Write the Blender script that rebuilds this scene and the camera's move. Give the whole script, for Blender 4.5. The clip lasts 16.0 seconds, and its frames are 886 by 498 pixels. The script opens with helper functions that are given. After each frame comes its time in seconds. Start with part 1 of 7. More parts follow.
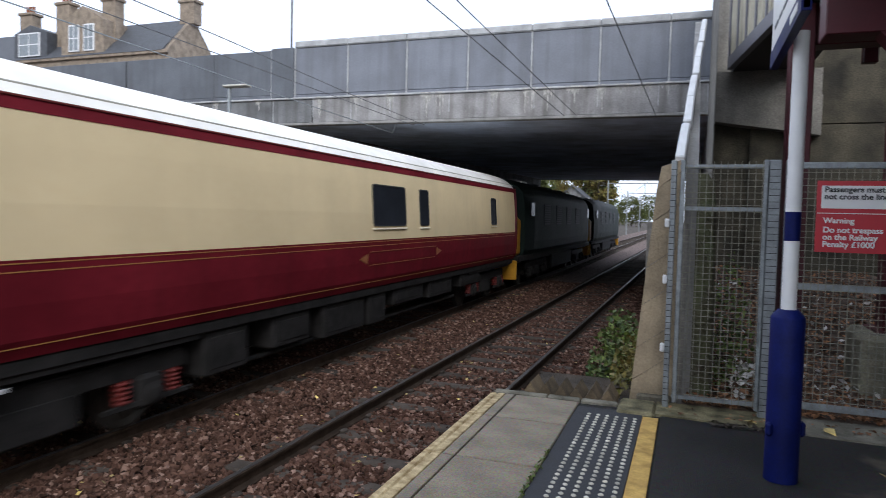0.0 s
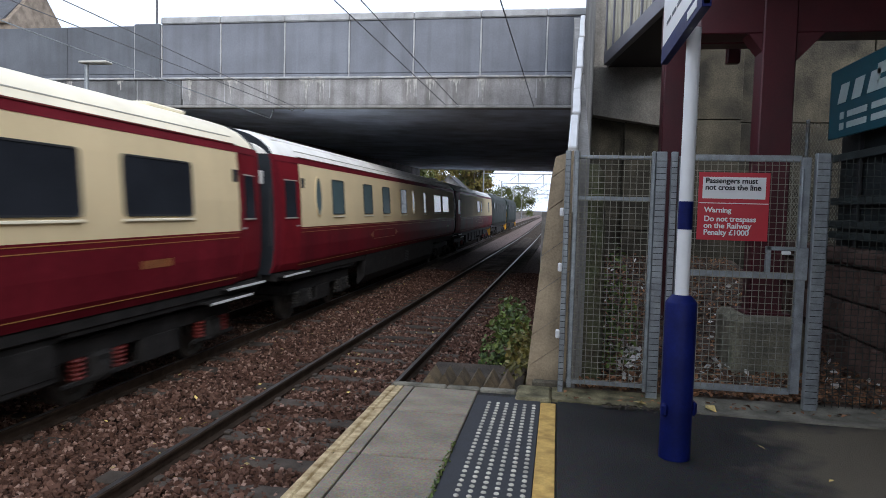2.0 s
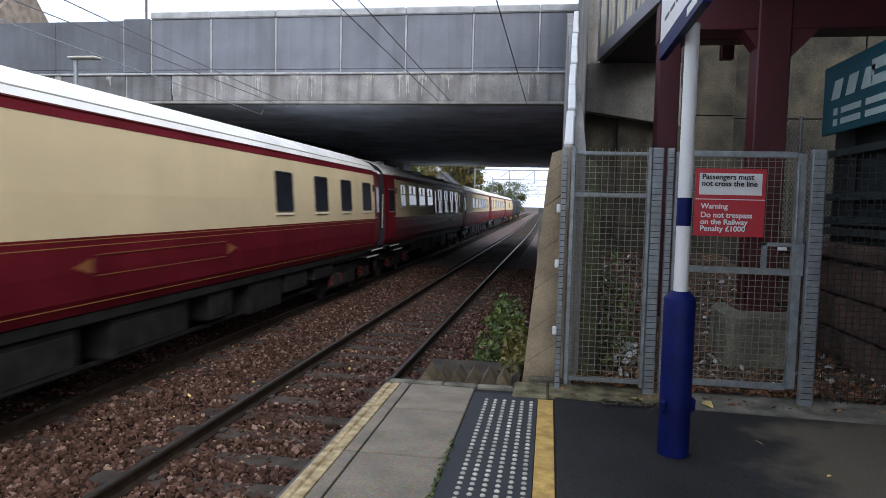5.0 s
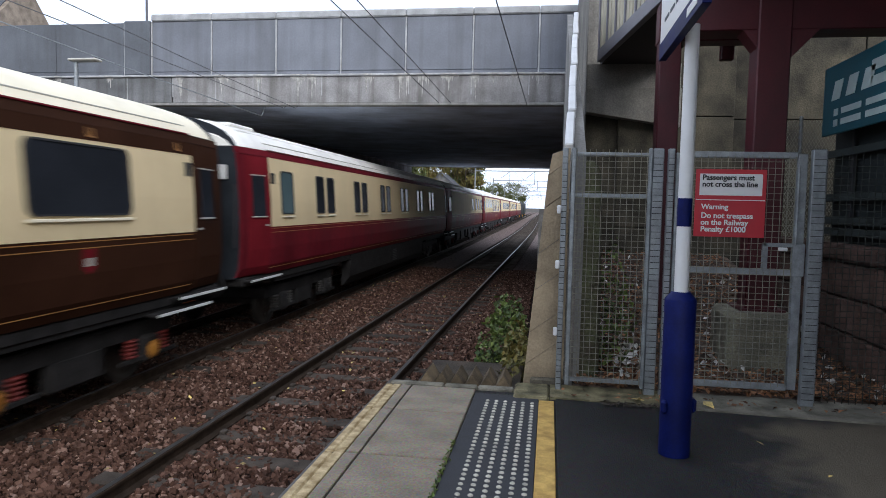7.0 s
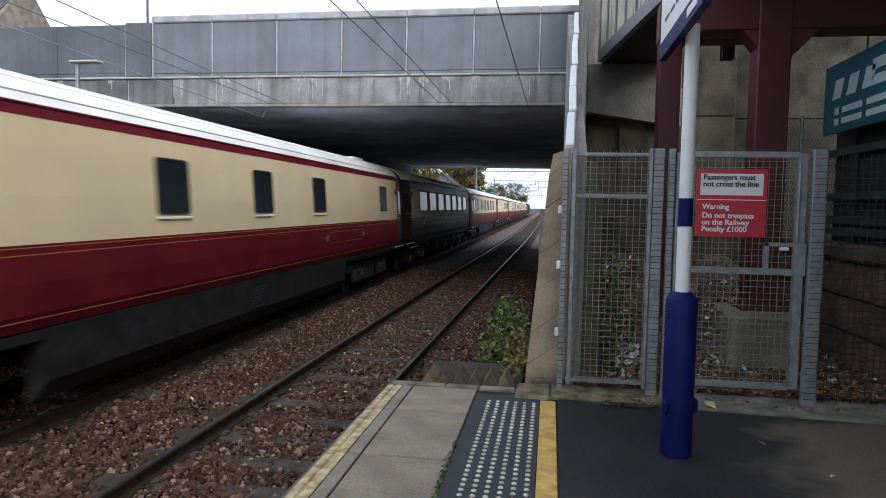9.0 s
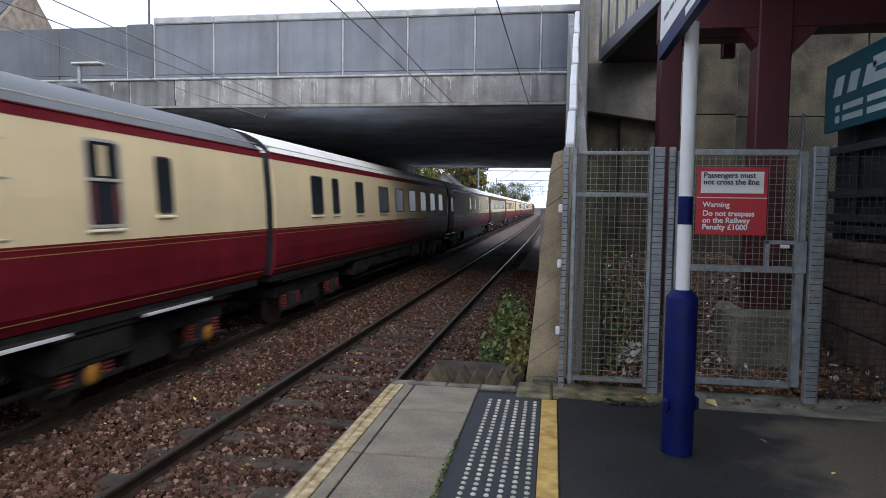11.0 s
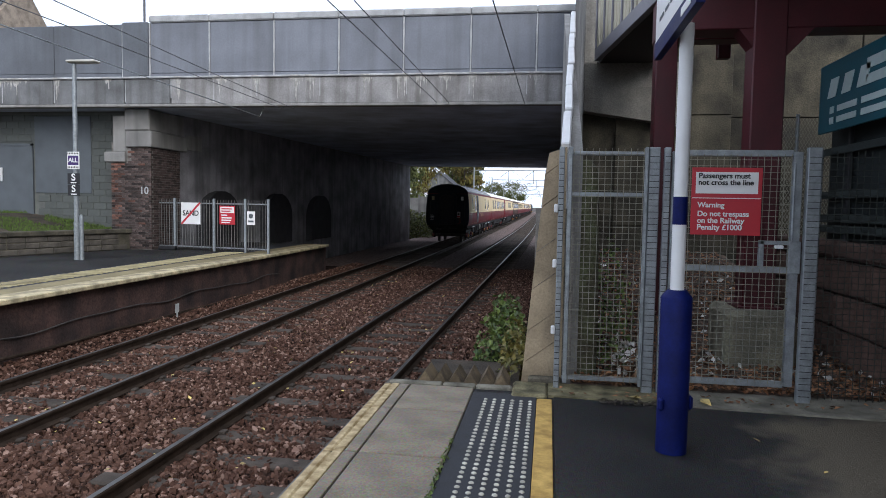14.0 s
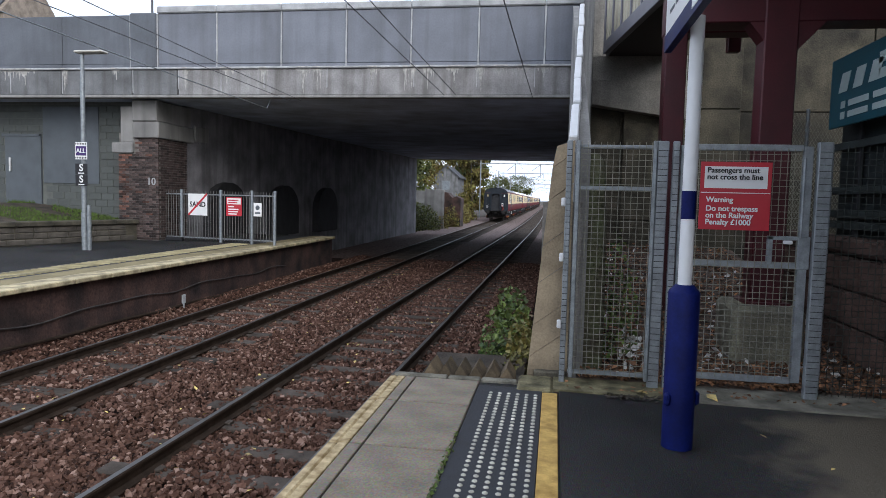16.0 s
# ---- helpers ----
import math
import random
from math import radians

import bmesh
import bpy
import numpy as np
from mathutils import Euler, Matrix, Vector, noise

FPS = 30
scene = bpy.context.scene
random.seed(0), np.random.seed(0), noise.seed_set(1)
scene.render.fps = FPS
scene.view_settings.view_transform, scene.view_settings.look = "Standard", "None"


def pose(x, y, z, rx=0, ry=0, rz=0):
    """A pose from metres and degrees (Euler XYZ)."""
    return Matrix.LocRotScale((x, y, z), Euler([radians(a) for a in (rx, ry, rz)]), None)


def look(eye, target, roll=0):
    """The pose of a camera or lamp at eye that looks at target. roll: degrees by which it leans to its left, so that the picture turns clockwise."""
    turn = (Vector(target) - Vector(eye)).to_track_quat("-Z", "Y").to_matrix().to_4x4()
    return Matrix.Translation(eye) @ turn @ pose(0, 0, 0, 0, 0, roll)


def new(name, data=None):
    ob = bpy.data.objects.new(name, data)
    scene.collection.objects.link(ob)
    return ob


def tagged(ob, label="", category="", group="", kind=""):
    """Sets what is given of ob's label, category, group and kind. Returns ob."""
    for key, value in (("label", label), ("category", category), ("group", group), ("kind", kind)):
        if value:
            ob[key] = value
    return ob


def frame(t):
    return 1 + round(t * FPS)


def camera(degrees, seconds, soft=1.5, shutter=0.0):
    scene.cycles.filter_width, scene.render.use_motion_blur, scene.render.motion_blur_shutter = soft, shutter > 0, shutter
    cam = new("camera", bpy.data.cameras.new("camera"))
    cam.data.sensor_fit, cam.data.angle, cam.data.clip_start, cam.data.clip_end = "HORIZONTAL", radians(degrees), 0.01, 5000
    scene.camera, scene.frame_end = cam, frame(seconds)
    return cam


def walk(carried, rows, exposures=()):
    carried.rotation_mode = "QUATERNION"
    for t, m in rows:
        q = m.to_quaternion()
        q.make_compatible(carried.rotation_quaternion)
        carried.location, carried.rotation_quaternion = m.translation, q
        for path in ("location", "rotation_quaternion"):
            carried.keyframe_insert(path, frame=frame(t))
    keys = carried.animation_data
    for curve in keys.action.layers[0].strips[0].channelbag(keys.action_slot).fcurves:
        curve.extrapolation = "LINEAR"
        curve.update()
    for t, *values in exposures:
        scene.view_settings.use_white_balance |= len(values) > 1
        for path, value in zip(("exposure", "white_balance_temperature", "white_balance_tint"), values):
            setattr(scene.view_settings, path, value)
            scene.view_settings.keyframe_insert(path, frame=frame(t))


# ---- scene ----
cam = camera(66.6, 16.0, soft=0.6, shutter=0.32)
PATH = [
    (0, (0.611, 0.205, 1.51), (-0.074, 2.081, 1.413), 1.4),
    (0.5, (0.513, 0.216, 1.506), (-0.008, 2.144, 1.406), 1.6),
    (1, (0.504, 0.279, 1.506), (0.038, 2.223, 1.431), 3.5),
    (1.5, (0.454, 0.301, 1.511), (0.095, 2.266, 1.409), 2.2),
    (2, (0.411, 0.301, 1.504), (0.077, 2.269, 1.384), 1.5),
    (2.5, (0.381, 0.308, 1.506), (0.064, 2.279, 1.387), 1.2),
    (3, (0.355, 0.313, 1.502), (0.048, 2.285, 1.373), 1.5),
    (3.5, (0.361, 0.314, 1.5), (0.043, 2.284, 1.365), 1.3),
    (4, (0.369, 0.312, 1.507), (0.055, 2.283, 1.376), 1.3),
    (6.5, (0.35, 0.32, 1.503), (0.047, 2.293, 1.373), 1.5),
    (7, (0.362, 0.313, 1.505), (0.053, 2.285, 1.378), 1.3),
    (7.5, (0.362, 0.313, 1.507), (0.053, 2.284, 1.378), 1.3),
    (8, (0.359, 0.315, 1.501), (0.05, 2.287, 1.375), 1.3),
    (8.5, (0.364, 0.313, 1.502), (0.051, 2.284, 1.374), 1.2),
    (9, (0.364, 0.309, 1.508), (0.051, 2.281, 1.382), 1.1),
    (11.5, (0.381, 0.303, 1.502), (0.06, 2.273, 1.375), 0.8),
    (12, (0.375, 0.302, 1.501), (0.056, 2.272, 1.367), 0.9),
    (12.5, (0.378, 0.299, 1.506), (0.063, 2.27, 1.376), 0.9),
    (13, (0.376, 0.295, 1.504), (0.066, 2.267, 1.376), 0.8),
    (13.5, (0.378, 0.297, 1.506), (0.068, 2.269, 1.379), 0.8),
    (14, (0.379, 0.295, 1.505), (0.072, 2.267, 1.377), 1.0),
    (14.5, (0.377, 0.3, 1.506), (0.064, 2.271, 1.377), 1.3),
    (15, (0.375, 0.302, 1.504), (0.06, 2.272, 1.368), 1.4),
    (15.5, (0.374, 0.307, 1.503), (0.053, 2.276, 1.359), 1.4),
    (16, (0.374, 0.309, 1.503), (0.05, 2.277, 1.354), 1.4),
]
walk(cam, [(t, look(eye, target, roll)) for t, eye, target, roll in PATH])

# ---- world, sun, exposure ----
world = bpy.data.worlds.new("overcast")
scene.world = world
world.use_nodes = True
wn, wl = world.node_tree.nodes, world.node_tree.links
sky = wn.new("ShaderNodeTexSky")
sky.sky_type, sky.sun_disc = "NISHITA", False
sky.sun_elevation, sky.sun_rotation = radians(30), radians(153)
sky.air_density, sky.dust_density = 1.0, 4.0
dim = wn.new("ShaderNodeVectorMath")
dim.operation = "SCALE"
dim.inputs["Scale"].default_value = 0.10
cloud = wn.new("ShaderNodeMixRGB")
cloud.inputs[0].default_value = 0.85
cloud.inputs[2].default_value = (0.865, 0.962, 1.165, 1)
wl.new(sky.outputs[0], dim.inputs[0])
wl.new(dim.outputs[0], cloud.inputs[1])
wl.new(cloud.outputs[0], wn["Background"].inputs[0])
wn["Background"].inputs[1].default_value = 1.45
sun = new("sun", bpy.data.lights.new("sun", "SUN"))
sun.data.energy, sun.data.angle, sun.data.color = 1.5, radians(35), (1.0, 0.99, 0.98)
sun.matrix_world = look((8, -16, 10.5), (0, 0, 0))
scene.view_settings.exposure = 0.0


# ---- materials ----
def mat(name, color, rough=0.7, metal=0.0, var=0.25, scale=6.0, bump=0.15, fine=60.0, tint=None, island=0.0, rand=0.0,
        stretch=(1, 1, 1), palette=None, grit=0.0, streak=0.0, streak_col=(0.03, 0.03, 0.03), coat=0.0, spec=0.5, detail=6.0):
    """A surface with variation at two scales, fine relief, and streaks of dirt that run down it."""
    m = bpy.data.materials.new(name)
    m.use_nodes = True
    nt = m.node_tree
    n, l = nt.nodes, nt.links
    b = n["Principled BSDF"]
    b.inputs["Roughness"].default_value, b.inputs["Metallic"].default_value = rough, metal
    b.inputs["Coat Weight"].default_value, b.inputs["Specular IOR Level"].default_value = coat, spec
    co = n.new("ShaderNodeTexCoord")
    mp = n.new("ShaderNodeMapping")
    mp.inputs["Scale"].default_value = stretch
    l.new(co.outputs["Object"], mp.inputs[0])

    def noise_tex(s, d=detail):
        t = n.new("ShaderNodeTexNoise")
        t.inputs["Scale"].default_value, t.inputs["Detail"].default_value = s, d
        l.new(mp.outputs[0], t.inputs["Vector"])
        return t
    big, small = noise_tex(scale), noise_tex(fine, 3.0)
    dark = [c * (1 - var) for c in color]
    light = [min(1.0, c * (1 + var)) for c in (tint or color)]
    ramp = n.new("ShaderNodeValToRGB")
    ramp.color_ramp.elements[0].position, ramp.color_ramp.elements[1].position = 0.32, 0.68
    ramp.color_ramp.elements[0].color, ramp.color_ramp.elements[1].color = (*dark, 1), (*light, 1)
    l.new(big.outputs["Fac"], ramp.inputs[0])
    grain = n.new("ShaderNodeMixRGB")
    grain.blend_type = "OVERLAY"
    grain.inputs[0].default_value = min(1.0, var * 1.2)
    l.new(ramp.outputs[0], grain.inputs[1])
    l.new(small.outputs["Fac"], grain.inputs[2])
    out = grain.outputs[0]
    if palette:
        pr = n.new("ShaderNodeValToRGB")
        for k, c in enumerate(palette):
            e = pr.color_ramp.elements[k] if k < 2 else pr.color_ramp.elements.new(k / (len(palette) - 1))
            e.position, e.color = k / (len(palette) - 1), (*c, 1)
        l.new(n.new("ShaderNodeNewGeometry").outputs["Random Per Island"], pr.inputs[0])
        pm = n.new("ShaderNodeMixRGB")
        pm.inputs[0].default_value = 0.75
        l.new(out, pm.inputs[1])
        l.new(pr.outputs[0], pm.inputs[2])
        out = pm.outputs[0]
    if grit:
        vo = n.new("ShaderNodeTexVoronoi")
        vo.inputs["Scale"].default_value = fine * 0.7
        l.new(mp.outputs[0], vo.inputs["Vector"])
        gm = n.new("ShaderNodeMixRGB")
        gm.blend_type = "SOFT_LIGHT"
        gm.inputs[0].default_value = grit
        l.new(out, gm.inputs[1])
        l.new(vo.outputs["Color"], gm.inputs[2])
        out = gm.outputs[0]
    if island or rand:
        src = n.new("ShaderNodeNewGeometry").outputs["Random Per Island"] if island else n.new("ShaderNodeObjectInfo").outputs["Random"]
        amount = island or rand
        mul = n.new("ShaderNodeMapRange")
        mul.inputs[3].default_value, mul.inputs[4].default_value = 1 - amount, 1 + amount
        l.new(src, mul.inputs[0])
        hsv = n.new("ShaderNodeHueSaturation")
        l.new(mul.outputs[0], hsv.inputs["Value"])
        l.new(out, hsv.inputs["Color"])
        out = hsv.outputs[0]
    if streak:
        mp2 = n.new("ShaderNodeMapping")
        mp2.inputs["Scale"].default_value = (2.2, 2.2, 0.12)
        l.new(co.outputs["Object"], mp2.inputs[0])
        st = n.new("ShaderNodeTexNoise")
        st.inputs["Scale"].default_value, st.inputs["Detail"].default_value = 1.6, 8.0
        l.new(mp2.outputs[0], st.inputs["Vector"])
        sr = n.new("ShaderNodeMapRange")
        sr.inputs[1].default_value, sr.inputs[2].default_value, sr.inputs[4].default_value = 0.45, 0.75, streak
        l.new(st.outputs["Fac"], sr.inputs[0])
        mix = n.new("ShaderNodeMixRGB")
        l.new(sr.outputs[0], mix.inputs[0])
        l.new(out, mix.inputs[1])
        mix.inputs[2].default_value = (*streak_col, 1)
        out = mix.outputs[0]
    l.new(out, b.inputs["Base Color"])
    if bump:
        bp = n.new("ShaderNodeBump")
        bp.inputs["Strength"].default_value, bp.inputs["Distance"].default_value = bump, 0.02
        l.new(small.outputs["Fac"], bp.inputs["Height"])
        l.new(bp.outputs[0], b.inputs["Normal"])
    rr = n.new("ShaderNodeMapRange")
    rr.inputs[3].default_value, rr.inputs[4].default_value = max(0.02, rough - 0.1), min(1, rough + 0.1)
    l.new(big.outputs["Fac"], rr.inputs[0])
    l.new(rr.outputs[0], b.inputs["Roughness"])
    return m


def glow(name, color, strength):
    m = bpy.data.materials.new(name)
    m.use_nodes = True
    b = m.node_tree.nodes["Principled BSDF"]
    b.inputs["Base Color"].default_value = b.inputs["Emission Color"].default_value = (*color, 1)
    b.inputs["Emission Strength"].default_value = strength
    return m


M = dict(
    asphalt=mat("asphalt", (0.021, 0.021, 0.0215), 0.7, spec=0.25, tint=(0.030, 0.029, 0.028), var=0.4, scale=0.75, fine=200, bump=0.7, grit=0.8),
    slab=mat("concrete_slab", (0.215, 0.183, 0.138), 0.8, var=0.22, scale=3.5, fine=160, bump=0.2, rand=0.1, grit=0.35),
    kerb=mat("kerb_concrete", (0.15, 0.13, 0.10), 0.9, var=0.5, scale=4, fine=90, bump=0.4, tint=(0.17, 0.155, 0.11)),
    edge_paint=mat("worn_yellow_edge_paint", (0.38, 0.26, 0.11), 0.8, var=0.35, scale=14, fine=120, bump=0.2, tint=(0.46, 0.37, 0.22)),
    yellow=mat("yellow_line_paint", (0.46, 0.27, 0.055), 0.75, var=0.3, scale=9, fine=150, bump=0.2, tint=(0.52, 0.34, 0.1)),
    tactile=mat("tactile_base", (0.02, 0.022, 0.028), 0.7, var=0.35, scale=7, fine=170),
    stud=mat("tactile_stud", (0.5, 0.49, 0.42), 0.6, var=0.25, scale=20, island=0.25),
    groove=mat("dark_joint", (0.02, 0.02, 0.017), 0.95, var=0.3),
    soil=mat("soil", (0.035, 0.026, 0.019), 0.95, var=0.5, scale=2.5, fine=70, bump=0.8, tint=(0.06, 0.046, 0.033)),
    grass=mat("grass", (0.075, 0.12, 0.022), 0.9, var=0.4, scale=8, island=0.35, bump=0),
    ballast=mat("ballast_bed", (0.026, 0.015, 0.012), 0.95, spec=0.1, var=0.45, scale=3, fine=55, bump=1.0),
    stone=mat("ballast_stone", (0.10, 0.056, 0.037), 0.9, spec=0.15, var=0.35, scale=1.5, fine=60, bump=0.3, island=0.45, tint=(0.11, 0.07, 0.05), palette=((0.032, 0.016, 0.012), (0.105, 0.051, 0.037), (0.178, 0.096, 0.073), (0.075, 0.035, 0.025), (0.053, 0.027, 0.02), (0.135, 0.072, 0.054), (0.28, 0.19, 0.155))),
    rail=mat("rusty_rail_side", (0.04, 0.028, 0.021), 0.85, spec=0.1, var=0.35, scale=6, fine=80),
    rail_top=mat("polished_rail_head", (0.17, 0.165, 0.16), 0.42, metal=0.9, var=0.12, scale=4, bump=0.02),
    sleeper=mat("concrete_sleeper", (0.075, 0.063, 0.054), 0.9, spec=0.1, var=0.3, scale=5, fine=70, rand=0.25),
    concrete=mat("weathered_concrete", (0.26, 0.255, 0.245), 0.9, var=0.28, scale=1.2, fine=40, bump=0.25, streak=0.55, streak_col=(0.09, 0.088, 0.085)),
    fascia=mat("stained_girder_concrete", (0.29, 0.285, 0.285), 0.9, var=0.3, scale=1.5, fine=26, bump=0.15, streak=0.75, streak_col=(0.07, 0.06, 0.05)),
    lime=mat("lime_run", (0.4, 0.39, 0.37), 0.9, var=0.35, scale=9, fine=60),
    parapet=mat("parapet_panel", (0.195, 0.21, 0.242), 0.9, var=0.12, scale=1.3, fine=22, bump=0.12, rand=0.04, streak=0.35, streak_col=(0.08, 0.08, 0.085)),
    # darker concrete for the left end of the parapet and girder
    darker_parapet=mat("darker_parapet_panel", (0.128, 0.14, 0.16), 0.9, var=0.15, scale=1.3, fine=22, bump=0.15, rand=0.05, streak=0.4, streak_col=(0.06, 0.06, 0.062)),
    darker_fascia=mat("darker_girder_concrete", (0.165, 0.17, 0.175), 0.9, var=0.3, scale=1.5, fine=26, bump=0.15, streak=0.75, streak_col=(0.06, 0.055, 0.05)),
    # pale and bluish to stand in for the haze under the bridge
    soffit=mat("haze_lifted_soffit", (0.52, 0.58, 0.70), 0.95, var=0.3, scale=0.8, fine=20),
    sandstone=mat("tan_sandstone", (0.34, 0.27, 0.18), 0.9, var=0.25, scale=4, fine=60, bump=0.4),
    brick=mat("sooty_brick", (0.042, 0.033, 0.031), 0.9, var=0.5, scale=7, fine=60, rand=0.8, bump=0.4, tint=(0.066, 0.047, 0.042)),
    red_brick=mat("worn_red_brick", (0.09, 0.046, 0.036), 0.9, var=0.5, scale=7, fine=60, rand=0.75, bump=0.4, tint=(0.14, 0.068, 0.05)),
    mortar=mat("mortar", (0.19, 0.18, 0.165), 0.95, var=0.3, scale=9),
    block=mat("painted_blockwork", (0.088, 0.098, 0.094), 0.85, var=0.2, scale=2, fine=60, rand=0.1, streak=0.3, streak_col=(0.1, 0.1, 0.08)),
    door_grey=mat("grey_steel_door", (0.088, 0.102, 0.115), 0.6, var=0.15, scale=2),
    galv=mat("galvanised_steel", (0.27, 0.295, 0.31), 0.5, metal=0.5, var=0.22, scale=14, fine=90, bump=0.05),
    wire=mat("fence_wire", (0.24, 0.235, 0.19), 0.6, metal=0.1, var=0.25, scale=20),
    white=mat("white_paint", (0.72, 0.73, 0.74), 0.45, var=0.08, scale=4, bump=0.04),
    navy=mat("navy_paint", (0.004, 0.009, 0.082), 0.5, var=0.25, scale=5, bump=0.05, spec=0.15),
    red_sign=mat("red_sign_face", (0.48, 0.02, 0.035), 0.4, var=0.06, scale=3, bump=0.02),
    white_sign=mat("white_sign_face", (0.78, 0.78, 0.77), 0.4, var=0.04, scale=3, bump=0.02),
    black=mat("black_sign_face", (0.012, 0.012, 0.014), 0.5, var=0.1, scale=3, bump=0.02),
    teal=mat("teal_sign_face", (0.006, 0.085, 0.12), 0.5, var=0.15, scale=2, bump=0.03),
    teal_text=mat("pale_letter", (0.45, 0.55, 0.55), 0.5, var=0.06),
    purple=mat("purple_sign_face", (0.045, 0.02, 0.13), 0.4, var=0.05),
    red_steel=mat("dark_red_painted_steel", (0.065, 0.006, 0.011), 0.5, var=0.2, scale=3, fine=60, bump=0.06),
    dark_steel=mat("dark_steel", (0.02, 0.021, 0.025), 0.65, var=0.3, scale=4),
    underside=mat("dark_underside", (0.03, 0.022, 0.022), 0.8, var=0.3, scale=1),
    cream_slat=mat("cream_slat", (0.48, 0.44, 0.33), 0.6, var=0.15, scale=4, streak=0.4, streak_col=(0.15, 0.13, 0.1)),
    blue_rail=mat("grey_blue_rail", (0.18, 0.175, 0.20), 0.5, var=0.15, scale=4),
    plank=mat("timber_guard", (0.12, 0.09, 0.055), 0.9, var=0.4, scale=7, fine=60, bump=0.4, rand=0.2),
    bark=mat("bark", (0.06, 0.05, 0.04), 0.95, var=0.4, scale=9, bump=0.6),
    leaf=mat("green_leaf", (0.055, 0.085, 0.02), 0.7, var=0.3, scale=3, island=0.5, bump=0, tint=(0.09, 0.10, 0.02)),
    leaf_aut=mat("autumn_leaf", (0.17, 0.095, 0.02), 0.75, var=0.4, scale=2, island=0.5, bump=0, tint=(0.12, 0.12, 0.03)),
    litter=mat("fallen_leaf", (0.16, 0.075, 0.042), 0.85, var=0.4, scale=6, island=0.75, bump=0, tint=(0.25, 0.125, 0.062)),
    paper=mat("paper_scrap", (0.62, 0.6, 0.57), 0.8, var=0.2, scale=6, island=0.3, bump=0),
    slate=mat("slate_roof", (0.07, 0.075, 0.085), 0.6, var=0.25, scale=3, fine=30, bump=0.4),
    house_stone=mat("house_sandstone", (0.26, 0.21, 0.16), 0.9, var=0.3, scale=2, fine=15, bump=0.4),
    terracotta=mat("terracotta", (0.26, 0.1, 0.05), 0.85, var=0.2),
    win_glass=mat("house_window_glass", (0.22, 0.25, 0.27), 0.15, var=0.2, bump=0),
    crimson=mat("crimson_coach_paint", (0.15, 0.014, 0.022), 0.45, var=0.2, scale=0.9, fine=12, bump=0.02, spec=0.02, streak=0.3, streak_col=(0.05, 0.01, 0.012)),
    crimson_door=mat("bright_crimson_paint", (0.17, 0.014, 0.021), 0.45, var=0.15, scale=2, bump=0.02, spec=0.02),
    cream=mat("cream_coach_paint", (0.76, 0.62, 0.385), 0.6, var=0.06, scale=0.8, fine=12, bump=0.02, spec=0.02, streak=0.08, streak_col=(0.4, 0.33, 0.2)),
    umber=mat("umber_coach_paint", (0.04, 0.017, 0.010), 0.45, var=0.25, scale=1, bump=0.02, spec=0.02),
    roof_cream=mat("cream_coach_roof", (0.88, 0.81, 0.62), 0.5, var=0.1, scale=0.8, fine=10, bump=0.03, streak=0.2, streak_col=(0.5, 0.42, 0.28)),
    roof=mat("pale_coach_roof", (0.88, 0.87, 0.82), 0.45, var=0.1, scale=0.8, fine=10, bump=0.03, streak=0.2, streak_col=(0.4, 0.38, 0.33)),
    roof_grey=mat("grey_coach_roof", (0.11, 0.115, 0.125), 0.5, var=0.2, scale=1, bump=0.03),
    gold=mat("gold_lining", (0.36, 0.17, 0.05), 0.45, var=0.1),
    faded=mat("faded_gold_lettering", (0.27, 0.10, 0.035), 0.5, var=0.2, scale=8),
    coach_glass=mat("dark_coach_glass", (0.022, 0.025, 0.032), 0.16, var=0.2, scale=1, bump=0, spec=0.04),
    frost_glass=mat("grey_blue_coach_glass", (0.10, 0.155, 0.17), 0.12, var=0.15, scale=1, bump=0),
    alu=mat("pale_window_frame", (0.55, 0.53, 0.47), 0.4, metal=0.3, var=0.1),
    curtain=mat("red_curtain", (0.14, 0.025, 0.02), 0.9, var=0.3, scale=12),
    under=mat("underframe_grime", (0.022, 0.021, 0.021), 0.85, var=0.4, scale=4, fine=40, bump=0.2, spec=0.15),
    wheel=mat("wheel_steel", (0.06, 0.055, 0.05), 0.6, metal=0.5, var=0.3, scale=4),
    spring_red=mat("red_spring", (0.13, 0.012, 0.009), 0.6, var=0.2),
    axle_yellow=mat("yellow_axle_cover", (0.36, 0.15, 0.02), 0.6, var=0.2),
    rubber=mat("black_rubber", (0.02, 0.022, 0.026), 0.8, var=0.3, scale=4),
    coach_end=mat("dark_grey_coach_end", (0.022, 0.027, 0.034), 0.8, var=0.3, scale=2, spec=0.2),
    loco_green=mat("dark_green_loco_paint", (0.010, 0.018, 0.016), 0.6, var=0.2, scale=1, spec=0.1),
    loco_yellow=mat("loco_warning_yellow", (0.55, 0.28, 0.02), 0.45, var=0.12),
    orange=mat("grimy_orange", (0.32, 0.075, 0.02), 0.7, var=0.4, scale=9),
    cable=mat("cable", (0.10, 0.10, 0.11), 0.6, var=0.2),
    signal_green=glow("signal_green_glow", (0.05, 1.0, 0.55), 12.0),
)

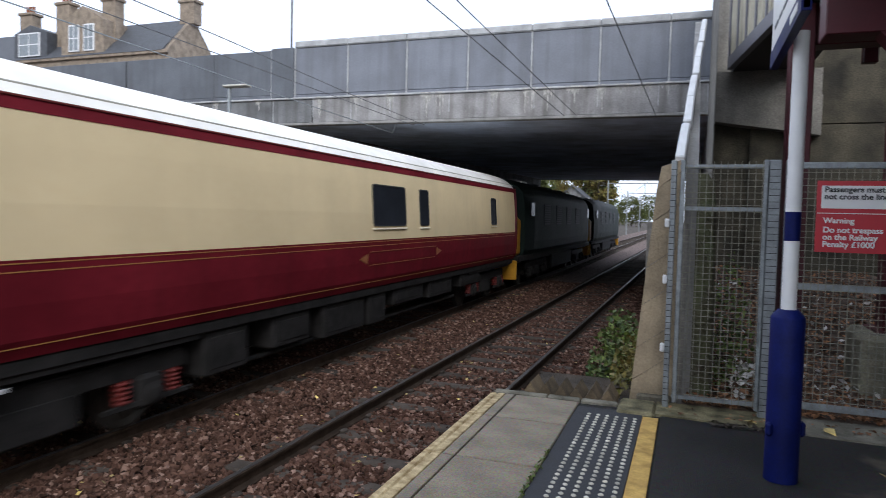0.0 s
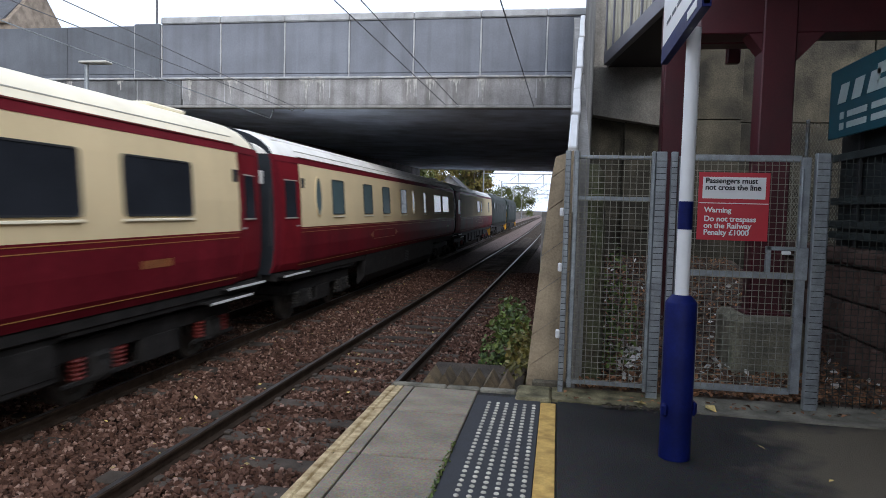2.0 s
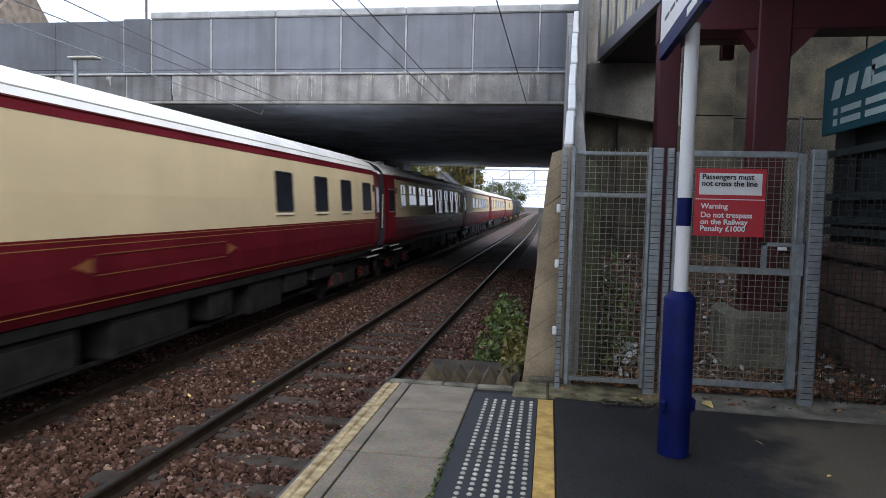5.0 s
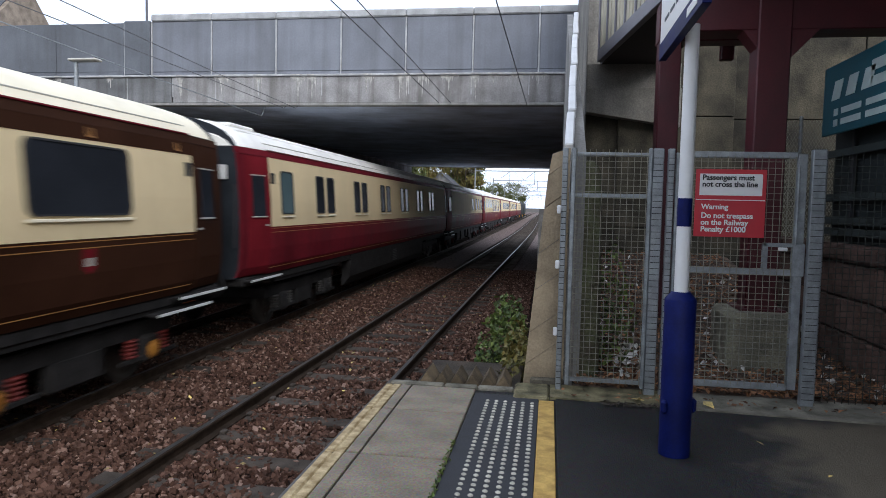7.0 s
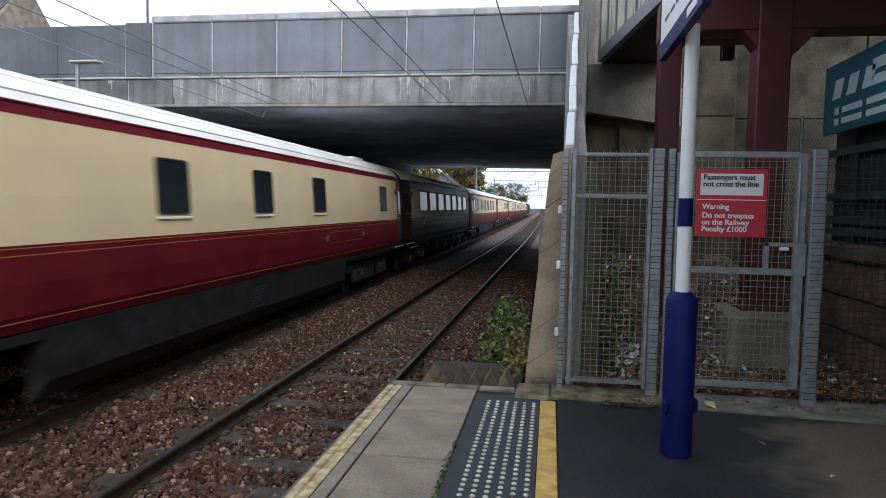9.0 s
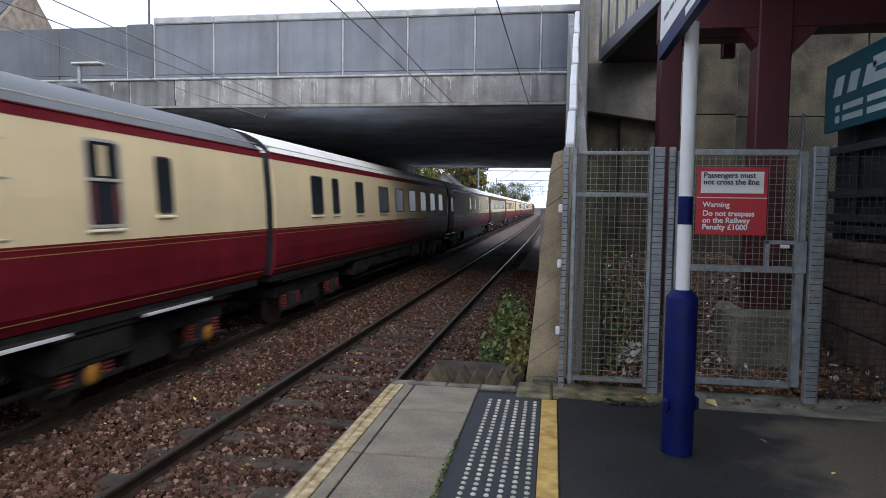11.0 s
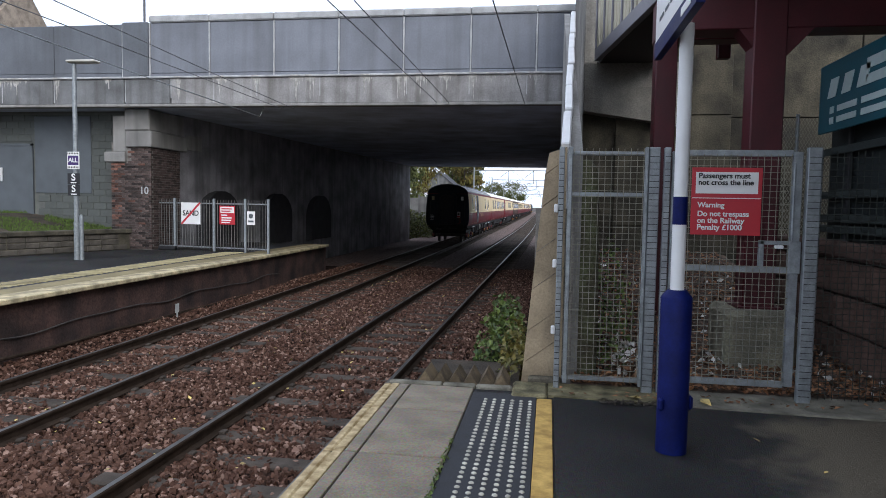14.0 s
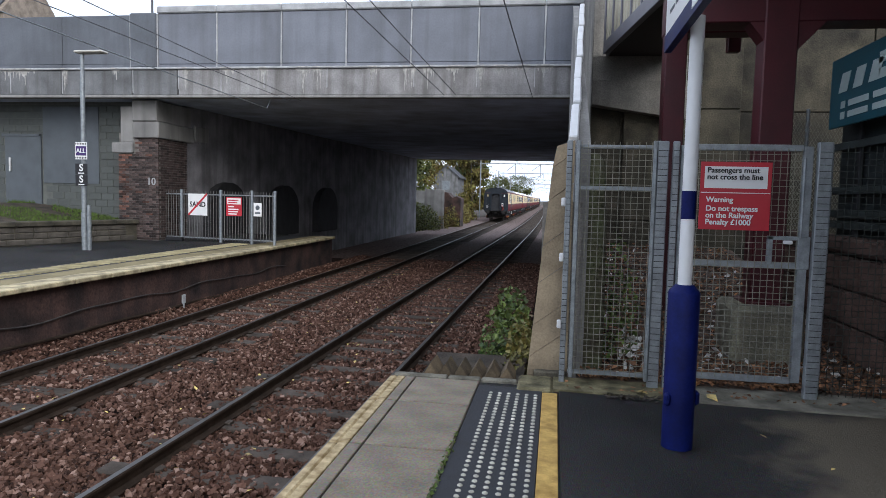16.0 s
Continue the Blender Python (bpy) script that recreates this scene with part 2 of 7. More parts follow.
M["pale_rib"] = mat("pale_concrete_rib", (0.42, 0.43, 0.44), 0.9, var=0.22, scale=3, fine=40, streak=0.3, streak_col=(0.2, 0.2, 0.2))
M["mossy_kerb"] = mat("mossy_kerb", (0.105, 0.098, 0.042), 0.95, var=0.6, scale=6, fine=90, bump=0.5, tint=(0.17, 0.15, 0.085))
# stone colour for the far bed, with sunlight painted in
M["ballast_far"] = mat("sunlit_distant_ballast", (0.15, 0.112, 0.10), 0.95, spec=0.1, var=0.5, scale=9, fine=45, bump=1.0, tint=(0.17, 0.13, 0.12))
M["conduit"] = mat("dusty_cable", (0.06, 0.054, 0.05), 0.8, var=0.4, scale=6)
# galvanised bars with the dimness under the bridge put into their colour
M["shaded_bar"] = mat("shaded_grey_bar", (0.15, 0.152, 0.15), 0.6, metal=0.2, var=0.25, scale=9)
M["block_joint"] = mat("pale_block_joint", (0.125, 0.132, 0.122), 0.9, var=0.2, scale=4)
M["pale_kerb"] = mat("pale_worn_kerb", (0.165, 0.155, 0.12), 0.92, var=0.45, scale=5, fine=90, bump=0.4, tint=(0.19, 0.18, 0.145))
# the fence wire again, darkened as it looks in shade
M["shaded_wire"] = mat("shaded_fence_wire", (0.04, 0.045, 0.04), 0.8, var=0.25, scale=20, spec=0.2)
# near-black colour that stands for the shade inside the arches
M["arch_dark"] = mat("shaded_arch_infill", (0.022, 0.022, 0.025), 0.95, var=0.4, scale=3, fine=30)
# sooty brick, coloured darker still for the shadow below the coping
M["brick_wall_far"] = mat("sooty_shaded_platform_face", (0.032, 0.021, 0.018), 0.9, var=0.65, scale=1.4, fine=25, bump=0.5, tint=(0.066, 0.036, 0.03), streak=0.5, streak_col=(0.02, 0.02, 0.021))
# soot-streaked brick, its base colour raised to imitate hazy light under the deck
M["tunnel_brick"] = mat("sooty_haze_lifted_brick", (0.23, 0.225, 0.24), 0.92, var=0.4, scale=1.2, fine=25, bump=0.5, streak=0.5, streak_col=(0.035, 0.035, 0.04))
M["edge_paint_pale"] = mat("pale_platform_edge", (0.38, 0.32, 0.2), 0.8, var=0.4, scale=4, fine=60, rand=0.18, tint=(0.46, 0.39, 0.24), streak=0.65, streak_col=(0.13, 0.11, 0.08))
M["yellow_pale"] = mat("yellowish_paving", (0.23, 0.19, 0.10), 0.85, var=0.25, scale=2, fine=60)
M["stud_yellow"] = mat("pale_yellow_stud", (0.36, 0.31, 0.17), 0.7, var=0.2, island=0.2)


def worn_patch(m, centre, radius, color):
    """A ragged patch of dried dirt on a surface."""
    n, l = m.node_tree.nodes, m.node_tree.links
    b = n["Principled BSDF"]
    src = b.inputs["Base Color"].links[0].from_socket
    co = n.new("ShaderNodeTexCoord")
    d = n.new("ShaderNodeVectorMath")
    d.operation = "DISTANCE"
    d.inputs[1].default_value = centre
    t = n.new("ShaderNodeTexNoise")
    t.inputs["Scale"].default_value, t.inputs["Detail"].default_value = 2.2, 8.0
    l.new(co.outputs["Object"], d.inputs[0])
    l.new(co.outputs["Object"], t.inputs["Vector"])
    add = n.new("ShaderNodeMath")
    add.operation = "MULTIPLY_ADD"
    add.inputs[1].default_value = 1.6
    l.new(t.outputs["Fac"], add.inputs[0])
    l.new(d.outputs["Value"], add.inputs[2])
    mr = n.new("ShaderNodeMapRange")
    mr.inputs[1].default_value, mr.inputs[2].default_value = radius + 0.95, radius + 0.6
    l.new(add.outputs[0], mr.inputs[0])
    mix = n.new("ShaderNodeMixRGB")
    mix.inputs[2].default_value = (*color, 1)
    l.new(mr.outputs[0], mix.inputs[0])
    l.new(src, mix.inputs[1])
    l.new(mix.outputs[0], b.inputs["Base Color"])


worn_patch(M["asphalt"], (3.2, 4.35, 0.0), 1.42, (0.15, 0.128, 0.095))


# ---- mesh helpers ----
class G:
    """Gathers the vertices and faces of one mesh."""

    def __init__(self):
        self.v, self.f = [], []

    def add(self, verts, faces):
        o = len(self.v)
        self.v += [tuple(p) for p in verts]
        self.f += [tuple(i + o for i in f) for f in faces]
        return self

    def hull(self, verts, faces):
        """Adds a convex solid and turns its faces outwards."""
        c = sum((Vector(p) for p in verts), Vector()) / len(verts)
        good = []
        for f in faces:
            p = [Vector(verts[i]) for i in f]
            nrm = Vector()
            for i in range(1, len(p) - 1):
                nrm += (p[i] - p[0]).cross(p[i + 1] - p[0])
            mid = sum(p, Vector()) / len(p)
            good.append(f if nrm.dot(mid - c) > 0 else f[::-1])
        return self.add(verts, good)

    def box(self, x0, x1, y0, y1, z0, z1, bev=0.0, m=None):
        """A box, its edges cut off by bev."""
        lo, hi = (x0, y0, z0), (x1, y1, z1)
        bev = min(bev, 0.45 * min(h - l for l, h in zip(lo, hi)))
        if bev <= 0:
            v = [(x, y, z) for x in (x0, x1) for y in (y0, y1) for z in (z0, z1)]
            f = [(0, 1, 3, 2), (4, 6, 7, 5), (0, 4, 5, 1), (2, 3, 7, 6), (0, 2, 6, 4), (1, 5, 7, 3)]
        else:
            v, key = [], {}
            for s in ((a, b, c) for a in (0, 1) for b in (0, 1) for c in (0, 1)):
                for ax in range(3):
                    p = [(hi[i] if s[i] else lo[i]) if i == ax else (hi[i] - bev if s[i] else lo[i] + bev) for i in range(3)]
                    key[s, ax] = len(v)
                    v.append(tuple(p))
            f = []
            for ax in range(3):
                a, b = [i for i in range(3) if i != ax]
                for side in (0, 1):
                    ring = []
                    for ca, cb in ((0, 0), (1, 0), (1, 1), (0, 1)):
                        s = [0, 0, 0]
                        s[ax], s[a], s[b] = side, ca, cb
                        ring.append(key[tuple(s), ax])
                    f.append(tuple(ring))
                for ca in (0, 1):
                    for cb in (0, 1):
                        s0, s1 = [0, 0, 0], [0, 0, 0]
                        s0[a] = s1[a] = ca
                        s0[b] = s1[b] = cb
                        s1[ax] = 1
                        f.append((key[tuple(s0), a], key[tuple(s1), a], key[tuple(s1), b], key[tuple(s0), b]))
            f += [tuple(key[s, ax] for ax in range(3)) for s in ((a, b, c) for a in (0, 1) for b in (0, 1) for c in (0, 1))]
        if m is not None:
            v = [m @ Vector(p) for p in v]
        return self.hull(v, f)

    def tube(self, a, b, r0, r1=None, seg=12, caps=True):
        """A tapered round bar from a to b."""
        a, b = Vector(a), Vector(b)
        r1 = r0 if r1 is None else r1
        q = (b - a).to_track_quat("Z", "Y")
        v = []
        for c, r in ((a, r0), (b, r1)):
            v += [c + q @ Vector((r * math.cos(2 * math.pi * i / seg), r * math.sin(2 * math.pi * i / seg), 0)) for i in range(seg)]
        f = [(i, (i + 1) % seg, seg + (i + 1) % seg, seg + i) for i in range(seg)]
        if caps:
            f += [tuple(range(seg))[::-1], tuple(range(seg, 2 * seg))]
        return self.add(v, f)

    def lathe(self, rings, at=(0, 0, 0), axis="Z", seg=16):
        """A turned solid from rings of (radius, height)."""
        v, f = [], []
        for r, h in rings:
            for i in range(seg):
                c, s = r * math.cos(2 * math.pi * i / seg), r * math.sin(2 * math.pi * i / seg)
                p = dict(Z=(c, s, h), X=(h, c, s), Y=(s, h, c))[axis]
                v.append(tuple(p[k] + at[k] for k in range(3)))
        for k in range(len(rings) - 1):
            f += [(k * seg + i, k * seg + (i + 1) % seg, (k + 1) * seg + (i + 1) % seg, (k + 1) * seg + i) for i in range(seg)]
        f += [tuple(range(seg))[::-1], tuple(range((len(rings) - 1) * seg, len(rings) * seg))]
        return self.add(v, f)

    def prism(self, outline, axis, a, b):
        """A flat outline pushed along an axis from a to b."""
        n = len(outline)
        put = dict(x=lambda p, h: (h, p[0], p[1]), y=lambda p, h: (p[0], h, p[1]), z=lambda p, h: (p[0], p[1], h))[axis]
        v = [put(p, a) for p in outline] + [put(p, b) for p in outline]
        f = [(i, (i + 1) % n, n + (i + 1) % n, n + i) for i in range(n)] + [tuple(range(n))[::-1], tuple(range(n, 2 * n))]
        area = sum(outline[i][0] * outline[(i + 1) % n][1] - outline[(i + 1) % n][0] * outline[i][1] for i in range(n))
        flip = (area < 0) != (b < a)
        if axis == "y":
            flip = not flip
        return self.add(v, [q[::-1] for q in f] if flip else f)

    def mesh(self, name, material, smooth=False):
        me = bpy.data.meshes.new(name)
        me.from_pydata(self.v, [], self.f)
        me.materials.append(material)
        if smooth:
            me.polygons.foreach_set("use_smooth", [True] * len(me.polygons))
            me.set_sharp_from_angle(angle=radians(35))
        me.update()
        return me


def part(name, g, material, parent=None, label="", smooth=False, kind=""):
    """Links g as one mesh object, under a thing or part if one is given."""
    ob = new(name, g.mesh(name, M[material] if isinstance(material, str) else material, smooth) if isinstance(g, G) else g)
    if parent is not None:
        ob.parent = parent
    return tagged(ob, label=label, kind=kind)


def thing(name, label, category, m=None, group="", kind=""):
    ob = new(name)
    ob.empty_display_size = 0.2
    if m is not None:
        ob.matrix_basis = m
    return tagged(ob, label, category, group, kind)


def text_mesh(words, size, material, depth=0.002, align="CENTER", spacing=1.0):
    cu = bpy.data.curves.new("words", "FONT")
    cu.offset = 0.022 * size
    cu.body, cu.size, cu.extrude, cu.align_x, cu.align_y, cu.space_line = words, size, depth, align, "CENTER", spacing
    ob = bpy.data.objects.new("words", cu)
    scene.collection.objects.link(ob)
    bpy.context.view_layer.update()
    me = bpy.data.meshes.new_from_object(ob.evaluated_get(bpy.context.evaluated_depsgraph_get()))
    bpy.data.objects.remove(ob)
    me.materials.clear()
    me.materials.append(M[material])
    me.name = "lettering"
    return me


def lettering(words, size, material, m, parent, align="CENTER", name="lettering", spacing=1.0, label=""):
    ob = new(name, text_mesh(words, size, material, align=align, spacing=spacing))
    ob.parent = parent
    ob.matrix_basis = m
    return tagged(ob, label=label)


RAIL = -0.915


def bend(y):
    """How far the line leans off to the west at y."""
    d = y - 20.0
    return -0.007 * 0.5 * (d + math.sqrt(d * d + 100.0))


# ---- ground, track bed, tracks ----
def ground():
    g = G()
    xs = [-900, -300, -120, -60, -30, -10, 1, 10, 30, 60, 120, 300, 900]
    ys = [-900, -300, -100, -30, 0, 19, 48, 60, 80, 100, 140, 200, 300, 500, 900, 2500]

    def height(x, y):
        if y > 55 and x < -12:
            return -1.25 + min(1.5, (-12 - x) * 0.12)
        return -1.25
    v = [(x, y, height(x, y)) for y in ys for x in xs]
    f = [(j * 13 + i, j * 13 + i + 1, (j + 1) * 13 + i + 1, (j + 1) * 13 + i) for j in range(len(ys) - 1) for i in range(12)]
    g.add(v, f)
    part("ground", g, "soil", label="bare brown soil beyond the railway", kind="structure")


def track_bed():
    rng = np.random.default_rng(2)
    g = G()
    xs = np.linspace(-9.6, 0.3, 56)
    ys = np.concatenate([[-230, -100, -30], np.arange(-5, 40, 0.22), np.arange(40, 62, 1.0), [80, 110, 150, 200, 300, 420]])
    v, f = [], []
    for y in ys:
        for x in xs:
            z = -1.125 + 0.11 * min(1.0, max(0.0, (-7.1 - x) / 0.5)) + 0.03 * noise.noise((x * 2.2, y * 2.2, 0)) + 0.02 * noise.noise((x * 7, y * 7, 3))
            v.append((x + bend(y), y, z))
    w = len(xs)
    for j in range(len(ys) - 1):
        f += [(j * w + i, j * w + i + 1, (j + 1) * w + i + 1, (j + 1) * w + i) for i in range(w - 1)]
    g.add(v, f)
    bed = part("track_bed", g, "ballast", label="brown stone ballast bed under both railway tracks", kind="structure")
    # past the loose stones the bed stands for them, lightened to look sunlit
    bed.data.materials.append(M["ballast_far"])
    for p in bed.data.polygons:
        if p.center.y > 26.5:
            p.material_index = 1
    # loose stones
    n = 105000
    y = 3.2 + 25 * rng.random(n) ** 1.7
    x = -7.68 + 7.63 * rng.random(n)
    keep = ~((x > -0.98) & (y < 6.3))
    x, y = x[keep], y[keep]
    n = len(x)
    cube = np.array([(a, b, c) for a in (-1, 1) for b in (-1, 1) for c in (-1, 1)], float)
    quad = np.array([(0, 1, 3, 2), (4, 6, 7, 5), (0, 4, 5, 1), (2, 3, 7, 6), (0, 2, 6, 4), (1, 5, 7, 3)])
    s = rng.uniform(0.013, 0.029, (n, 1, 1)) * rng.uniform(0.55, 1.35, (n, 1, 3))
    p = cube[None] * rng.uniform(0.55, 1.1, (n, 8, 3)) * s
    q = rng.normal(size=(n, 4))
    q /= np.linalg.norm(q, axis=1)[:, None]
    a, b, c, d = q.T
    rot = np.stack([np.stack([1 - 2 * (c * c + d * d), 2 * (b * c - a * d), 2 * (b * d + a * c)], 1),
                    np.stack([2 * (b * c + a * d), 1 - 2 * (b * b + d * d), 2 * (c * d - a * b)], 1),
                    np.stack([2 * (b * d - a * c), 2 * (c * d + a * b), 1 - 2 * (b * b + c * c)], 1)], 1)
    p = np.einsum("nij,nkj->nki", rot, p)
    z = -1.104 + 0.11 * np.clip((-7.1 - x) / 0.5, 0, 1) + 0.022 * np.sin(x * 3.1 + 1.7 * y) * np.sin(2.3 * y) + rng.uniform(-0.014, 0.022, n)
    p += np.stack([x + np.array([bend(t) for t in y]), y, z], 1)[:, None, :]
    me = bpy.data.meshes.new("ballast_stones")
    me.from_pydata(p.reshape(-1, 3).tolist(), [], (quad[None] + 8 * np.arange(n)[:, None, None]).reshape(-1, 4).tolist())
    me.materials.append(M["stone"])
    tagged(new("ballast_stones", me), "loose angular brown and grey ballast stones", "ballast", kind="stuff")


def near_line(y):
    """The near track parts a little from the other under the bridge, then follows it."""
    lean = 0.0082
    a = min(max(y - 8.0, 0.0), 37.0)
    b = min(max(y - 45.0, 0.0), 45.0)
    return lean * (a + b) - (lean + 0.007) * b * b / 90.0 - 0.007 * max(y - 90.0, 0.0)


def railway_track(x0, label, bend):
    t = thing("railway_track", label, "railway track", group="railway tracks", kind="structure")
    ys = [-230, -60, -10] + [i for i in range(0, 100, 5)] + [120, 150, 200, 300, 420]
    prof = [(-0.07, -0.159), (0.07, -0.159), (0.07, -0.148), (0.012, -0.125), (0.010, -0.05), (0.034, -0.04), (0.036, -0.012), (0.028, -0.002),
            (-0.028, -0.002), (-0.036, -0.012), (-0.034, -0.04), (-0.010, -0.05), (-0.012, -0.125), (-0.07, -0.148)]
    for dx in (-0.7525, 0.7525):
        g, top = G(), G()
        for pr, gg in ((prof, g), ([(-0.026, -0.004), (0.026, -0.004), (0.026, 0.0), (-0.026, 0.0)], top)):
            v = [(x0 + dx + bend(y) + p, y, RAIL + h) for y in ys for p, h in pr]
            n = len(pr)
            f = [(k * n + i, k * n + (i + 1) % n, (k + 1) * n + (i + 1) % n, (k + 1) * n + i) for k in range(len(ys) - 1) for i in range(n)]
            gg.add(v, [q[::-1] for q in f])
        r = part("rail", g, "rail", t, "rusty steel rail")
        part("rail_head", top, "rail_top", r, "polished running surface")
    sg = G()
    sg.box(-1.25, 1.25, -0.125, 0.125, -0.2, 0.0, 0.02)
    for sx in (-0.7525, 0.7525):
        for k in (-1, 1):
            sg.box(sx + k * 0.10 - 0.035, sx + k * 0.10 + 0.035, -0.05, 0.05, 0.0, 0.035, 0.01)
    me = sg.mesh("sleeper", M["sleeper"])
    for i in range(110):
        y = -8.85 + 0.67 * i
        ob = new("sleeper", me)
        ob.parent = t
        ob.matrix_basis = pose(x0 + bend(y), y, RAIL - 0.162)
    rest = G()
    for i in range(300):
        y = -8.85 + 0.67 * (110 + i)
        rest.box(x0 + bend(y) - 1.25, x0 + bend(y) + 1.25, y - 0.125, y + 0.125, RAIL - 0.36, RAIL - 0.185)
    part("sleepers_beyond", rest, "sleeper", t, kind="stuff")


ground()
track_bed()
railway_track(-2.4975, "near railway track, rusty rails on concrete sleepers in ballast", near_line)
railway_track(-5.95, "far railway track beside the other platform, concrete sleepers in ballast", bend)


# ---- near platform ----
def near_platform():
    p = thing("platform_near", "station platform of concrete coping slabs and dark worn asphalt", "platform", kind="structure")
    body = G()
    body.box(-0.93, 3.2, -40, 5.78, -1.25, -0.06)
    part("platform_body", body, "mortar", p, "grey rendered platform wall")
    asp = G()
    asp.box(0.455, 3.2, -40, 5.80, -0.06, -0.002, 0.006)
    asp.box(-0.19, 0.455, -40, 5.80, -0.06, -0.012)
    part("asphalt", asp, "asphalt", p, "damp black asphalt surface")
    sl = G()
    sl.box(-0.73, -0.198, 0.009, 0.906, -0.058, 0.0, 0.006)
    sl_me = sl.mesh("paving_slab", M["slab"])
    ed = G()
    ed.box(-0.822, -0.742, 0.008, 0.907, -0.058, 0.0, 0.004)
    ed_me = ed.mesh("edge_strip", M["slab"])
    ny = G()
    ny.box(-0.957, -0.895, 0.004, 0.911, -0.10, 0.0, 0.012)
    ny.box(-0.889, -0.830, 0.004, 0.911, -0.058, 0.0, 0.004)
    ny_me = ny.mesh("painted_edge", M["edge_paint"])
    for i in range(40):
        y = 5.115 - 0.915 * i
        for nm, me in (("paving_slab", sl_me), ("edge_strip", ed_me), ("painted_edge", ny_me)):
            ob = new(nm, me)
            ob.parent = p
            # the last slab at the platform end is a cut one
            ob.matrix_basis = pose(0, y, 0) @ Matrix.Scale(0.749 if i == 0 else 1.0, 4, (0, 1, 0))
    fill = G()
    fill.box(-0.945, -0.19, -40, 5.795, -0.06, -0.014)
    part("joint_filler", fill, "groove", p, "dark joints between slabs")
    line = G()
    line.box(0.325, 0.442, -40, 5.575, -0.012, 0.003, 0.003)
    part("yellow_line", line, "yellow", p, "worn yellow safety line")
    tac = G()
    tac.box(-0.185, 0.322, -10, 5.68, -0.012, 0.001, 0.003)
    tp = part("tactile_strip", tac, "tactile", p, "dark tactile warning strip")
    st = G()
    for i in range(6):
        for j in range(58):
            st.lathe([(0.0155, 0.001), (0.0145, 0.006), (0.008, 0.010)], (-0.068 + 0.069 * i, 5.475 - 0.0672 * j, 0), seg=8)
    part("studs", st, "stud", tp, "pale domed tactile studs", kind="stuff")
    for x0, x1, y0, y1, material, label in ((0.41, 1.36, 5.665, 5.605, "mossy_kerb", "mossy concrete kerb under the fence"),
                                            (1.364, 2.33, 5.60, 5.545, "pale_kerb", "pale worn concrete kerb under the gate"),
                                            (2.334, 3.25, 5.545, 5.52, "pale_kerb", "pale worn concrete kerb")):
        kb = G()
        kb.prism([(x0, y0), (x1, y1), (x1, 6.05), (x0, 6.05)], "z", -0.058, 0.012)
        part("kerb", kb, material, p, label)
    cor = G()
    cor.box(0.12, 0.406, 5.61, 6.02, -0.05, 0.022, 0.02)
    part("corner_stone", cor, "mossy_kerb", p)


near_platform()


def platform_far():
    p = thing("platform_far", "opposite station platform, dark asphalt with pale painted edge", "platform", kind="structure")
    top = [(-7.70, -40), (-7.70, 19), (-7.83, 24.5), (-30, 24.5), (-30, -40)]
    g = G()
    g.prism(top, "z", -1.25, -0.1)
    part("platform_wall", g, "brick_wall_far", p, "sooty brick platform face, darkened for the shadow of the coping")
    a = G()
    a.prism([(-9.36, -40), (-9.36, 24.4), (-30, 24.4), (-30, -40)], "z", -0.1, 0.0)
    part("asphalt", a, "asphalt", p)
    me = None
    for i in range(32):
        y = 24.4 - 0.93 * (i + 1)
        g = G()
        dx = 0 if y < 18.5 else -0.022 * (y - 18.5)
        if me is None or dx:
            g.box(-8.03 + dx, -7.55 + dx, 0.006, 0.924, -0.085, 0.0, 0.015)
            use = g.mesh("coping_slab", M["edge_paint_pale"])
            if not dx:
                me = use
        else:
            use = me
        ob = new("coping_slab", use)
        ob.parent = p
        ob.matrix_basis = pose(0, y, 0)
    y = G()
    y.box(-8.52, -8.035, -40, 24.4, -0.1, -0.002)
    part("edge_paving", y, "yellow_pale", p, "yellowish paving behind the edge")
    t = G()
    t.box(-9.36, -8.52, -40, 24.4, -0.1, -0.002)
    tp = part("tactile_strip", t, "tactile", p)
    s = G()
    for j in range(105):
        s.box(-9.22, -8.60, 19.2 - 0.17 * j, 19.26 - 0.17 * j, -0.002, 0.012, 0.003)
    part("ribs", s, "stud_yellow", tp, "pale yellow corduroy ribs", kind="stuff")
    c = G()
    pts = [(-7.67, y, -0.59 + 0.035 * math.sin(y * 1.7 + 0.6) + 0.02 * math.sin(y * 3.1) - 0.008 * max(0.0, y - 13)) for y in np.arange(5, 20, 0.3)]
    for a, b in zip(pts, pts[1:]):
        c.tube(a, b, 0.013, seg=6)
    part("trailing_cable", c, "conduit", p, "grey cable strung along the platform face")
    b = G()
    b.box(-7.53, -7.50, 13.66, 13.79, -0.90, -0.71, 0.008)
    b.box(-7.52, -7.505, 13.70, 13.75, -1.1, -0.88, 0.004)
    part("marker_post", b, "pale_rib", p, "short white marker plate on a stake")
    cd = G()
    cpts = [(-7.6, y, -0.90 - 0.012 * (y - 9) + 0.012 * math.sin(y * 2.3)) for y in np.arange(4, 21, 0.5)]
    for q0, q1 in zip(cpts, cpts[1:]):
        cd.tube(q0, q1, 0.03, seg=7)
    part("conduit", cd, "rail", p, "dark conduit along the foot of the platform face")


platform_far()


# ---- road bridge ----
FACE = 18.8
RIBS = (-9.46, -7.49, -5.57, -3.71, -1.84, -0.06)


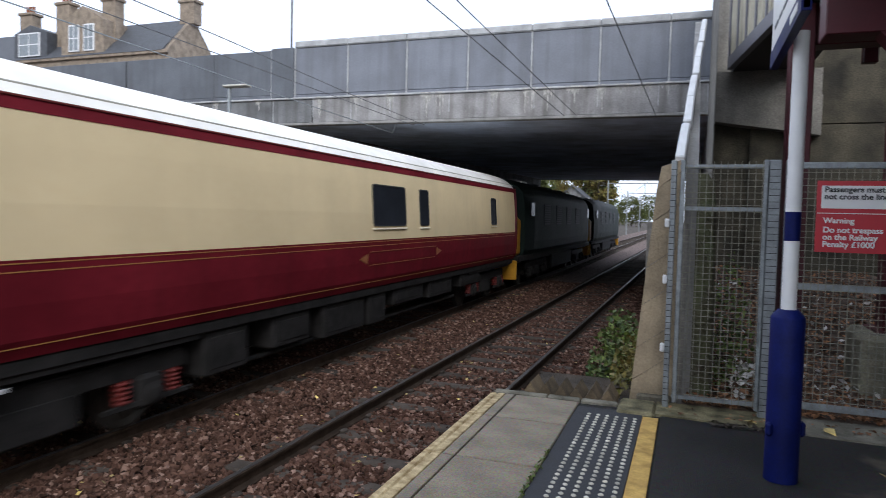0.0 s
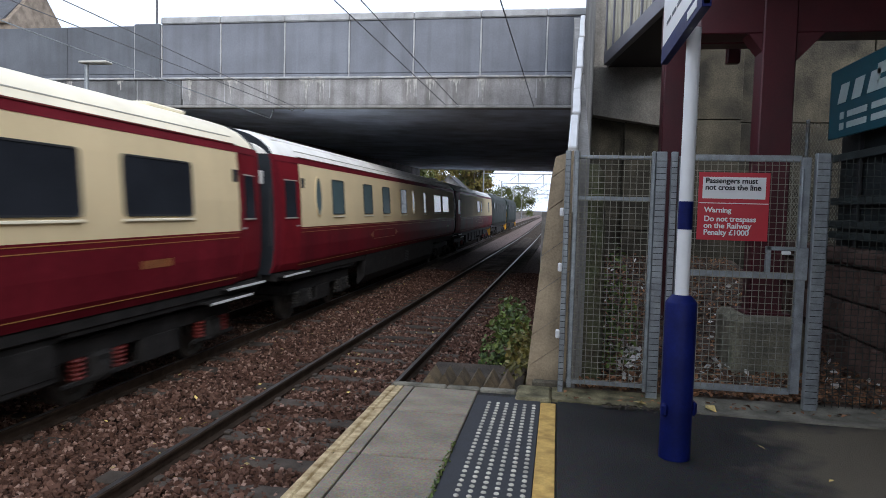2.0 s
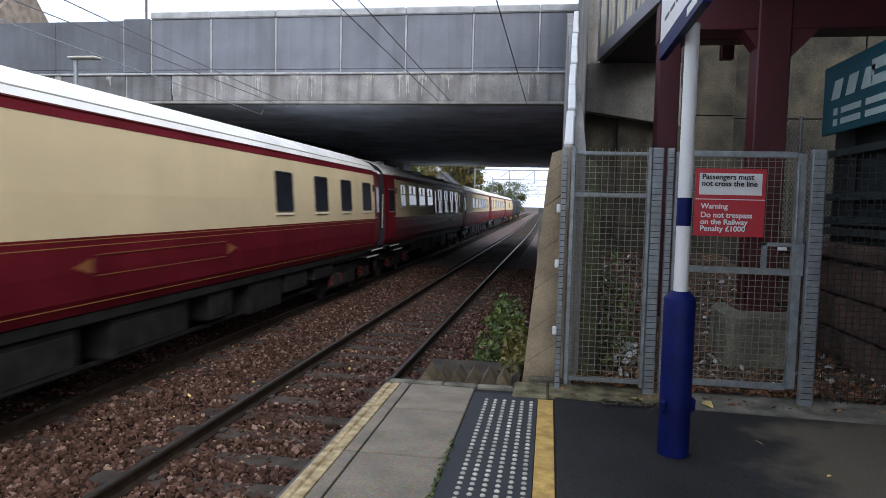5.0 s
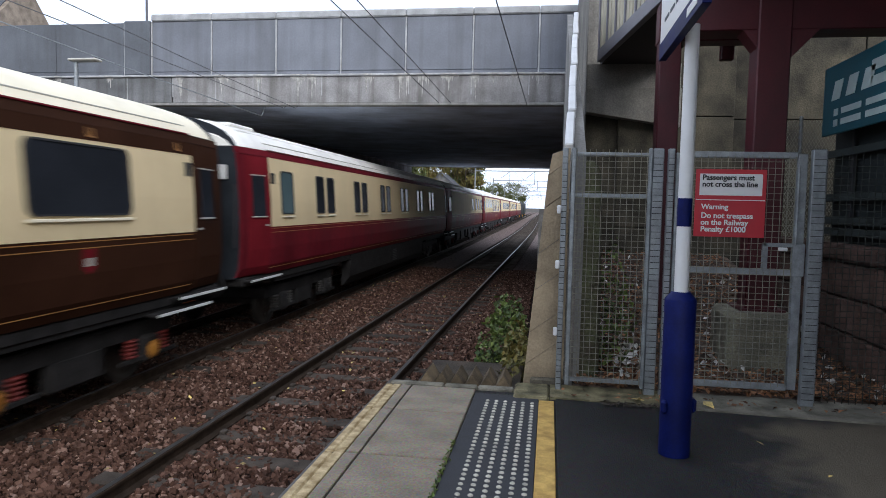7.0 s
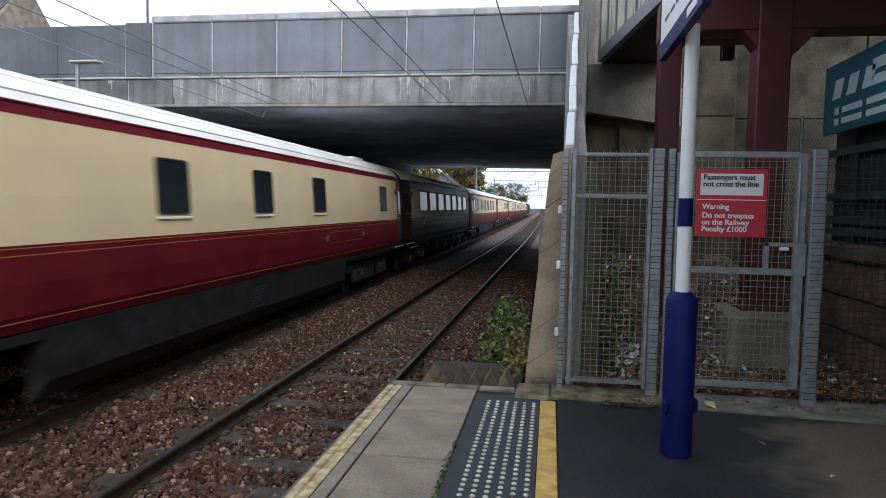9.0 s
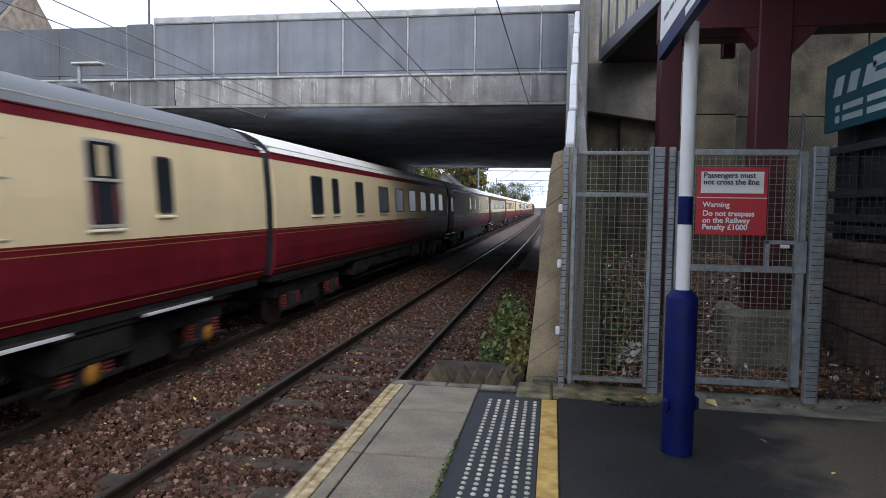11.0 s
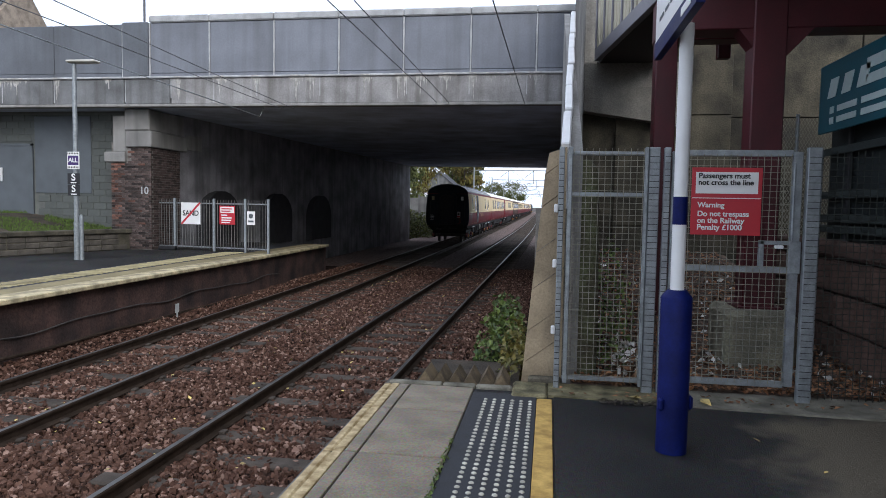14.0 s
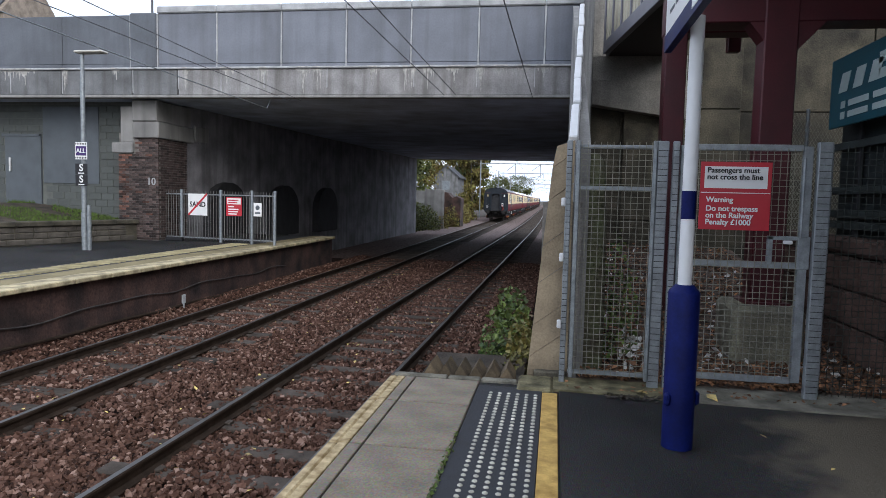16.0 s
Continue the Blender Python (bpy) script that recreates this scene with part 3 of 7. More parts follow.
def road_bridge():
    b = thing("road_bridge", "wide grey concrete road bridge with stained girder and panelled parapet", "bridge", kind="structure")
    d = G()
    d.box(-32, 14, FACE + 0.25, 48, 4.30, 5.1)
    part("deck", d, "soffit", b, "bridge soffit, its colour lifted to pale blue-grey for haze")
    # edge girder in lengths, with open joints
    cuts = (-32, -21, -14.46, -12.12, -10.66, 1.55)
    for x0, x1 in zip(cuts, cuts[1:]):
        g = G()
        g.box(x0 + 0.025, x1 - 0.025, FACE, FACE + 0.25, 4.34, 5.08, 0.02)
        part("edge_girder", g, "fascia" if x1 > -10 else "darker_fascia", b, "rain-stained concrete edge girder")
    g = G()
    g.box(-32, 1.55, FACE - 0.05, FACE + 0.25, 4.26, 4.34, 0.015)
    part("drip_edge", g, "concrete", b)
    g = G()
    g.box(-32, 1.55, FACE - 0.06, FACE + 0.3, 5.08, 5.14, 0.015)
    part("ledge", g, "pale_rib", b)
    # parapet panels between pale ribs
    edges = (-11.335,) + RIBS + (1.55,)
    for x0, x1 in zip(edges, edges[1:]):
        g = G()
        g.box(x0 + 0.022, x1 - 0.022, FACE + 0.06, FACE + 0.3, 5.24, 6.70, 0.02)
        g.box(x0 + 0.022, x1 - 0.022, FACE + 0.04, FACE + 0.3, 5.14, 5.23, 0.012)
        part("parapet_panel", g, "parapet", b)
    for x in RIBS + (-12.205, -11.335):
        g = G()
        g.box(x - 0.022, x + 0.022, FACE + 0.045, FACE + 0.3, 5.14, 6.70, 0.006)
        part("parapet_rib", g, "pale_rib", b, "pale joint rib")
    for x0, x1 in zip(edges, edges[1:]):
        g = G()
        g.box(x0 + 0.004, x1 - 0.004, FACE + 0.0, FACE + 0.36, 6.70, 6.90, 0.03)
        part("coping", g, "pale_rib", b, "pale weathered parapet coping")
    g = G()
    g.box(-12.18, -11.36, FACE - 0.02, FACE + 0.4, 5.14, 6.72, 0.03)
    part("pilaster", g, "darker_parapet", b, "square grey parapet pilaster")
    for x0, x1 in ((-14.46, -12.225), (-18.2, -14.46), (-25, -18.24), (-32, -25.04)):
        g = G()
        g.box(x0, x1 - 0.012, FACE + 0.06, FACE + 0.35, 5.26, 6.68, 0.01)
        g.box(x0, x1 - 0.012, FACE + 0.04, FACE + 0.35, 5.14, 5.25, 0.01)
        part("parapet_panel", g, "darker_parapet", b, "darker parapet panel")
    # pale lime runs below the ledge, and pale joints
    rng = random.Random(5)
    stains = [(-16.3, 0.3, 0.3), (-15.75, 0.5, 0.45), (-14.35, 0.12, 0.6), (-12.68, 0.16, 0.3), (-10.4, 0.14, 0.6), (-9.1, 0.26, 0.5), (-8.0, 0.16, 0.5), (-6.8, 0.24, 0.7), (-6.4, 0.16, 0.62),
              (-4.76, 0.2, 0.48), (-3.82, 0.12, 0.62), (-3.62, 0.12, 0.55), (-3.2, 0.22, 0.6), (-2.44, 0.3, 0.42), (-1.76, 0.16, 0.66), (-1.2, 0.3, 0.25), (-0.58, 0.25, 0.2), (-0.07, 0.3, 0.3)]
    layer = 0
    for x, w, h in stains:
        # a ragged crust under the ledge that thins out into drips
        g = G()
        n = 22
        drips = [(rng.uniform(-0.75, 0.75) * w, h * rng.uniform(0.4, 0.9), rng.uniform(0.005, 0.012)) for _ in range(2)] + [(rng.uniform(-0.3, 0.3) * w, h, 0.016)]
        low = []
        for k in range(n + 1):
            u = (2 * k / n - 1) * w
            low.append((x + u, 5.085 - (0.02 + 0.6 * h * rng.uniform(0.05, 1.0) ** 2.2) * (1 - (u / w) ** 2) - 0.002))
        g.prism([(x - w, 5.088)] + low + [(x + w, 5.088)], "y", FACE - 0.0022 - 0.0004 * (stains.index((x, w, h)) % 3), FACE + 0.01)
        for dx, dh, dw in drips:
            layer += 1
            xs = [x + dx + 0.006 * rng.uniform(-1, 1) for _ in range(4)]
            zs = [5.08, 5.08 - 0.4 * dh, 5.08 - 0.8 * dh, 5.08 - dh]
            ws = [dw * 1.8, dw, dw * 0.8, dw * 0.3]
            g.prism([(a - q, z) for a, z, q in zip(xs, zs, ws)] + [(a + q, z) for a, z, q in zip(xs, zs, ws)][::-1], "y", FACE - 0.0045 - 0.0006 * (layer % 9), FACE + 0.01)
        g.box(x - 0.7 * w, x + 0.6 * w, FACE - 0.068, FACE - 0.058, 5.085 + rng.uniform(0.01, 0.02), 5.13)
        part("lime_run", g, "lime", b, "white lime run")
    for x in (-16.2, -14.44, -12.1, -10.64, -9.3, -7.98, -6.1, -3.6, -1.86, -0.3, 0.9):
        g = G()
        g.box(x - 0.012, x + 0.014, FACE - 0.002, FACE + 0.01, 4.36 + rng.uniform(0, 0.25), 5.08)
        part("pale_joint", g, "pale_rib", b)
    # far edge
    g = G()
    g.box(-32, 14, 48.0, 48.4, 4.28, 6.8, 0.02)
    part("far_edge", g, "concrete", b)


def abutments():
    w = thing("abutment_west", "sooty brick bridge abutment with arched recesses", "abutment", kind="structure")
    g = G()
    n = 12
    pts = []
    for i in range(n + 1):
        k = i / n
        pts.append((-11.62 + 2.1 * k, 20.9 + 27.1 * k))
    outline = pts + [(-32, 48), (-32, 20.9)]
    g.prism(outline, "z", -1.25, 4.30)
    part("abutment_wall", g, "tunnel_brick", w)
    # recesses drawn as solid arches, their shade put into the colour
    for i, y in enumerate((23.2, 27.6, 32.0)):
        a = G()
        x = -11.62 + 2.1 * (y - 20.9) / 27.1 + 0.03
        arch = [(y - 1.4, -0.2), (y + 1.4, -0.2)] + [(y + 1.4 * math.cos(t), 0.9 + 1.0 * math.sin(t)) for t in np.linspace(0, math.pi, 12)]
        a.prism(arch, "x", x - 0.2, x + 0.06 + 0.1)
        part("arched_recess", a, "arch_dark", w, "arch shape coloured dark as the shade of a recess")
    g = G()
    g.box(0.96, 14, 18.9, 48, -1.25, 4.30)
    part("abutment_east", g, "tunnel_brick", label="dark brick abutment on the near side", kind="structure")


road_bridge()
abutments()


# ---- the train ----
PITCH = 21.05
HALF = 10.27     # half the length of the coach in hand
MID = 10.445     # how far its middle lies behind the front of its place in the train
VEST = 0.98      # length of the vestibule at an end with doors
TAPER = 0.10     # how far the body draws in over it
MIDS = []
SECTION = [(1.30, 1.13), (1.375, 1.30), (1.40, 1.60), (1.40, 1.98), (1.385, 2.45), (1.345, 2.95), (1.315, 3.22), (1.285, 3.33),
           (1.20, 3.46), (1.04, 3.59), (0.80, 3.70), (0.48, 3.79), (0.0, 3.83)]


def side_x(z):
    """Half the body's width at height z over the rail."""
    for (x0, z0), (x1, z1) in zip(SECTION, SECTION[1:]):
        if z0 <= z <= z1:
            return x0 + (x1 - x0) * (z - z0) / (z1 - z0)
    return 1.3


def rounded(w, h, r, n=4):
    pts = []
    for cx, cy, a0 in ((w / 2 - r, h / 2 - r, 0), (-w / 2 + r, h / 2 - r, 90), (-w / 2 + r, -h / 2 + r, 180), (w / 2 - r, -h / 2 + r, 270)):
        pts += [(cx + r * math.cos(radians(a0 + 90 * i / n)), cy + r * math.sin(radians(a0 + 90 * i / n))) for i in range(n + 1)]
    return pts


def side_pose(side, y, z):
    """A plane on the coach side at y, z: its x along the coach, its y up, its z outwards."""
    lean = math.degrees(math.atan2(side_x(z - 0.3) - side_x(z + 0.3), 0.6))
    m = pose(side * side_x(z), y, z, 90, 0, 90 * side)
    return m @ pose(0, 0, 0, -lean, 0, 0)


def shell(z0, z1, y0=None, y1=None, out=0.0):
    """A band of the coach's skin between two heights, with thickness."""
    y0, y1 = (-HALF, HALF) if y0 is None else (y0, y1)
    g = G()
    zs = [z0] + [z for _, z in SECTION if z0 + 0.001 < z < z1 - 0.001] + [z1]
    for s in (1, -1):
        outer = [(s * (side_x(z) + out), z) for z in zs]
        inner = [(s * (side_x(z) - 0.05), z) for z in zs[::-1]]
        g.prism(outer + inner, "y", y0, y1)
    return g


def draw_in(g):
    """Draws the sides of g in towards the coach's ends."""
    g.v = [(x - math.copysign(TAPER * min(1.0, max(0.0, (abs(y) - HALF + VEST) / VEST)), x), y, z) for x, y, z in g.v]
    return g


def oval(w, h, n=20):
    return [(w / 2 * math.cos(2 * math.pi * i / n), h / 2 * math.sin(2 * math.pi * i / n)) for i in range(n)]


def coach_window(coach, side, y, w, z0, z1, glass="coach_glass", style="plain"):
    zc, h = (z0 + z1) / 2, z1 - z0
    shape = (lambda a: oval(w + a, h + a)) if style == "oval" else (lambda a: rounded(w + a, h + a, min(0.10 if style == "pullman" else 0.065, 0.3 * w)))
    g = G()
    a, b = shape(0.07 if style == "vent" else 0.045), shape(0.0)
    n = len(a)
    v = [(p[0], p[1], 0.0) for p in a] + [(p[0], p[1], 0.016) for p in a] + [(p[0], p[1], 0.016) for p in b] + [(p[0], p[1], -0.01) for p in b]
    f = []
    for k in range(3):
        f += [(k * n + i, k * n + (i + 1) % n, (k + 1) * n + (i + 1) % n, (k + 1) * n + i) for i in range(n)]
    g.add(v, f)
    if style == "vent":
        g.box(-w / 2, w / 2, h * 0.04 - 0.018, h * 0.04 + 0.018, 0.004, 0.022, 0.004)
    win = part("window", g, {"vent": "alu", "oval": "cream"}.get(style, "rubber"), coach)
    win.matrix_basis = side_pose(side, y, zc)
    p = G()
    p.prism(shape(0.01), "z", -0.02, 0.006)
    part("pane", p, glass, win)
    if style != "oval":
        sl = G()
        sl.box(-w / 2 - 0.04, w / 2 + 0.04, -h / 2 - 0.085, -h / 2 - 0.05, 0.0, 0.022, 0.006)
        part("sill", sl, "roof_cream", win, "pale window sill")
    if style == "vent":
        for x0, x1 in ((-0.46 * w, -0.30 * w), (0.30 * w, 0.46 * w)) if glass == "coach_glass" else ():
            c = G()
            c.box(x0, x1, -0.47 * h, 0.0, 0.006, 0.009)
            part("curtain", c, "curtain", win)
        c = G()
        c.box(-0.12 * w, 0.10 * w, 0.09 * h, 0.46 * h, 0.006, 0.009)
        part("blind", c, "cream", win)
    return win


def wheelset():
    g = G()
    for s in (-1, 1):
        g.lathe([(0.10, -0.03), (0.40, -0.03), (0.455, -0.065), (0.46, -0.02), (0.46, 0.05), (0.42, 0.065), (0.36, 0.02), (0.12, 0.03), (0.10, 0.09)], (s * 0.75, 0, 0), "X", 28)
        for k in range(4):
            c, d = math.cos(k * math.pi / 2), math.sin(k * math.pi / 2)
            g.tube((s * 0.80, 0.28 * c, 0.28 * d), (s * 0.76, 0.28 * c, 0.28 * d), 0.05, seg=8)
    g.tube((-1.0, 0, 0), (1.0, 0, 0), 0.08, seg=12)
    return g.mesh("wheelset", M["wheel"], True)


def bogie(spring, cover):
    """Frame, springs, axle boxes and wheels of one bogie, on its middle at rail height."""
    g = G()
    g.box(-1.05, 1.05, -0.3, 0.3, 0.55, 0.85, 0.03)
    fr = part("bogie", g, "under")
    for k in (-1, 1):
        g = G()
        g.box(-1.1, 1.1, k * 1.89 - 0.06, k * 1.89 + 0.06, 0.6, 0.8, 0.02)
        part("headstock", g, "under", fr)
    for s in (-1, 1):
        g = G()
        g.box(s * 1.06 - 0.06, s * 1.06 + 0.06, -1.9, 1.9, 0.62, 0.84, 0.02)
        part("side_frame", g, "under", fr)
        g = G()
        g.box(s * 1.05 - 0.08, s * 1.05 + 0.08, -0.45, 0.45, 0.30, 0.66, 0.03)
        part("spring_plank", g, "under", fr)
        for k in (-1, 1):
            g = G()
            g.box(s * 1.10 - 0.10, s * 1.10 + 0.10, k * 1.3 - 0.18, k * 1.3 + 0.18, 0.30, 0.66, 0.04)
            part("axle_box", g, "under", fr)
            g = G()
            g.box(s * 1.16 - 0.02, s * 1.16 + 0.02, k * 1.3 - 0.62, k * 1.3 + 0.62, 0.34, 0.40, 0.01)
            part("equalising_bar", g, "under", fr)
    for s in (-1, 1):
        g = G()
        g.box(s * 1.22 - 0.03, s * 1.22 + 0.03, -2.0, 2.0, 0.92, 0.985, 0.01)
        part("step_board", g, "under", fr)
        for k in (-1, 1):
            for dy in (-0.36, 0.36):
                g = G()
                for j in range(5):
                    g.lathe([(0.07, 0), (0.085, 0.018), (0.07, 0.036)], (s * 1.12, k * 1.3 + dy, 0.40 + 0.05 * j), seg=10)
                part("spring", g, spring, fr, "coil spring")
            g = G()
            g.lathe([(0.11, 0.0), (0.12, 0.03), (0.06, 0.06)] if s > 0 else [(0.06, -0.06), (0.12, -0.03), (0.11, 0.0)], (s * 1.20, k * 1.3, 0.46), "X", 14)
            part("axle_box_cover", g, cover, fr)
    return fr


WHEEL_MESH = None
WHEELSETS = []


def add_bogies(coach, ys, spring, cover, axles=(-1.3, 1.3)):
    global WHEEL_MESH
    if WHEEL_MESH is None:
        WHEEL_MESH = wheelset()
    for y in ys:
        fr = bogie(spring, cover)
        fr.parent = coach
        fr.matrix_basis = pose(0, y, 0)
        for k in axles:
            w = new("wheelset", WHEEL_MESH)
            w.parent = fr
            w.matrix_basis = pose(0, k, 0.46)
            WHEELSETS.append((w, k))


def running_gear(coach, seed, skirt=False):
    rng = random.Random(seed)
    s = G()
    s.box(-1.28, 1.28, -HALF + 0.1, HALF - 0.1, 0.98, 1.13, 0.02)
    part("underframe", s, "under", coach, "grimy black underframe")
    y = -5.0
    if skirt:
        g = G()
        for sd in (-1, 1):
            g.prism([(sd * 1.30, 1.12), (sd * 1.27, 0.55), (sd * 1.10, 0.32), (sd * 1.05, 0.32), (sd * 1.05, 1.12)], "y", -5.1, 5.1)
        part("skirt", g, "under", coach, "smooth dark equipment skirt")
        for sd in (-1, 1):
            gr = G()
            for i in range(7):
                gr.box(sd * 1.285 - 0.012, sd * 1.285 + 0.012, -0.3, 0.3, 0.60 + 0.055 * i, 0.63 + 0.055 * i)
            part("grille", gr, "dark_steel", coach)
    else:
        while y < 4.6:
            w = rng.uniform(0.7, 1.8)
            d = rng.uniform(0.32, 0.6)
            for sd in (-1, 1):
                g = G()
                g.box(min(sd * 1.22, sd * 0.5), max(sd * 1.22, sd * 0.5), y, y + w, 0.98 - d, 0.985, 0.03)
                g.box(sd * 1.22 - 0.012, sd * 1.22 + 0.012, y + 0.1, y + w - 0.1, 1.0 - d + 0.06, 0.9, 0.01)
                part("equipment_box", g, "under", coach)
            y += w + rng.uniform(0.12, 0.7)
        for sd in (-1, 1):
            g = G()
            g.tube((sd * 1.0, -4.6, 0.42), (sd * 1.0, 4.6, 0.42), 0.035, seg=8)
            part("truss_rod", g, "under", coach)
    for e in (-1, 1):
        for sd in (-1, 1):
            g = G()
            g.tube((sd * 0.87, e * (HALF - 0.05), 1.05), (sd * 0.87, e * (HALF + 0.19), 1.05), 0.085, seg=12)
            g.tube((sd * 0.87, e * (HALF + 0.19), 1.05), (sd * 0.87, e * (HALF + 0.245), 1.05), 0.23, 0.22, seg=20)
            part("buffer", g, "under", coach, "round steel buffer", smooth=True)
        g = G()
        g.box(-0.14, 0.14, e * (HALF + 0.06) - 0.18, e * (HALF + 0.06) + 0.18, 0.85, 1.12, 0.04)
        g.tube((0.3, e * (HALF + 0.05), 1.0), (0.34, e * (HALF + 0.2), 0.55), 0.03, seg=8)
        g.tube((-0.3, e * (HALF + 0.05), 1.0), (-0.34, e * (HALF + 0.2), 0.55), 0.03, seg=8)
        part("coupler", g, "under", coach)


def coach_end(coach, e, material, lamp=False, inset=0.0, pale=False):
    g = G()
    outline = [(x, z) for x, z in SECTION] + [(-x, z) for x, z in SECTION[::-1][1:]]
    grow, back = (1.006, 0.03) if lamp else (0.99, -0.004)
    g.prism([(x * (grow - inset / 1.4), z - 0.01 + (0.02 if lamp else 0)) for x, z in outline], "y", e * (HALF - 0.06), e * (HALF + back))
    part("end_wall", g, material, coach)
    if lamp:
        # open gangway mouth: an arched hood with a dark door set back in it
        n = 14
        outer = [(-0.62, 1.15)] + [(-0.62 * math.cos(math.pi * i / n), 2.95 + 0.34 * math.sin(math.pi * i / n)) for i in range(n + 1)] + [(0.62, 1.15)]
        inner = [(0.48, 1.15)] + [(0.48 * math.cos(math.pi * i / n), 2.90 + 0.24 * math.sin(math.pi * i / n)) for i in range(n + 1)] + [(-0.48, 1.15)]
        ho = G()
        ho.prism(outer + inner, "y", e * HALF, e * (HALF + 0.36))
        part("gangway_hood", ho, material, coach, "dark gangway hood")
        dr = G()
        dr.prism(inner, "y", e * HALF, e * (HALF + 0.045))
        part("gangway_door", dr, "rubber", coach, "recessed black gangway door")
        sill = G()
        sill.box(-0.62, 0.62, min(e * HALF, e * (HALF + 0.38)), max(e * HALF, e * (HALF + 0.38)), 1.12, 1.2, 0.02)
        part("gangway_sill", sill, "under", coach)
    b = G()
    for i in range(0 if lamp else 6):
        r = 0.0 if i % 2 else 0.03
        y0 = HALF + 0.05 * i
        b.prism([(-0.55 - r, 1.2), (0.55 + r, 1.2), (0.55 + r, 3.05), (0.40, 3.30 + r), (-0.40, 3.30 + r), (-0.55 - r, 3.05)], "y", e * y0, e * (y0 + 0.048))
    if not lamp:
        part("gangway", b, "rubber", coach, "black rubber gangway")
    for sd in (-1, 1):
        h = G()
        h.tube((sd * (1.12 if lamp else 1.2), e * (HALF + 0.05), 1.65), (sd * (1.12 if lamp else 1.2), e * (HALF + 0.05), 2.7), 0.02, seg=8)
        part("end_handrail", h, "alu" if pale else "dark_steel", coach, "vertical steel handrail")
        s = G()
        s.box(sd * 0.95 - 0.085, sd * 0.95 + 0.085, e * (HALF + 0.02) - 0.02, e * (HALF + 0.02) + 0.02, 2.78, 3.02, 0.005)
        part("end_notice", s, "white_sign" if sd > 0 else "stud_yellow", coach, "small pale notice plate")
        if not lamp:
            for z in (1.62, 2.02) if pale else ():
                o = G()
                o.tube((sd * 0.98, e * HALF, z), (sd * 0.98, e * (HALF + 0.12), z - 0.03), 0.055, 0.045, seg=10)
                part("jumper_socket", o, "orange", coach, "orange cable socket")
            o = G()
            o.tube((sd * 0.5, e * HALF, 0.98), (sd * 0.46, e * (HALF + 0.16), 0.74), 0.05, seg=10)
            o.tube((sd * 0.46, e * (HALF + 0.16), 0.74), (sd * 0.42, e * (HALF + 0.30), 0.70), 0.05, seg=10)
            part("coupling_hose", o, "orange", coach, "grimy orange coupling hose")


def coach_door(coach, e, material, panel, skirt, glass="coach_glass"):
    """The drawn-in vestibule at one end: its corner panel, the door with its window, the steps and handles."""
    y = e * (HALF - 0.56)
    zs = [1.15, 1.30, 1.60, 1.98, 2.45, 2.95, 3.218]

    def skin(y0, y1, z_list, out):
        g = G()
        y0, y1 = sorted((e * y0, e * y1))
        g.prism([(side * (side_x(z) + out), z) for z in z_list] + [(side * (side_x(z) - 0.04), z) for z in z_list[::-1]], "y", y0, y1)
        return draw_in(g)
    for side in (1, -1):
        part("corner_panel", skin(HALF - VEST + 0.002, HALF - 0.003, zs, 0.0), panel, coach)
        d = part("door", skin(HALF - VEST + 0.07, HALF - 0.22, [1.17] + zs[1:-1] + [3.19], 0.010), material, coach)
        w = G()
        w.prism(rounded(0.42, 0.70, 0.05), "z", 0.0, 0.022)
        p = part("door_window", w, glass, d)
        inset = TAPER * (VEST - 0.56) / VEST
        turn = -e * side * math.degrees(math.atan2(TAPER, VEST))
        p.matrix_basis = pose(-side * inset, 0, 0) @ side_pose(side, y, 2.52) @ pose(0, 0, 0, 0, -side * turn * side, 0)
        for a in ((-0.225, 0.225, 0.345, 0.365), (-0.225, 0.225, -0.37, -0.345)):
            rim = G()
            rim.box(*a, 0.0, 0.028, 0.004)
            part("window_strip", rim, "alu", p, "pale metal strip")
        hx = side * (side_x(2.0) - inset + 0.02)
        k = G()
        k.box(min(hx, hx + side * 0.03), max(hx, hx + side * 0.03), y - e * 0.27 - 0.06, y - e * 0.27 + 0.06, 2.0, 2.03, 0.005)
        part("door_handle", k, "alu", d)
        steps = [(0.12, 1.40, 1.085, 1.42)] + ([] if skirt else [(0.62, 1.95, 0.93, 1.44)])
        for a, b, z, out in steps:
            y0, y1 = sorted((e * (HALF - a), e * (HALF - b)))
            t = G()
            t.box(min(side * 1.2, side * out), max(side * 1.2, side * out), y0, y1, z - 0.015, z + 0.015, 0.004)
            part("footboard", t, "under", d)
            t = G()
            t.box(side * (out + 0.006) - 0.006, side * (out + 0.006) + 0.006, y0, y1, z - 0.018, z + 0.02, 0.002)
            part("step_edge", t, "white", d, "white-painted step edge")
        n = G()
        yn = e * (HALF - VEST - 0.12)
        n.box(side * side_x(2.84) - 0.02, side * side_x(2.84) + 0.02, yn - 0.07, yn + 0.07, 2.75, 2.94, 0.006)
        part("lamp_bracket", n, "rubber", coach, "small dark box beside the door")


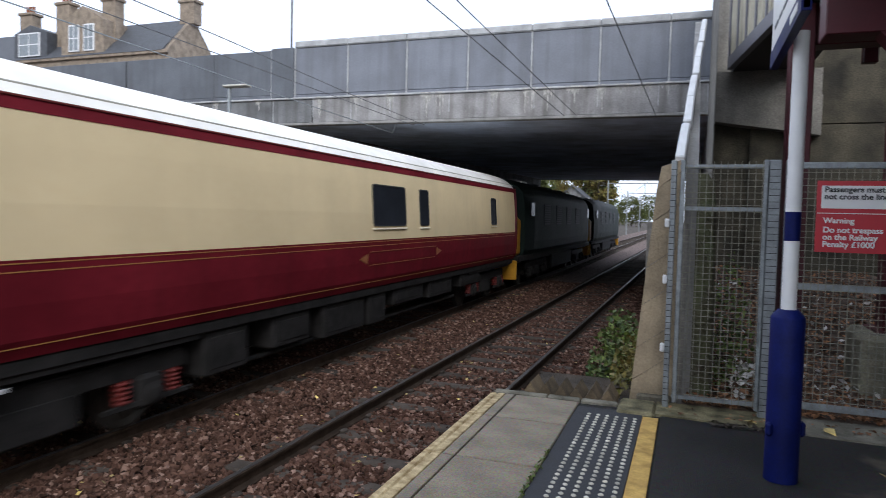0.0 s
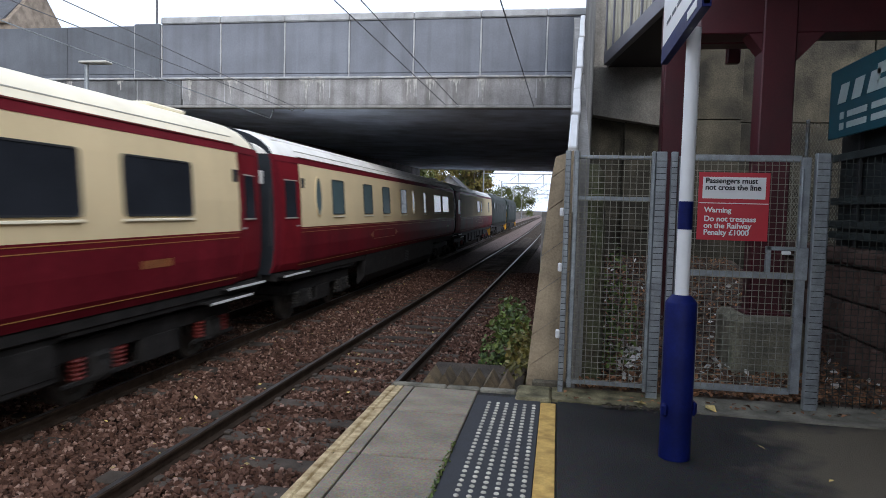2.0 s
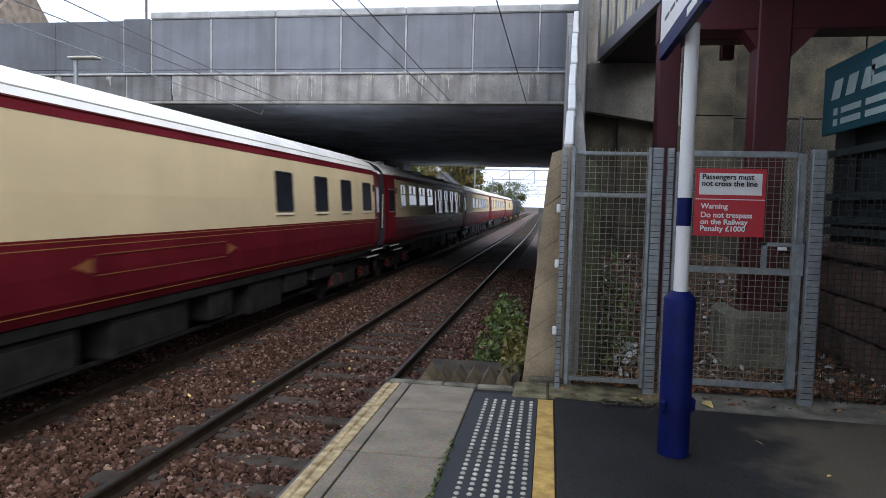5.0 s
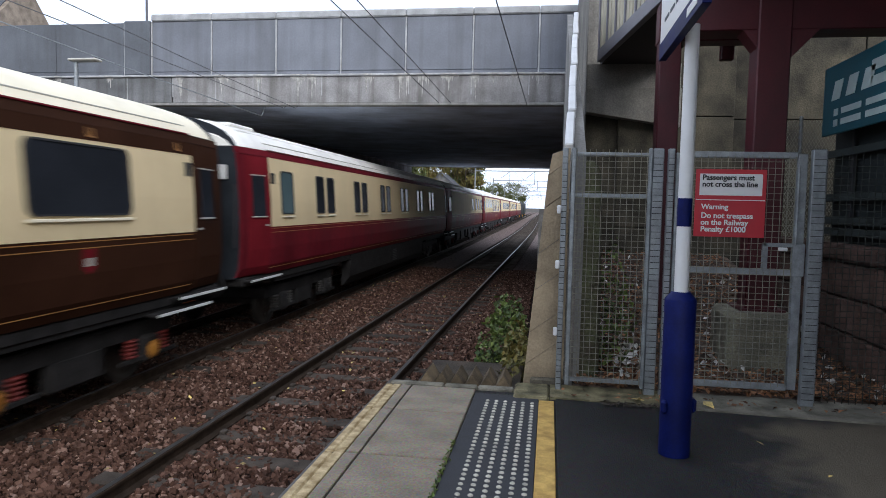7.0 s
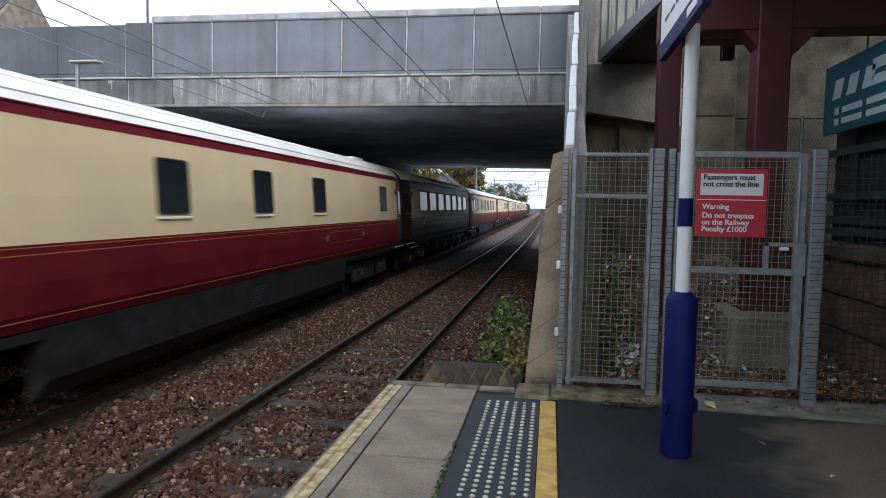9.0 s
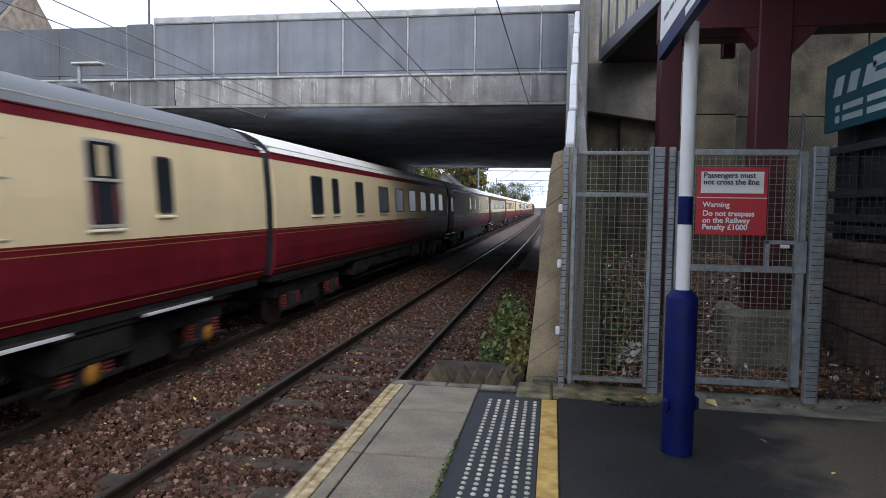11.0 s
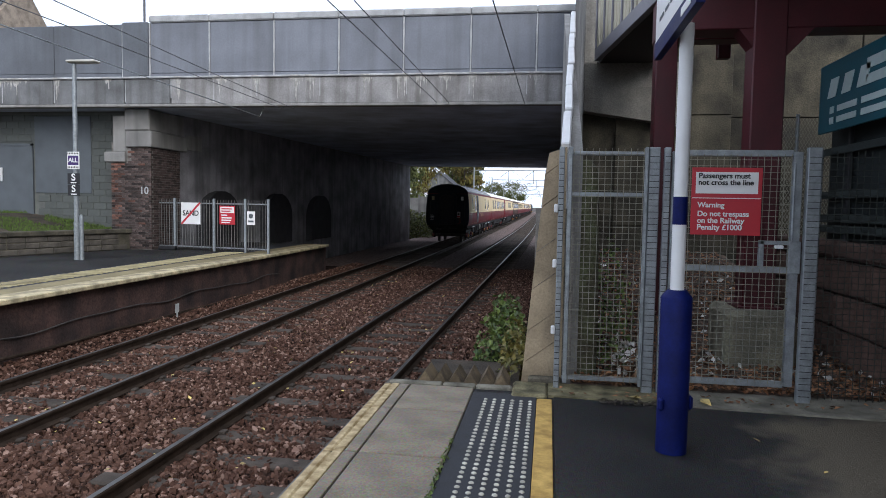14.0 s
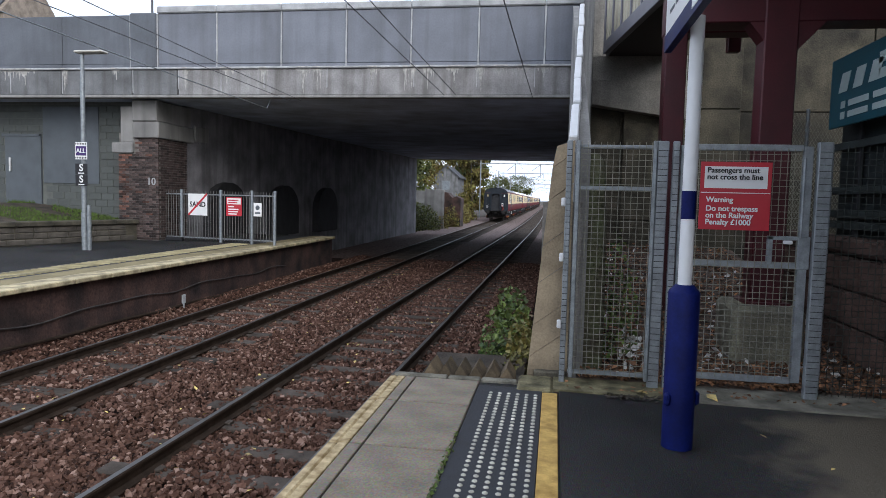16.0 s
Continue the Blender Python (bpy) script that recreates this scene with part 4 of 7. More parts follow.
def coach(label, lower, upper, band, roof, windows, doors=(1, 1), door_mat="crimson_door", gear=0, skirt=False, ribs=False,
          vents=(), words=None, end_mat="coach_end", spring="spring_red", cover="under", banner=None, last=False, plain_end=False, ends=(0.175, 20.715), bogies=7.1, marks=(), plates=(), crests=()):
    global HALF, MID
    HALF, MID = (ends[1] - ends[0]) / 2, (ends[1] + ends[0]) / 2
    MIDS.append(MID)
    c = thing("railway_coach", label, "railway carriage", group="coaches of the train")
    # the full-width body lies between the vestibules
    y0, y1 = -HALF + VEST * doors[1], HALF - VEST * doors[0]
    part("lower_panel", shell(1.13, 1.98, y0, y1), lower, c)
    part("upper_panel", shell(1.98, 3.22, y0, y1), upper, c)
    cant = shell(3.22, 3.33, y0, y1, out=0.006)
    for e, on in zip((1, -1), doors):
        if on:
            q = draw_in(shell(3.22, 3.33, *sorted((e * (HALF - VEST), e * HALF)), out=0.006))
            cant.add(q.v, q.f)
    part("cantrail_band", cant, band, c)
    g = G()
    arc = [(x, z) for x, z in SECTION if z >= 3.33]
    full = [(x + 0.004, z + 0.004) for x, z in arc] + [(-x - 0.004, z + 0.004) for x, z in arc[::-1][1:]]
    # one skin with rounded ends
    rings = [(-HALF - 0.01, 2), (-HALF + 0.1, 1), (-HALF + 0.25, 0), (-HALF + VEST, 0), (HALF - VEST, 0), (HALF - 0.25, 0), (HALF - 0.1, 1), (HALF + 0.01, 2)]
    n = len(full)
    v = []
    for y, k in rings:
        thin = (TAPER / 1.3) * doors[0 if y > 0 else 1] * min(1.0, (abs(y) - HALF + VEST) / VEST)
        v += [(x * (1 - 0.02 * k * k - thin), y, 3.33 + (z - 3.33) * (1 - 0.11 * k * k)) for x, z in full]
    f = [(k * n + i, k * n + i + 1, (k + 1) * n + i + 1, (k + 1) * n + i) for k in range(7) for i in range(n - 1)]
    f += [tuple(range(n))[::-1], tuple(range(7 * n, 8 * n))]
    g.add(v, f)
    if ribs:
        for sx in (-1, 1):
            for x, z in ((0.95, 3.64), (0.70, 3.735), (0.45, 3.80)):
                rb = G()
                rb.box(sx * x - 0.007, sx * x + 0.007, -HALF + 0.5, HALF - 0.5, z - 0.02, z + 0.008, 0.002)
                part("roof_rib", rb, roof, c)
    part("roof", g, roof, c, smooth=True)
    gut = G()
    for s in (-1, 1):
        gut.box(s * 1.29 - 0.015, s * 1.29 + 0.015, y0, y1, 3.33, 3.352, 0.004)
    part("gutter", gut, "spring_red" if lower != "umber" else "crimson", c)
    seam = G()
    for s in (-1, 1):
        seam.box(s * 1.206 - 0.008, s * 1.206 + 0.008, y0, y1, 3.452, 3.47, 0.002)
    part("roof_seam", seam, "alu", c, "greyish seam along the roof edge")
    for s in (-1, 1):
        for z in (1.95, 1.88, 1.24):
            lin = G()
            lin.box(s * side_x(z) - 0.004, s * side_x(z) + 0.004, y0 + 0.03, y1 - 0.03, z - 0.005, z + 0.005)
            part("lining", lin, "gold", c, "thin gold lining")
    if lower == "umber":
        wl2 = G()
        for s in (-1, 1):
            wl2.prism([(s * (side_x(3.05) + 0.004), 3.05), (s * (side_x(3.22) + 0.004), 3.22), (s * (side_x(3.22) - 0.02), 3.22), (s * (side_x(3.05) - 0.02), 3.05)], "y", y0, y1)
        part("name_band", wl2, "umber", c)
    for d, w, z0, z1, glass, style in windows:
        for side in (1, -1):
            coach_window(c, side, MID - d, w, z0, z1, glass, style)
    for e, on in zip((1, -1), doors):
        if on:
            coach_door(c, e, door_mat, lower, skirt)
        elif not last and not plain_end:
            ya, yb = sorted((e * (HALF - 0.30), e * (HALF - 0.002)))
            zs = [1.15, 1.30, 1.60, 1.98, 2.45, 2.95, 3.22]
            for s in (1, -1):
                g = G()
                g.prism([(s * (side_x(z) + 0.005), z) for z in zs] + [(s * (side_x(z) - 0.03), z) for z in zs[::-1]], "y", ya, yb)
                part("end_panel", g, lower, c)
    for e, on in zip((1, -1), doors):
        coach_end(c, e, end_mat, last and e < 0, TAPER * on, gear in (1, 4) and e < 0)
    for kind, d, x in vents:
        g = G()
        y = MID - d
        z = 3.33 + 0.5 * (1 - (x / 1.3) ** 2) - 0.02
        if kind == "dome":
            g.lathe([(0.20, 0.0), (0.21, 0.05), (0.15, 0.11), (0.05, 0.13)], (x, y, z), seg=16)
        else:
            g.box(x - 0.28, x + 0.28, y - 0.5, y + 0.5, z - 0.02, z + 0.06, 0.025)
        part("roof_vent", g, roof, c, smooth=True)
    if words:
        for text, d, z, size, material in words:
            lettering(text, size, material, side_pose(1, MID - d, z) @ pose(0, 0, 0.004), c)
    for d in marks:
        for side in (1, -1):
            g = G()
            for x in (-0.05, 0.035):
                g.box(x, x + 0.02, -0.055, 0.055, 0.002, 0.012)
            g.box(-0.05, 0.055, -0.055, -0.035, 0.002, 0.012)
            o = part("name_mark", g, "gold", c, "raised gold mark on the name band")
            o.matrix_basis = side_pose(side, MID - d, 3.135)
    for d, z, w in plates:
        for side in (1, -1):
            g = G()
            for i in range(7):
                g.box(-w / 2 + i * w / 7, -w / 2 + (i + 0.8) * w / 7, -0.05, 0.05, 0.0, 0.005)
            o = part("lettering_bar", g, "faded", c)
            o.matrix_basis = side_pose(side, MID - d, z)
    for d, z in crests:
        for side in (1, -1):
            m = side_pose(side, MID - d, z)
            g = G()
            g.prism([(-0.10, 0.13), (-0.10, -0.08), (0.0, -0.15), (0.10, -0.08), (0.10, 0.13)], "z", 0.0, 0.006)
            o = part("crest", g, "crimson_door", c, "small red and white crest")
            o.matrix_basis = m
            g = G()
            g.box(-0.065, 0.065, -0.06, 0.03, 0.005, 0.009)
            part("crest_field", g, "alu", o)
    if banner:
        d, z, w, h = banner
        for side in (1, -1):
            m = side_pose(side, MID - d, z)
            for a, b, x0, x1 in ((h / 2, h / 2 + 0.012, -w / 2, w / 2), (-h / 2 - 0.012, -h / 2, -w / 2, w / 2)):
                g = G()
                g.box(x0, x1, a, b, 0.0, 0.006)
                o = part("name_panel_line", g, "faded", c)
                o.matrix_basis = m
            for sx in (-1, 1):
                g = G()
                g.prism([(sx * (w / 2 + 0.08), -0.09), (sx * (w / 2 + 0.38), 0.0), (sx * (w / 2 + 0.08), 0.09)], "z", 0.0, 0.006)
                o = part("scroll_end", g, "faded", c)
                o.matrix_basis = m
    running_gear(c, gear, skirt)
    add_bogies(c, (bogies, -bogies), spring, cover)
    return c


def row(starts, w, z0, z1, glass="coach_glass", style="plain"):
    return [(d, w, z0, z1, glass, style) for d in starts]


CR = dict(lower="crimson", upper="cream", band="crimson", roof="roof")
coaches = []
coaches.append(coach("crimson and cream coach with few small dark windows", **CR, gear=1,
                     windows=row([9.95], 1.4, 2.24, 2.94) + row([8.25, 2.95], 0.46, 2.24, 2.94), doors=(0, 1), banner=(9.2, 1.66, 3.2, 0.22), ends=(0.175, 19.42)))
coaches.append(coach("crimson and cream coach with grey-blue windows and two oval ones", **CR, gear=2, skirt=True, ribs=True, spring="wheel",
                     windows=row([4.6, 2.5], 1.66, 2.27, 2.95, "frost_glass") + row([7.43], 0.42, 2.24, 2.98, "frost_glass") + row([9.5, 19.1], 0.36, 2.2, 3.0, "frost_glass", "oval")
                     + row([11.03, 13.35, 15.3, 17.8], 0.8, 2.24, 2.98, "frost_glass"), vents=(("box", 0.7, 0.3),), banner=(13.5, 1.66, 2.4, 0.22), plates=[(1.9, 1.62, 0.5)], ends=(-1.05, 21.1), bogies=8.0))
coaches.append(coach("crimson and cream coach with six large dark windows", **{**CR, "roof": "roof_cream"}, gear=3,
                     windows=row([3.78, 5.99, 8.20, 10.41, 12.62, 14.9], 1.45, 2.25, 2.94), vents=(("box", 2.2, 0.2),), banner=(10.5, 1.66, 3.4, 0.22), plates=[(3.86, 1.63, 0.68)], ends=(0.64, 20.2)))
coaches.append(coach("crimson and cream dining coach with tall ventilated windows and red curtains", **CR, gear=4,
                     windows=row([2.98, 4.94, 6.9, 8.83], 1.24, 2.07, 3.10, style="vent") + row([1.64], 0.34, 2.42, 3.02) + row([10.1], 0.42, 2.1, 3.05)
                     + row([11.55, 13.4, 15.35], 1.28, 2.4, 3.06, "frost_glass", "vent") + row([17.03], 0.74, 2.36, 3.06, "frost_glass", "vent"), doors=(0, 1),
                     vents=tuple(("dome", d, x) for d in (2.2, 5.0, 5.6, 9.3, 10.1, 13.0, 16.5) for x in (0.35,)), words=[("DINING CAR", 5.8, 1.62, 0.26, "faded")], banner=(5.8, 1.66, 2.5, 0.34), ends=(-0.14, 19.23)))
coaches.append(coach("crimson and cream coach with long plain sides", **CR, gear=5,
                     windows=row([0.75, 2.65, 4.5, 6.6], 0.8, 2.24, 2.95), banner=(10.5, 1.66, 3.0, 0.22), ends=(-1.08, 18.0)))
coaches.append(coach("crimson and cream sleeping coach with paired narrow windows", **CR, gear=6, skirt=True, ribs=True, spring="wheel",
                     windows=row([d + o for d in (2.35, 5.0, 7.85, 10.62, 13.4, 16.3) for o in (-0.36, 0.36)], 0.46, 2.22, 2.98) + row([18.55], 0.56, 2.22, 2.98, "frost_glass"),
                     vents=(("box", 18.8, 0.3),), ends=(-2.55, 20.32), bogies=8.0))
coaches.append(coach("umber and cream parlour coach with seven large dark windows", lower="umber", upper="cream", band="umber", roof="roof_cream", door_mat="umber", gear=7,
                     windows=row([3.18 + 2.247 * i for i in range(7)], 1.6, 2.25, 2.98, style="pullman"), cover="axle_yellow",
                     marks=[1.25, 3.0] + [5.9 + 1.3 * i for i in range(7)] + [17.6], crests=[(3.12, 1.74), (16.64, 1.75)], banner=(9.5, 1.66, 3.6, 0.26), ends=(-0.08, 20.16)))
coaches.append(coach("crimson and cream coach with four small dark windows", **CR, gear=8, skirt=True, ribs=True, spring="wheel",
                     windows=row([2.3, 7.95, 10.85, 13.7], 0.74, 2.27, 2.96), vents=(("box", 2.2, 0.3),), banner=(6.0, 1.66, 2.6, 0.24), ends=(-0.48, 22.1), bogies=8.0))
coaches.append(coach("crimson and cream coach with a plain cream rear end", **CR, gear=9,
                     windows=row([4.4, 6.5, 8.6, 10.7, 12.8, 14.9], 1.1, 2.24, 2.95) + row([17.46, 20.7], 0.66, 2.24, 3.0) + row([19.45], 0.42, 2.24, 3.0),
                     doors=(1, 0), plain_end=True, ends=(1.65, 22.94), bogies=8.0))


def service_door(c, d, w):
    """A cream loading door outlined by dark joints, with a slotted vent and a low bolt."""
    for side in (1, -1):
        g = G()
        zs = [2.02, 2.2, 2.45, 2.95, 3.1]
        y = MIDS[3] - d
        g.prism([(side * (side_x(z) + 0.014), z) for z in zs] + [(side * (side_x(z) - 0.02), z) for z in zs[::-1]], "y", y - w / 2, y + w / 2)
        o = part("service_door", g, "cream", c)
        for z0, z1, ya, yb in ((2.0, 2.02, -w / 2, w / 2), (3.1, 3.115, -w / 2, w / 2), (2.72, 2.735, -w / 2, w / 2), (2.77, 2.785, -w / 2, w / 2),
                               (2.02, 3.1, -w / 2 - 0.015, -w / 2), (2.02, 3.1, w / 2, w / 2 + 0.015)):
            q = G()
            q.prism([(side * (side_x(z0) + 0.016), z0), (side * (side_x(z1) + 0.016), z1), (side * (side_x(z1) - 0.01), z1), (side * (side_x(z0) - 0.01), z0)], "y", y + ya, y + yb)
            part("joint", q, "under", o, "dark joint line")


service_door(coaches[3], 0.6, 0.62)
gen = coach("crimson and cream generator coach with grey roof and dark louvred doors", lower="crimson", upper="cream", band="crimson", roof="roof_grey", gear=10, doors=(0, 0), last=True,
            windows=row([18.2, 8.34], 0.36, 2.25, 3.0) + row([16.27], 0.84, 2.12, 3.08, style="vent") + row([6.55], 0.56, 2.16, 3.08, style="vent") + row([5.36], 0.32, 2.3, 2.98), cover="axle_yellow",
            vents=tuple(("dome", d, 0.25) for d in (17.5, 14.3, 11.9, 9.7, 7.6, 5.6)), words=[("GENERATOR CAR", 11.3, 1.74, 0.27, "faded")], ends=(2.26, 20.71), bogies=6.2)
coaches.append(gen)


def generator_details(c):
    for side in (1, -1):
        y = MID - 14.7
        b = G()
        b.prism([(side * (side_x(z) + 0.006), z) for z in (1.2, 1.6, 1.98, 2.45, 2.95, 3.2)] + [(side * (side_x(z) - 0.02), z) for z in (3.2, 2.95, 2.45, 1.98, 1.6, 1.2)], "y", y - 0.62, y + 0.62)
        lv = part("louvre_panel", b, "coach_end", c, "dark grey louvred panel")
        for i in range(25):
            g = G()
            z = 1.27 + 0.078 * i
            g.prism([(side * (side_x(z) + 0.005), z), (side * (side_x(z) + 0.04), z - 0.02), (side * (side_x(z) + 0.04), z - 0.03), (side * (side_x(z) + 0.005), z + 0.03)], "y", y - 0.6, y + 0.6)
            part("slat", g, "dark_steel", lv)
        g = G()
        g.lathe([(0.20, -0.01), (0.22, 0.01), (0.20, 0.03), (0.16, 0.03), (0.155, 0.0), (0.04, 0.0), (0.04, 0.03), (0.01, 0.03)] if side > 0 else
                [(0.01, -0.03), (0.04, -0.03), (0.04, 0.0), (0.155, 0.0), (0.16, -0.03), (0.20, -0.03), (0.22, -0.01), (0.20, 0.01)], (side * 1.27, y + 2.98, 0.86), "X", 24)
        part("brake_wheel", g, "alu", c, "pale hand brake wheel")
        for k in range(2):
            g = G()
            a = k * math.pi / 2 + 0.5
            g.tube((side * 1.285, y + 2.98 - 0.16 * math.cos(a), 0.86 - 0.16 * math.sin(a)), (side * 1.285, y + 2.98 + 0.16 * math.cos(a), 0.86 + 0.16 * math.sin(a)), 0.016, seg=6)
            part("brake_spoke", g, "alu", c)
        for y0, y1 in ((-7.31, -5.94), (2.66, 4.26), (5.56, 7.16)):
            s = G()
            s.box(min(side * 1.2, side * 1.44), max(side * 1.2, side * 1.44), y0, y1, 1.02, 1.05, 0.004)
            part("footboard", s, "under", c)
            s = G()
            s.box(side * 1.445 - 0.006, side * 1.445 + 0.006, y0, y1, 1.015, 1.055, 0.002)
            part("step_edge", s, "white", c, "white-painted step edge")
        for z, ya, yb in ((2.98, -0.84, 0.26), (2.62, -0.84, 0.26), (2.04, -0.84, 0.26), (2.98, 2.76, 3.56), (2.62, 2.76, 3.56), (2.04, 2.76, 3.56)):
            s = G()
            s.box(side * (side_x(z) + 0.004) - 0.008, side * (side_x(z) + 0.004) + 0.008, ya, yb, z, z + 0.02, 0.003)
            part("hatch_strip", s, "alu", c, "pale hatch strip")
    e = -HALF - 0.03
    g = G()
    g.box(-1.3, -0.6, e - 0.012, e + 0.01, 3.19, 3.215)
    g.box(0.6, 1.3, e - 0.012, e + 0.01, 3.19, 3.215)
    part("end_line", g, "spring_red", c, "thin red line across the end")
    g = G()
    g.box(0.66, 0.86, e - 0.26, e - 0.06, 1.66, 2.05, 0.03)
    t = part("tail_lamp", g, "white", c, "white tail lamp on a bracket")
    g = G()
    g.lathe([(0.07, -0.33), (0.07, -0.30)], (0.76, e + 0.05, 1.9), "Y", 14)
    part("lamp_lens", g, "black", t, "unlit dark lens")
    g = G()
    g.box(0.67, 0.85, e - 0.264, e - 0.24, 1.69, 1.79, 0.004)
    part("lamp_stripe", g, "red_sign", t)
    g = G()
    g.tube((0.8, e - 0.05, 1.62), (0.86, e - 0.12, 1.35), 0.07, seg=10)
    g.tube((0.86, e - 0.12, 1.35), (0.7, e - 0.12, 1.22), 0.06, seg=10)
    part("air_hose", g, "spring_red", c, "red and orange air hose")
    for i in range(4):
        g = G()
        g.box(-1.12, -0.88, e - 0.03, e, 1.52 + 0.09 * i, 1.545 + 0.09 * i)
        part("plate_line", g, "white", c, "white stencil bar")


generator_details(gen)


# ---- the two locomotives ----
def locomotive():
    c = thing("diesel_locomotive", "dark green diesel locomotive with yellow warning ends", "locomotive", group="locomotives of the train")
    h = 8.9
    sec = [(x * 0.97, z) for x, z in SECTION]
    full = sec + [(-x, z) for x, z in sec[::-1][1:]]
    g = G()
    g.prism([p for p in full if p[1] < 3.3] and full, "y", -h + 2.0, h - 2.0)
    part("body", g, "loco_green", c)
    for e in (-1, 1):
        g = G()
        v = [(x, e * (h - 2.0), z) for x, z in full] + [(x * 0.93, e * (h - 0.85), 1.13 + (z - 1.13) * 0.97) for x, z in full]
        n = len(full)
        f = [(i, (i + 1) % n, n + (i + 1) % n, n + i) for i in range(n)] + [tuple(range(n, 2 * n))]
        g.add(v, [q if e < 0 else q[::-1] for q in f])
        cab = part("cab", g, "loco_green", c)
        g = G()
        g.box(-1.12, 1.12, min(e * (h - 0.9), e * h), max(e * (h - 0.9), e * h), 1.1, 2.45, 0.12)
        part("nose", g, "loco_yellow", c, "yellow nose end")
        for x in (-0.62, 0.0, 0.62):
            w = G()
            w.box(x - 0.26, x + 0.26, min(e * (h - 0.86), e * (h - 0.83)), max(e * (h - 0.86), e * (h - 0.83)), 2.62, 3.1, 0.01)
            part("windscreen", w, "coach_glass", cab)
        for sd in (-1, 1):
            w = G()
            w.box(sd * 1.31 - 0.03, sd * 1.31 + 0.03, e * (h - 1.75) - 0.3, e * (h - 1.75) + 0.3, 2.5, 3.0, 0.02)
            part("cab_window", w, "coach_glass", cab)
            b = G()
            b.tube((sd * 0.87, e * h, 1.05), (sd * 0.87, e * (h + 0.3), 1.05), 0.2, seg=16)
            part("buffer", b, "under", c)
        v = G()
        v.box(-1.2, 1.2, min(e * (h - 0.1), e * (h + 0.02)), max(e * (h - 0.1), e * (h + 0.02)), 0.35, 1.0, 0.03)
        part("buffer_beam", v, "loco_yellow", c, "yellow buffer beam skirt")
    for sd in (-1, 1):
        for k in range(4):
            g = G()
            for i in range(9):
                g.box(sd * 1.345 - 0.02, sd * 1.345 + 0.02, -4.6 + 2.6 * k - 0.6, -4.6 + 2.6 * k + 0.6, 2.2 + 0.09 * i, 2.25 + 0.09 * i)
            part("side_grille", g, "dark_steel", c)
    for y in (-3.0, 0.0, 3.0):
        g = G()
        g.lathe([(0.6, 0.0), (0.62, 0.05), (0.5, 0.09)], (0, y, 3.76), seg=20)
        part("roof_fan", g, "dark_steel", c)
    for y in (-5.0, 5.0):
        g = G()
        g.box(-0.5, 0.5, y - 0.4, y + 0.4, 3.74, 3.86, 0.03)
        part("roof_hatch", g, "alu", c)
    g = G()
    g.box(-1.25, 1.25, -h + 0.1, h - 0.1, 0.95, 1.14, 0.02)
    g.box(-1.2, 1.2, -2.6, 2.6, 0.35, 0.96, 0.05)
    part("underframe", g, "under", c)
    add_bogies(c, (5.2, -5.2), "under", "under", (-1.7, 0.0, 1.7))
    return c


locos = [locomotive() for _ in range(2)]


# ---- how the train runs ----
def run(t):
    """Where the front of the first coach is."""
    return 21.5 + 16.22 * t + 0.0268 * t * t


def motions():
    times = [0.0, 0.5] + [float(t) for t in range(1, 16)] + [15.5, 16.0]

    def on_track(y):
        turn = math.degrees(math.atan2(bend(y + 5) - bend(y - 5), 10.0))
        return pose(-5.95 + bend(y), y, RAIL, 0, 0, -turn)
    for k, c in enumerate(coaches):
        walk(c, [(t, on_track(run(t) - PITCH * k - MIDS[k])) for t in times])
    for k, c in enumerate(locos):
        walk(c, [(t, on_track(run(t) + 9.58 + 18.6 * k)) for t in times])
    # wheels turn; those at the same place on their bogie share one turning
    done = {}
    steps = [i / 30 for i in range(0, 481)]
    for w, k in WHEELSETS:
        if k not in done:
            walk(w, [(t, pose(0, k, 0.46, -math.degrees((run(t) - run(0)) / 0.46) % 360 - 360, 0, 0)) for t in steps])
            done[k] = w.animation_data
        else:
            w.rotation_mode = "QUATERNION"
            a = w.animation_data_create()
            a.action = done[k].action
            a.action_slot = done[k].action_slot

M["yard_soil"] = mat("littered_yard_soil", (0.085, 0.058, 0.045), 0.95, var=0.5, scale=6, fine=60, bump=0.8, tint=(0.12, 0.085, 0.065))
M["drab"] = mat("drab_stone", (0.052, 0.047, 0.034), 0.92, var=0.6, scale=2.2, fine=40, bump=0.4, rand=0.1, tint=(0.072, 0.064, 0.045), streak=0.5, streak_col=(0.04, 0.036, 0.028))
M["plinth_concrete"] = mat("mossy_plinth_concrete", (0.27, 0.25, 0.20), 0.95, var=0.4, scale=5, fine=60, bump=0.5, tint=(0.22, 0.21, 0.15), streak=0.4, streak_col=(0.10, 0.09, 0.06))
M["grimy"] = mat("grimy_concrete", (0.29, 0.275, 0.25), 0.92, var=0.45, scale=1.8, fine=45, bump=0.4, tint=(0.19, 0.18, 0.16), streak=0.6, streak_col=(0.045, 0.04, 0.035))
M["red_stone"] = mat("weathered_red_stone", (0.095, 0.055, 0.043), 0.92, var=0.4, scale=4, fine=50, bump=0.5, rand=0.25)
M["grey_stone"] = mat("weathered_grey_stone", (0.085, 0.075, 0.062), 0.92, var=0.4, scale=4, fine=50, bump=0.5, rand=0.25)
M["yard_rail"] = mat("dull_green_rail", (0.026, 0.036, 0.036), 0.7, var=0.3, scale=3)
M["yard_sheet"] = mat("dark_green_sheet", (0.008, 0.014, 0.016), 0.7, var=0.3, scale=3)
M["mossy"] = mat("mossy_stone", (0.15, 0.125, 0.085), 0.95, var=0.45, scale=5, fine=50, bump=0.6, tint=(0.08, 0.09, 0.045))
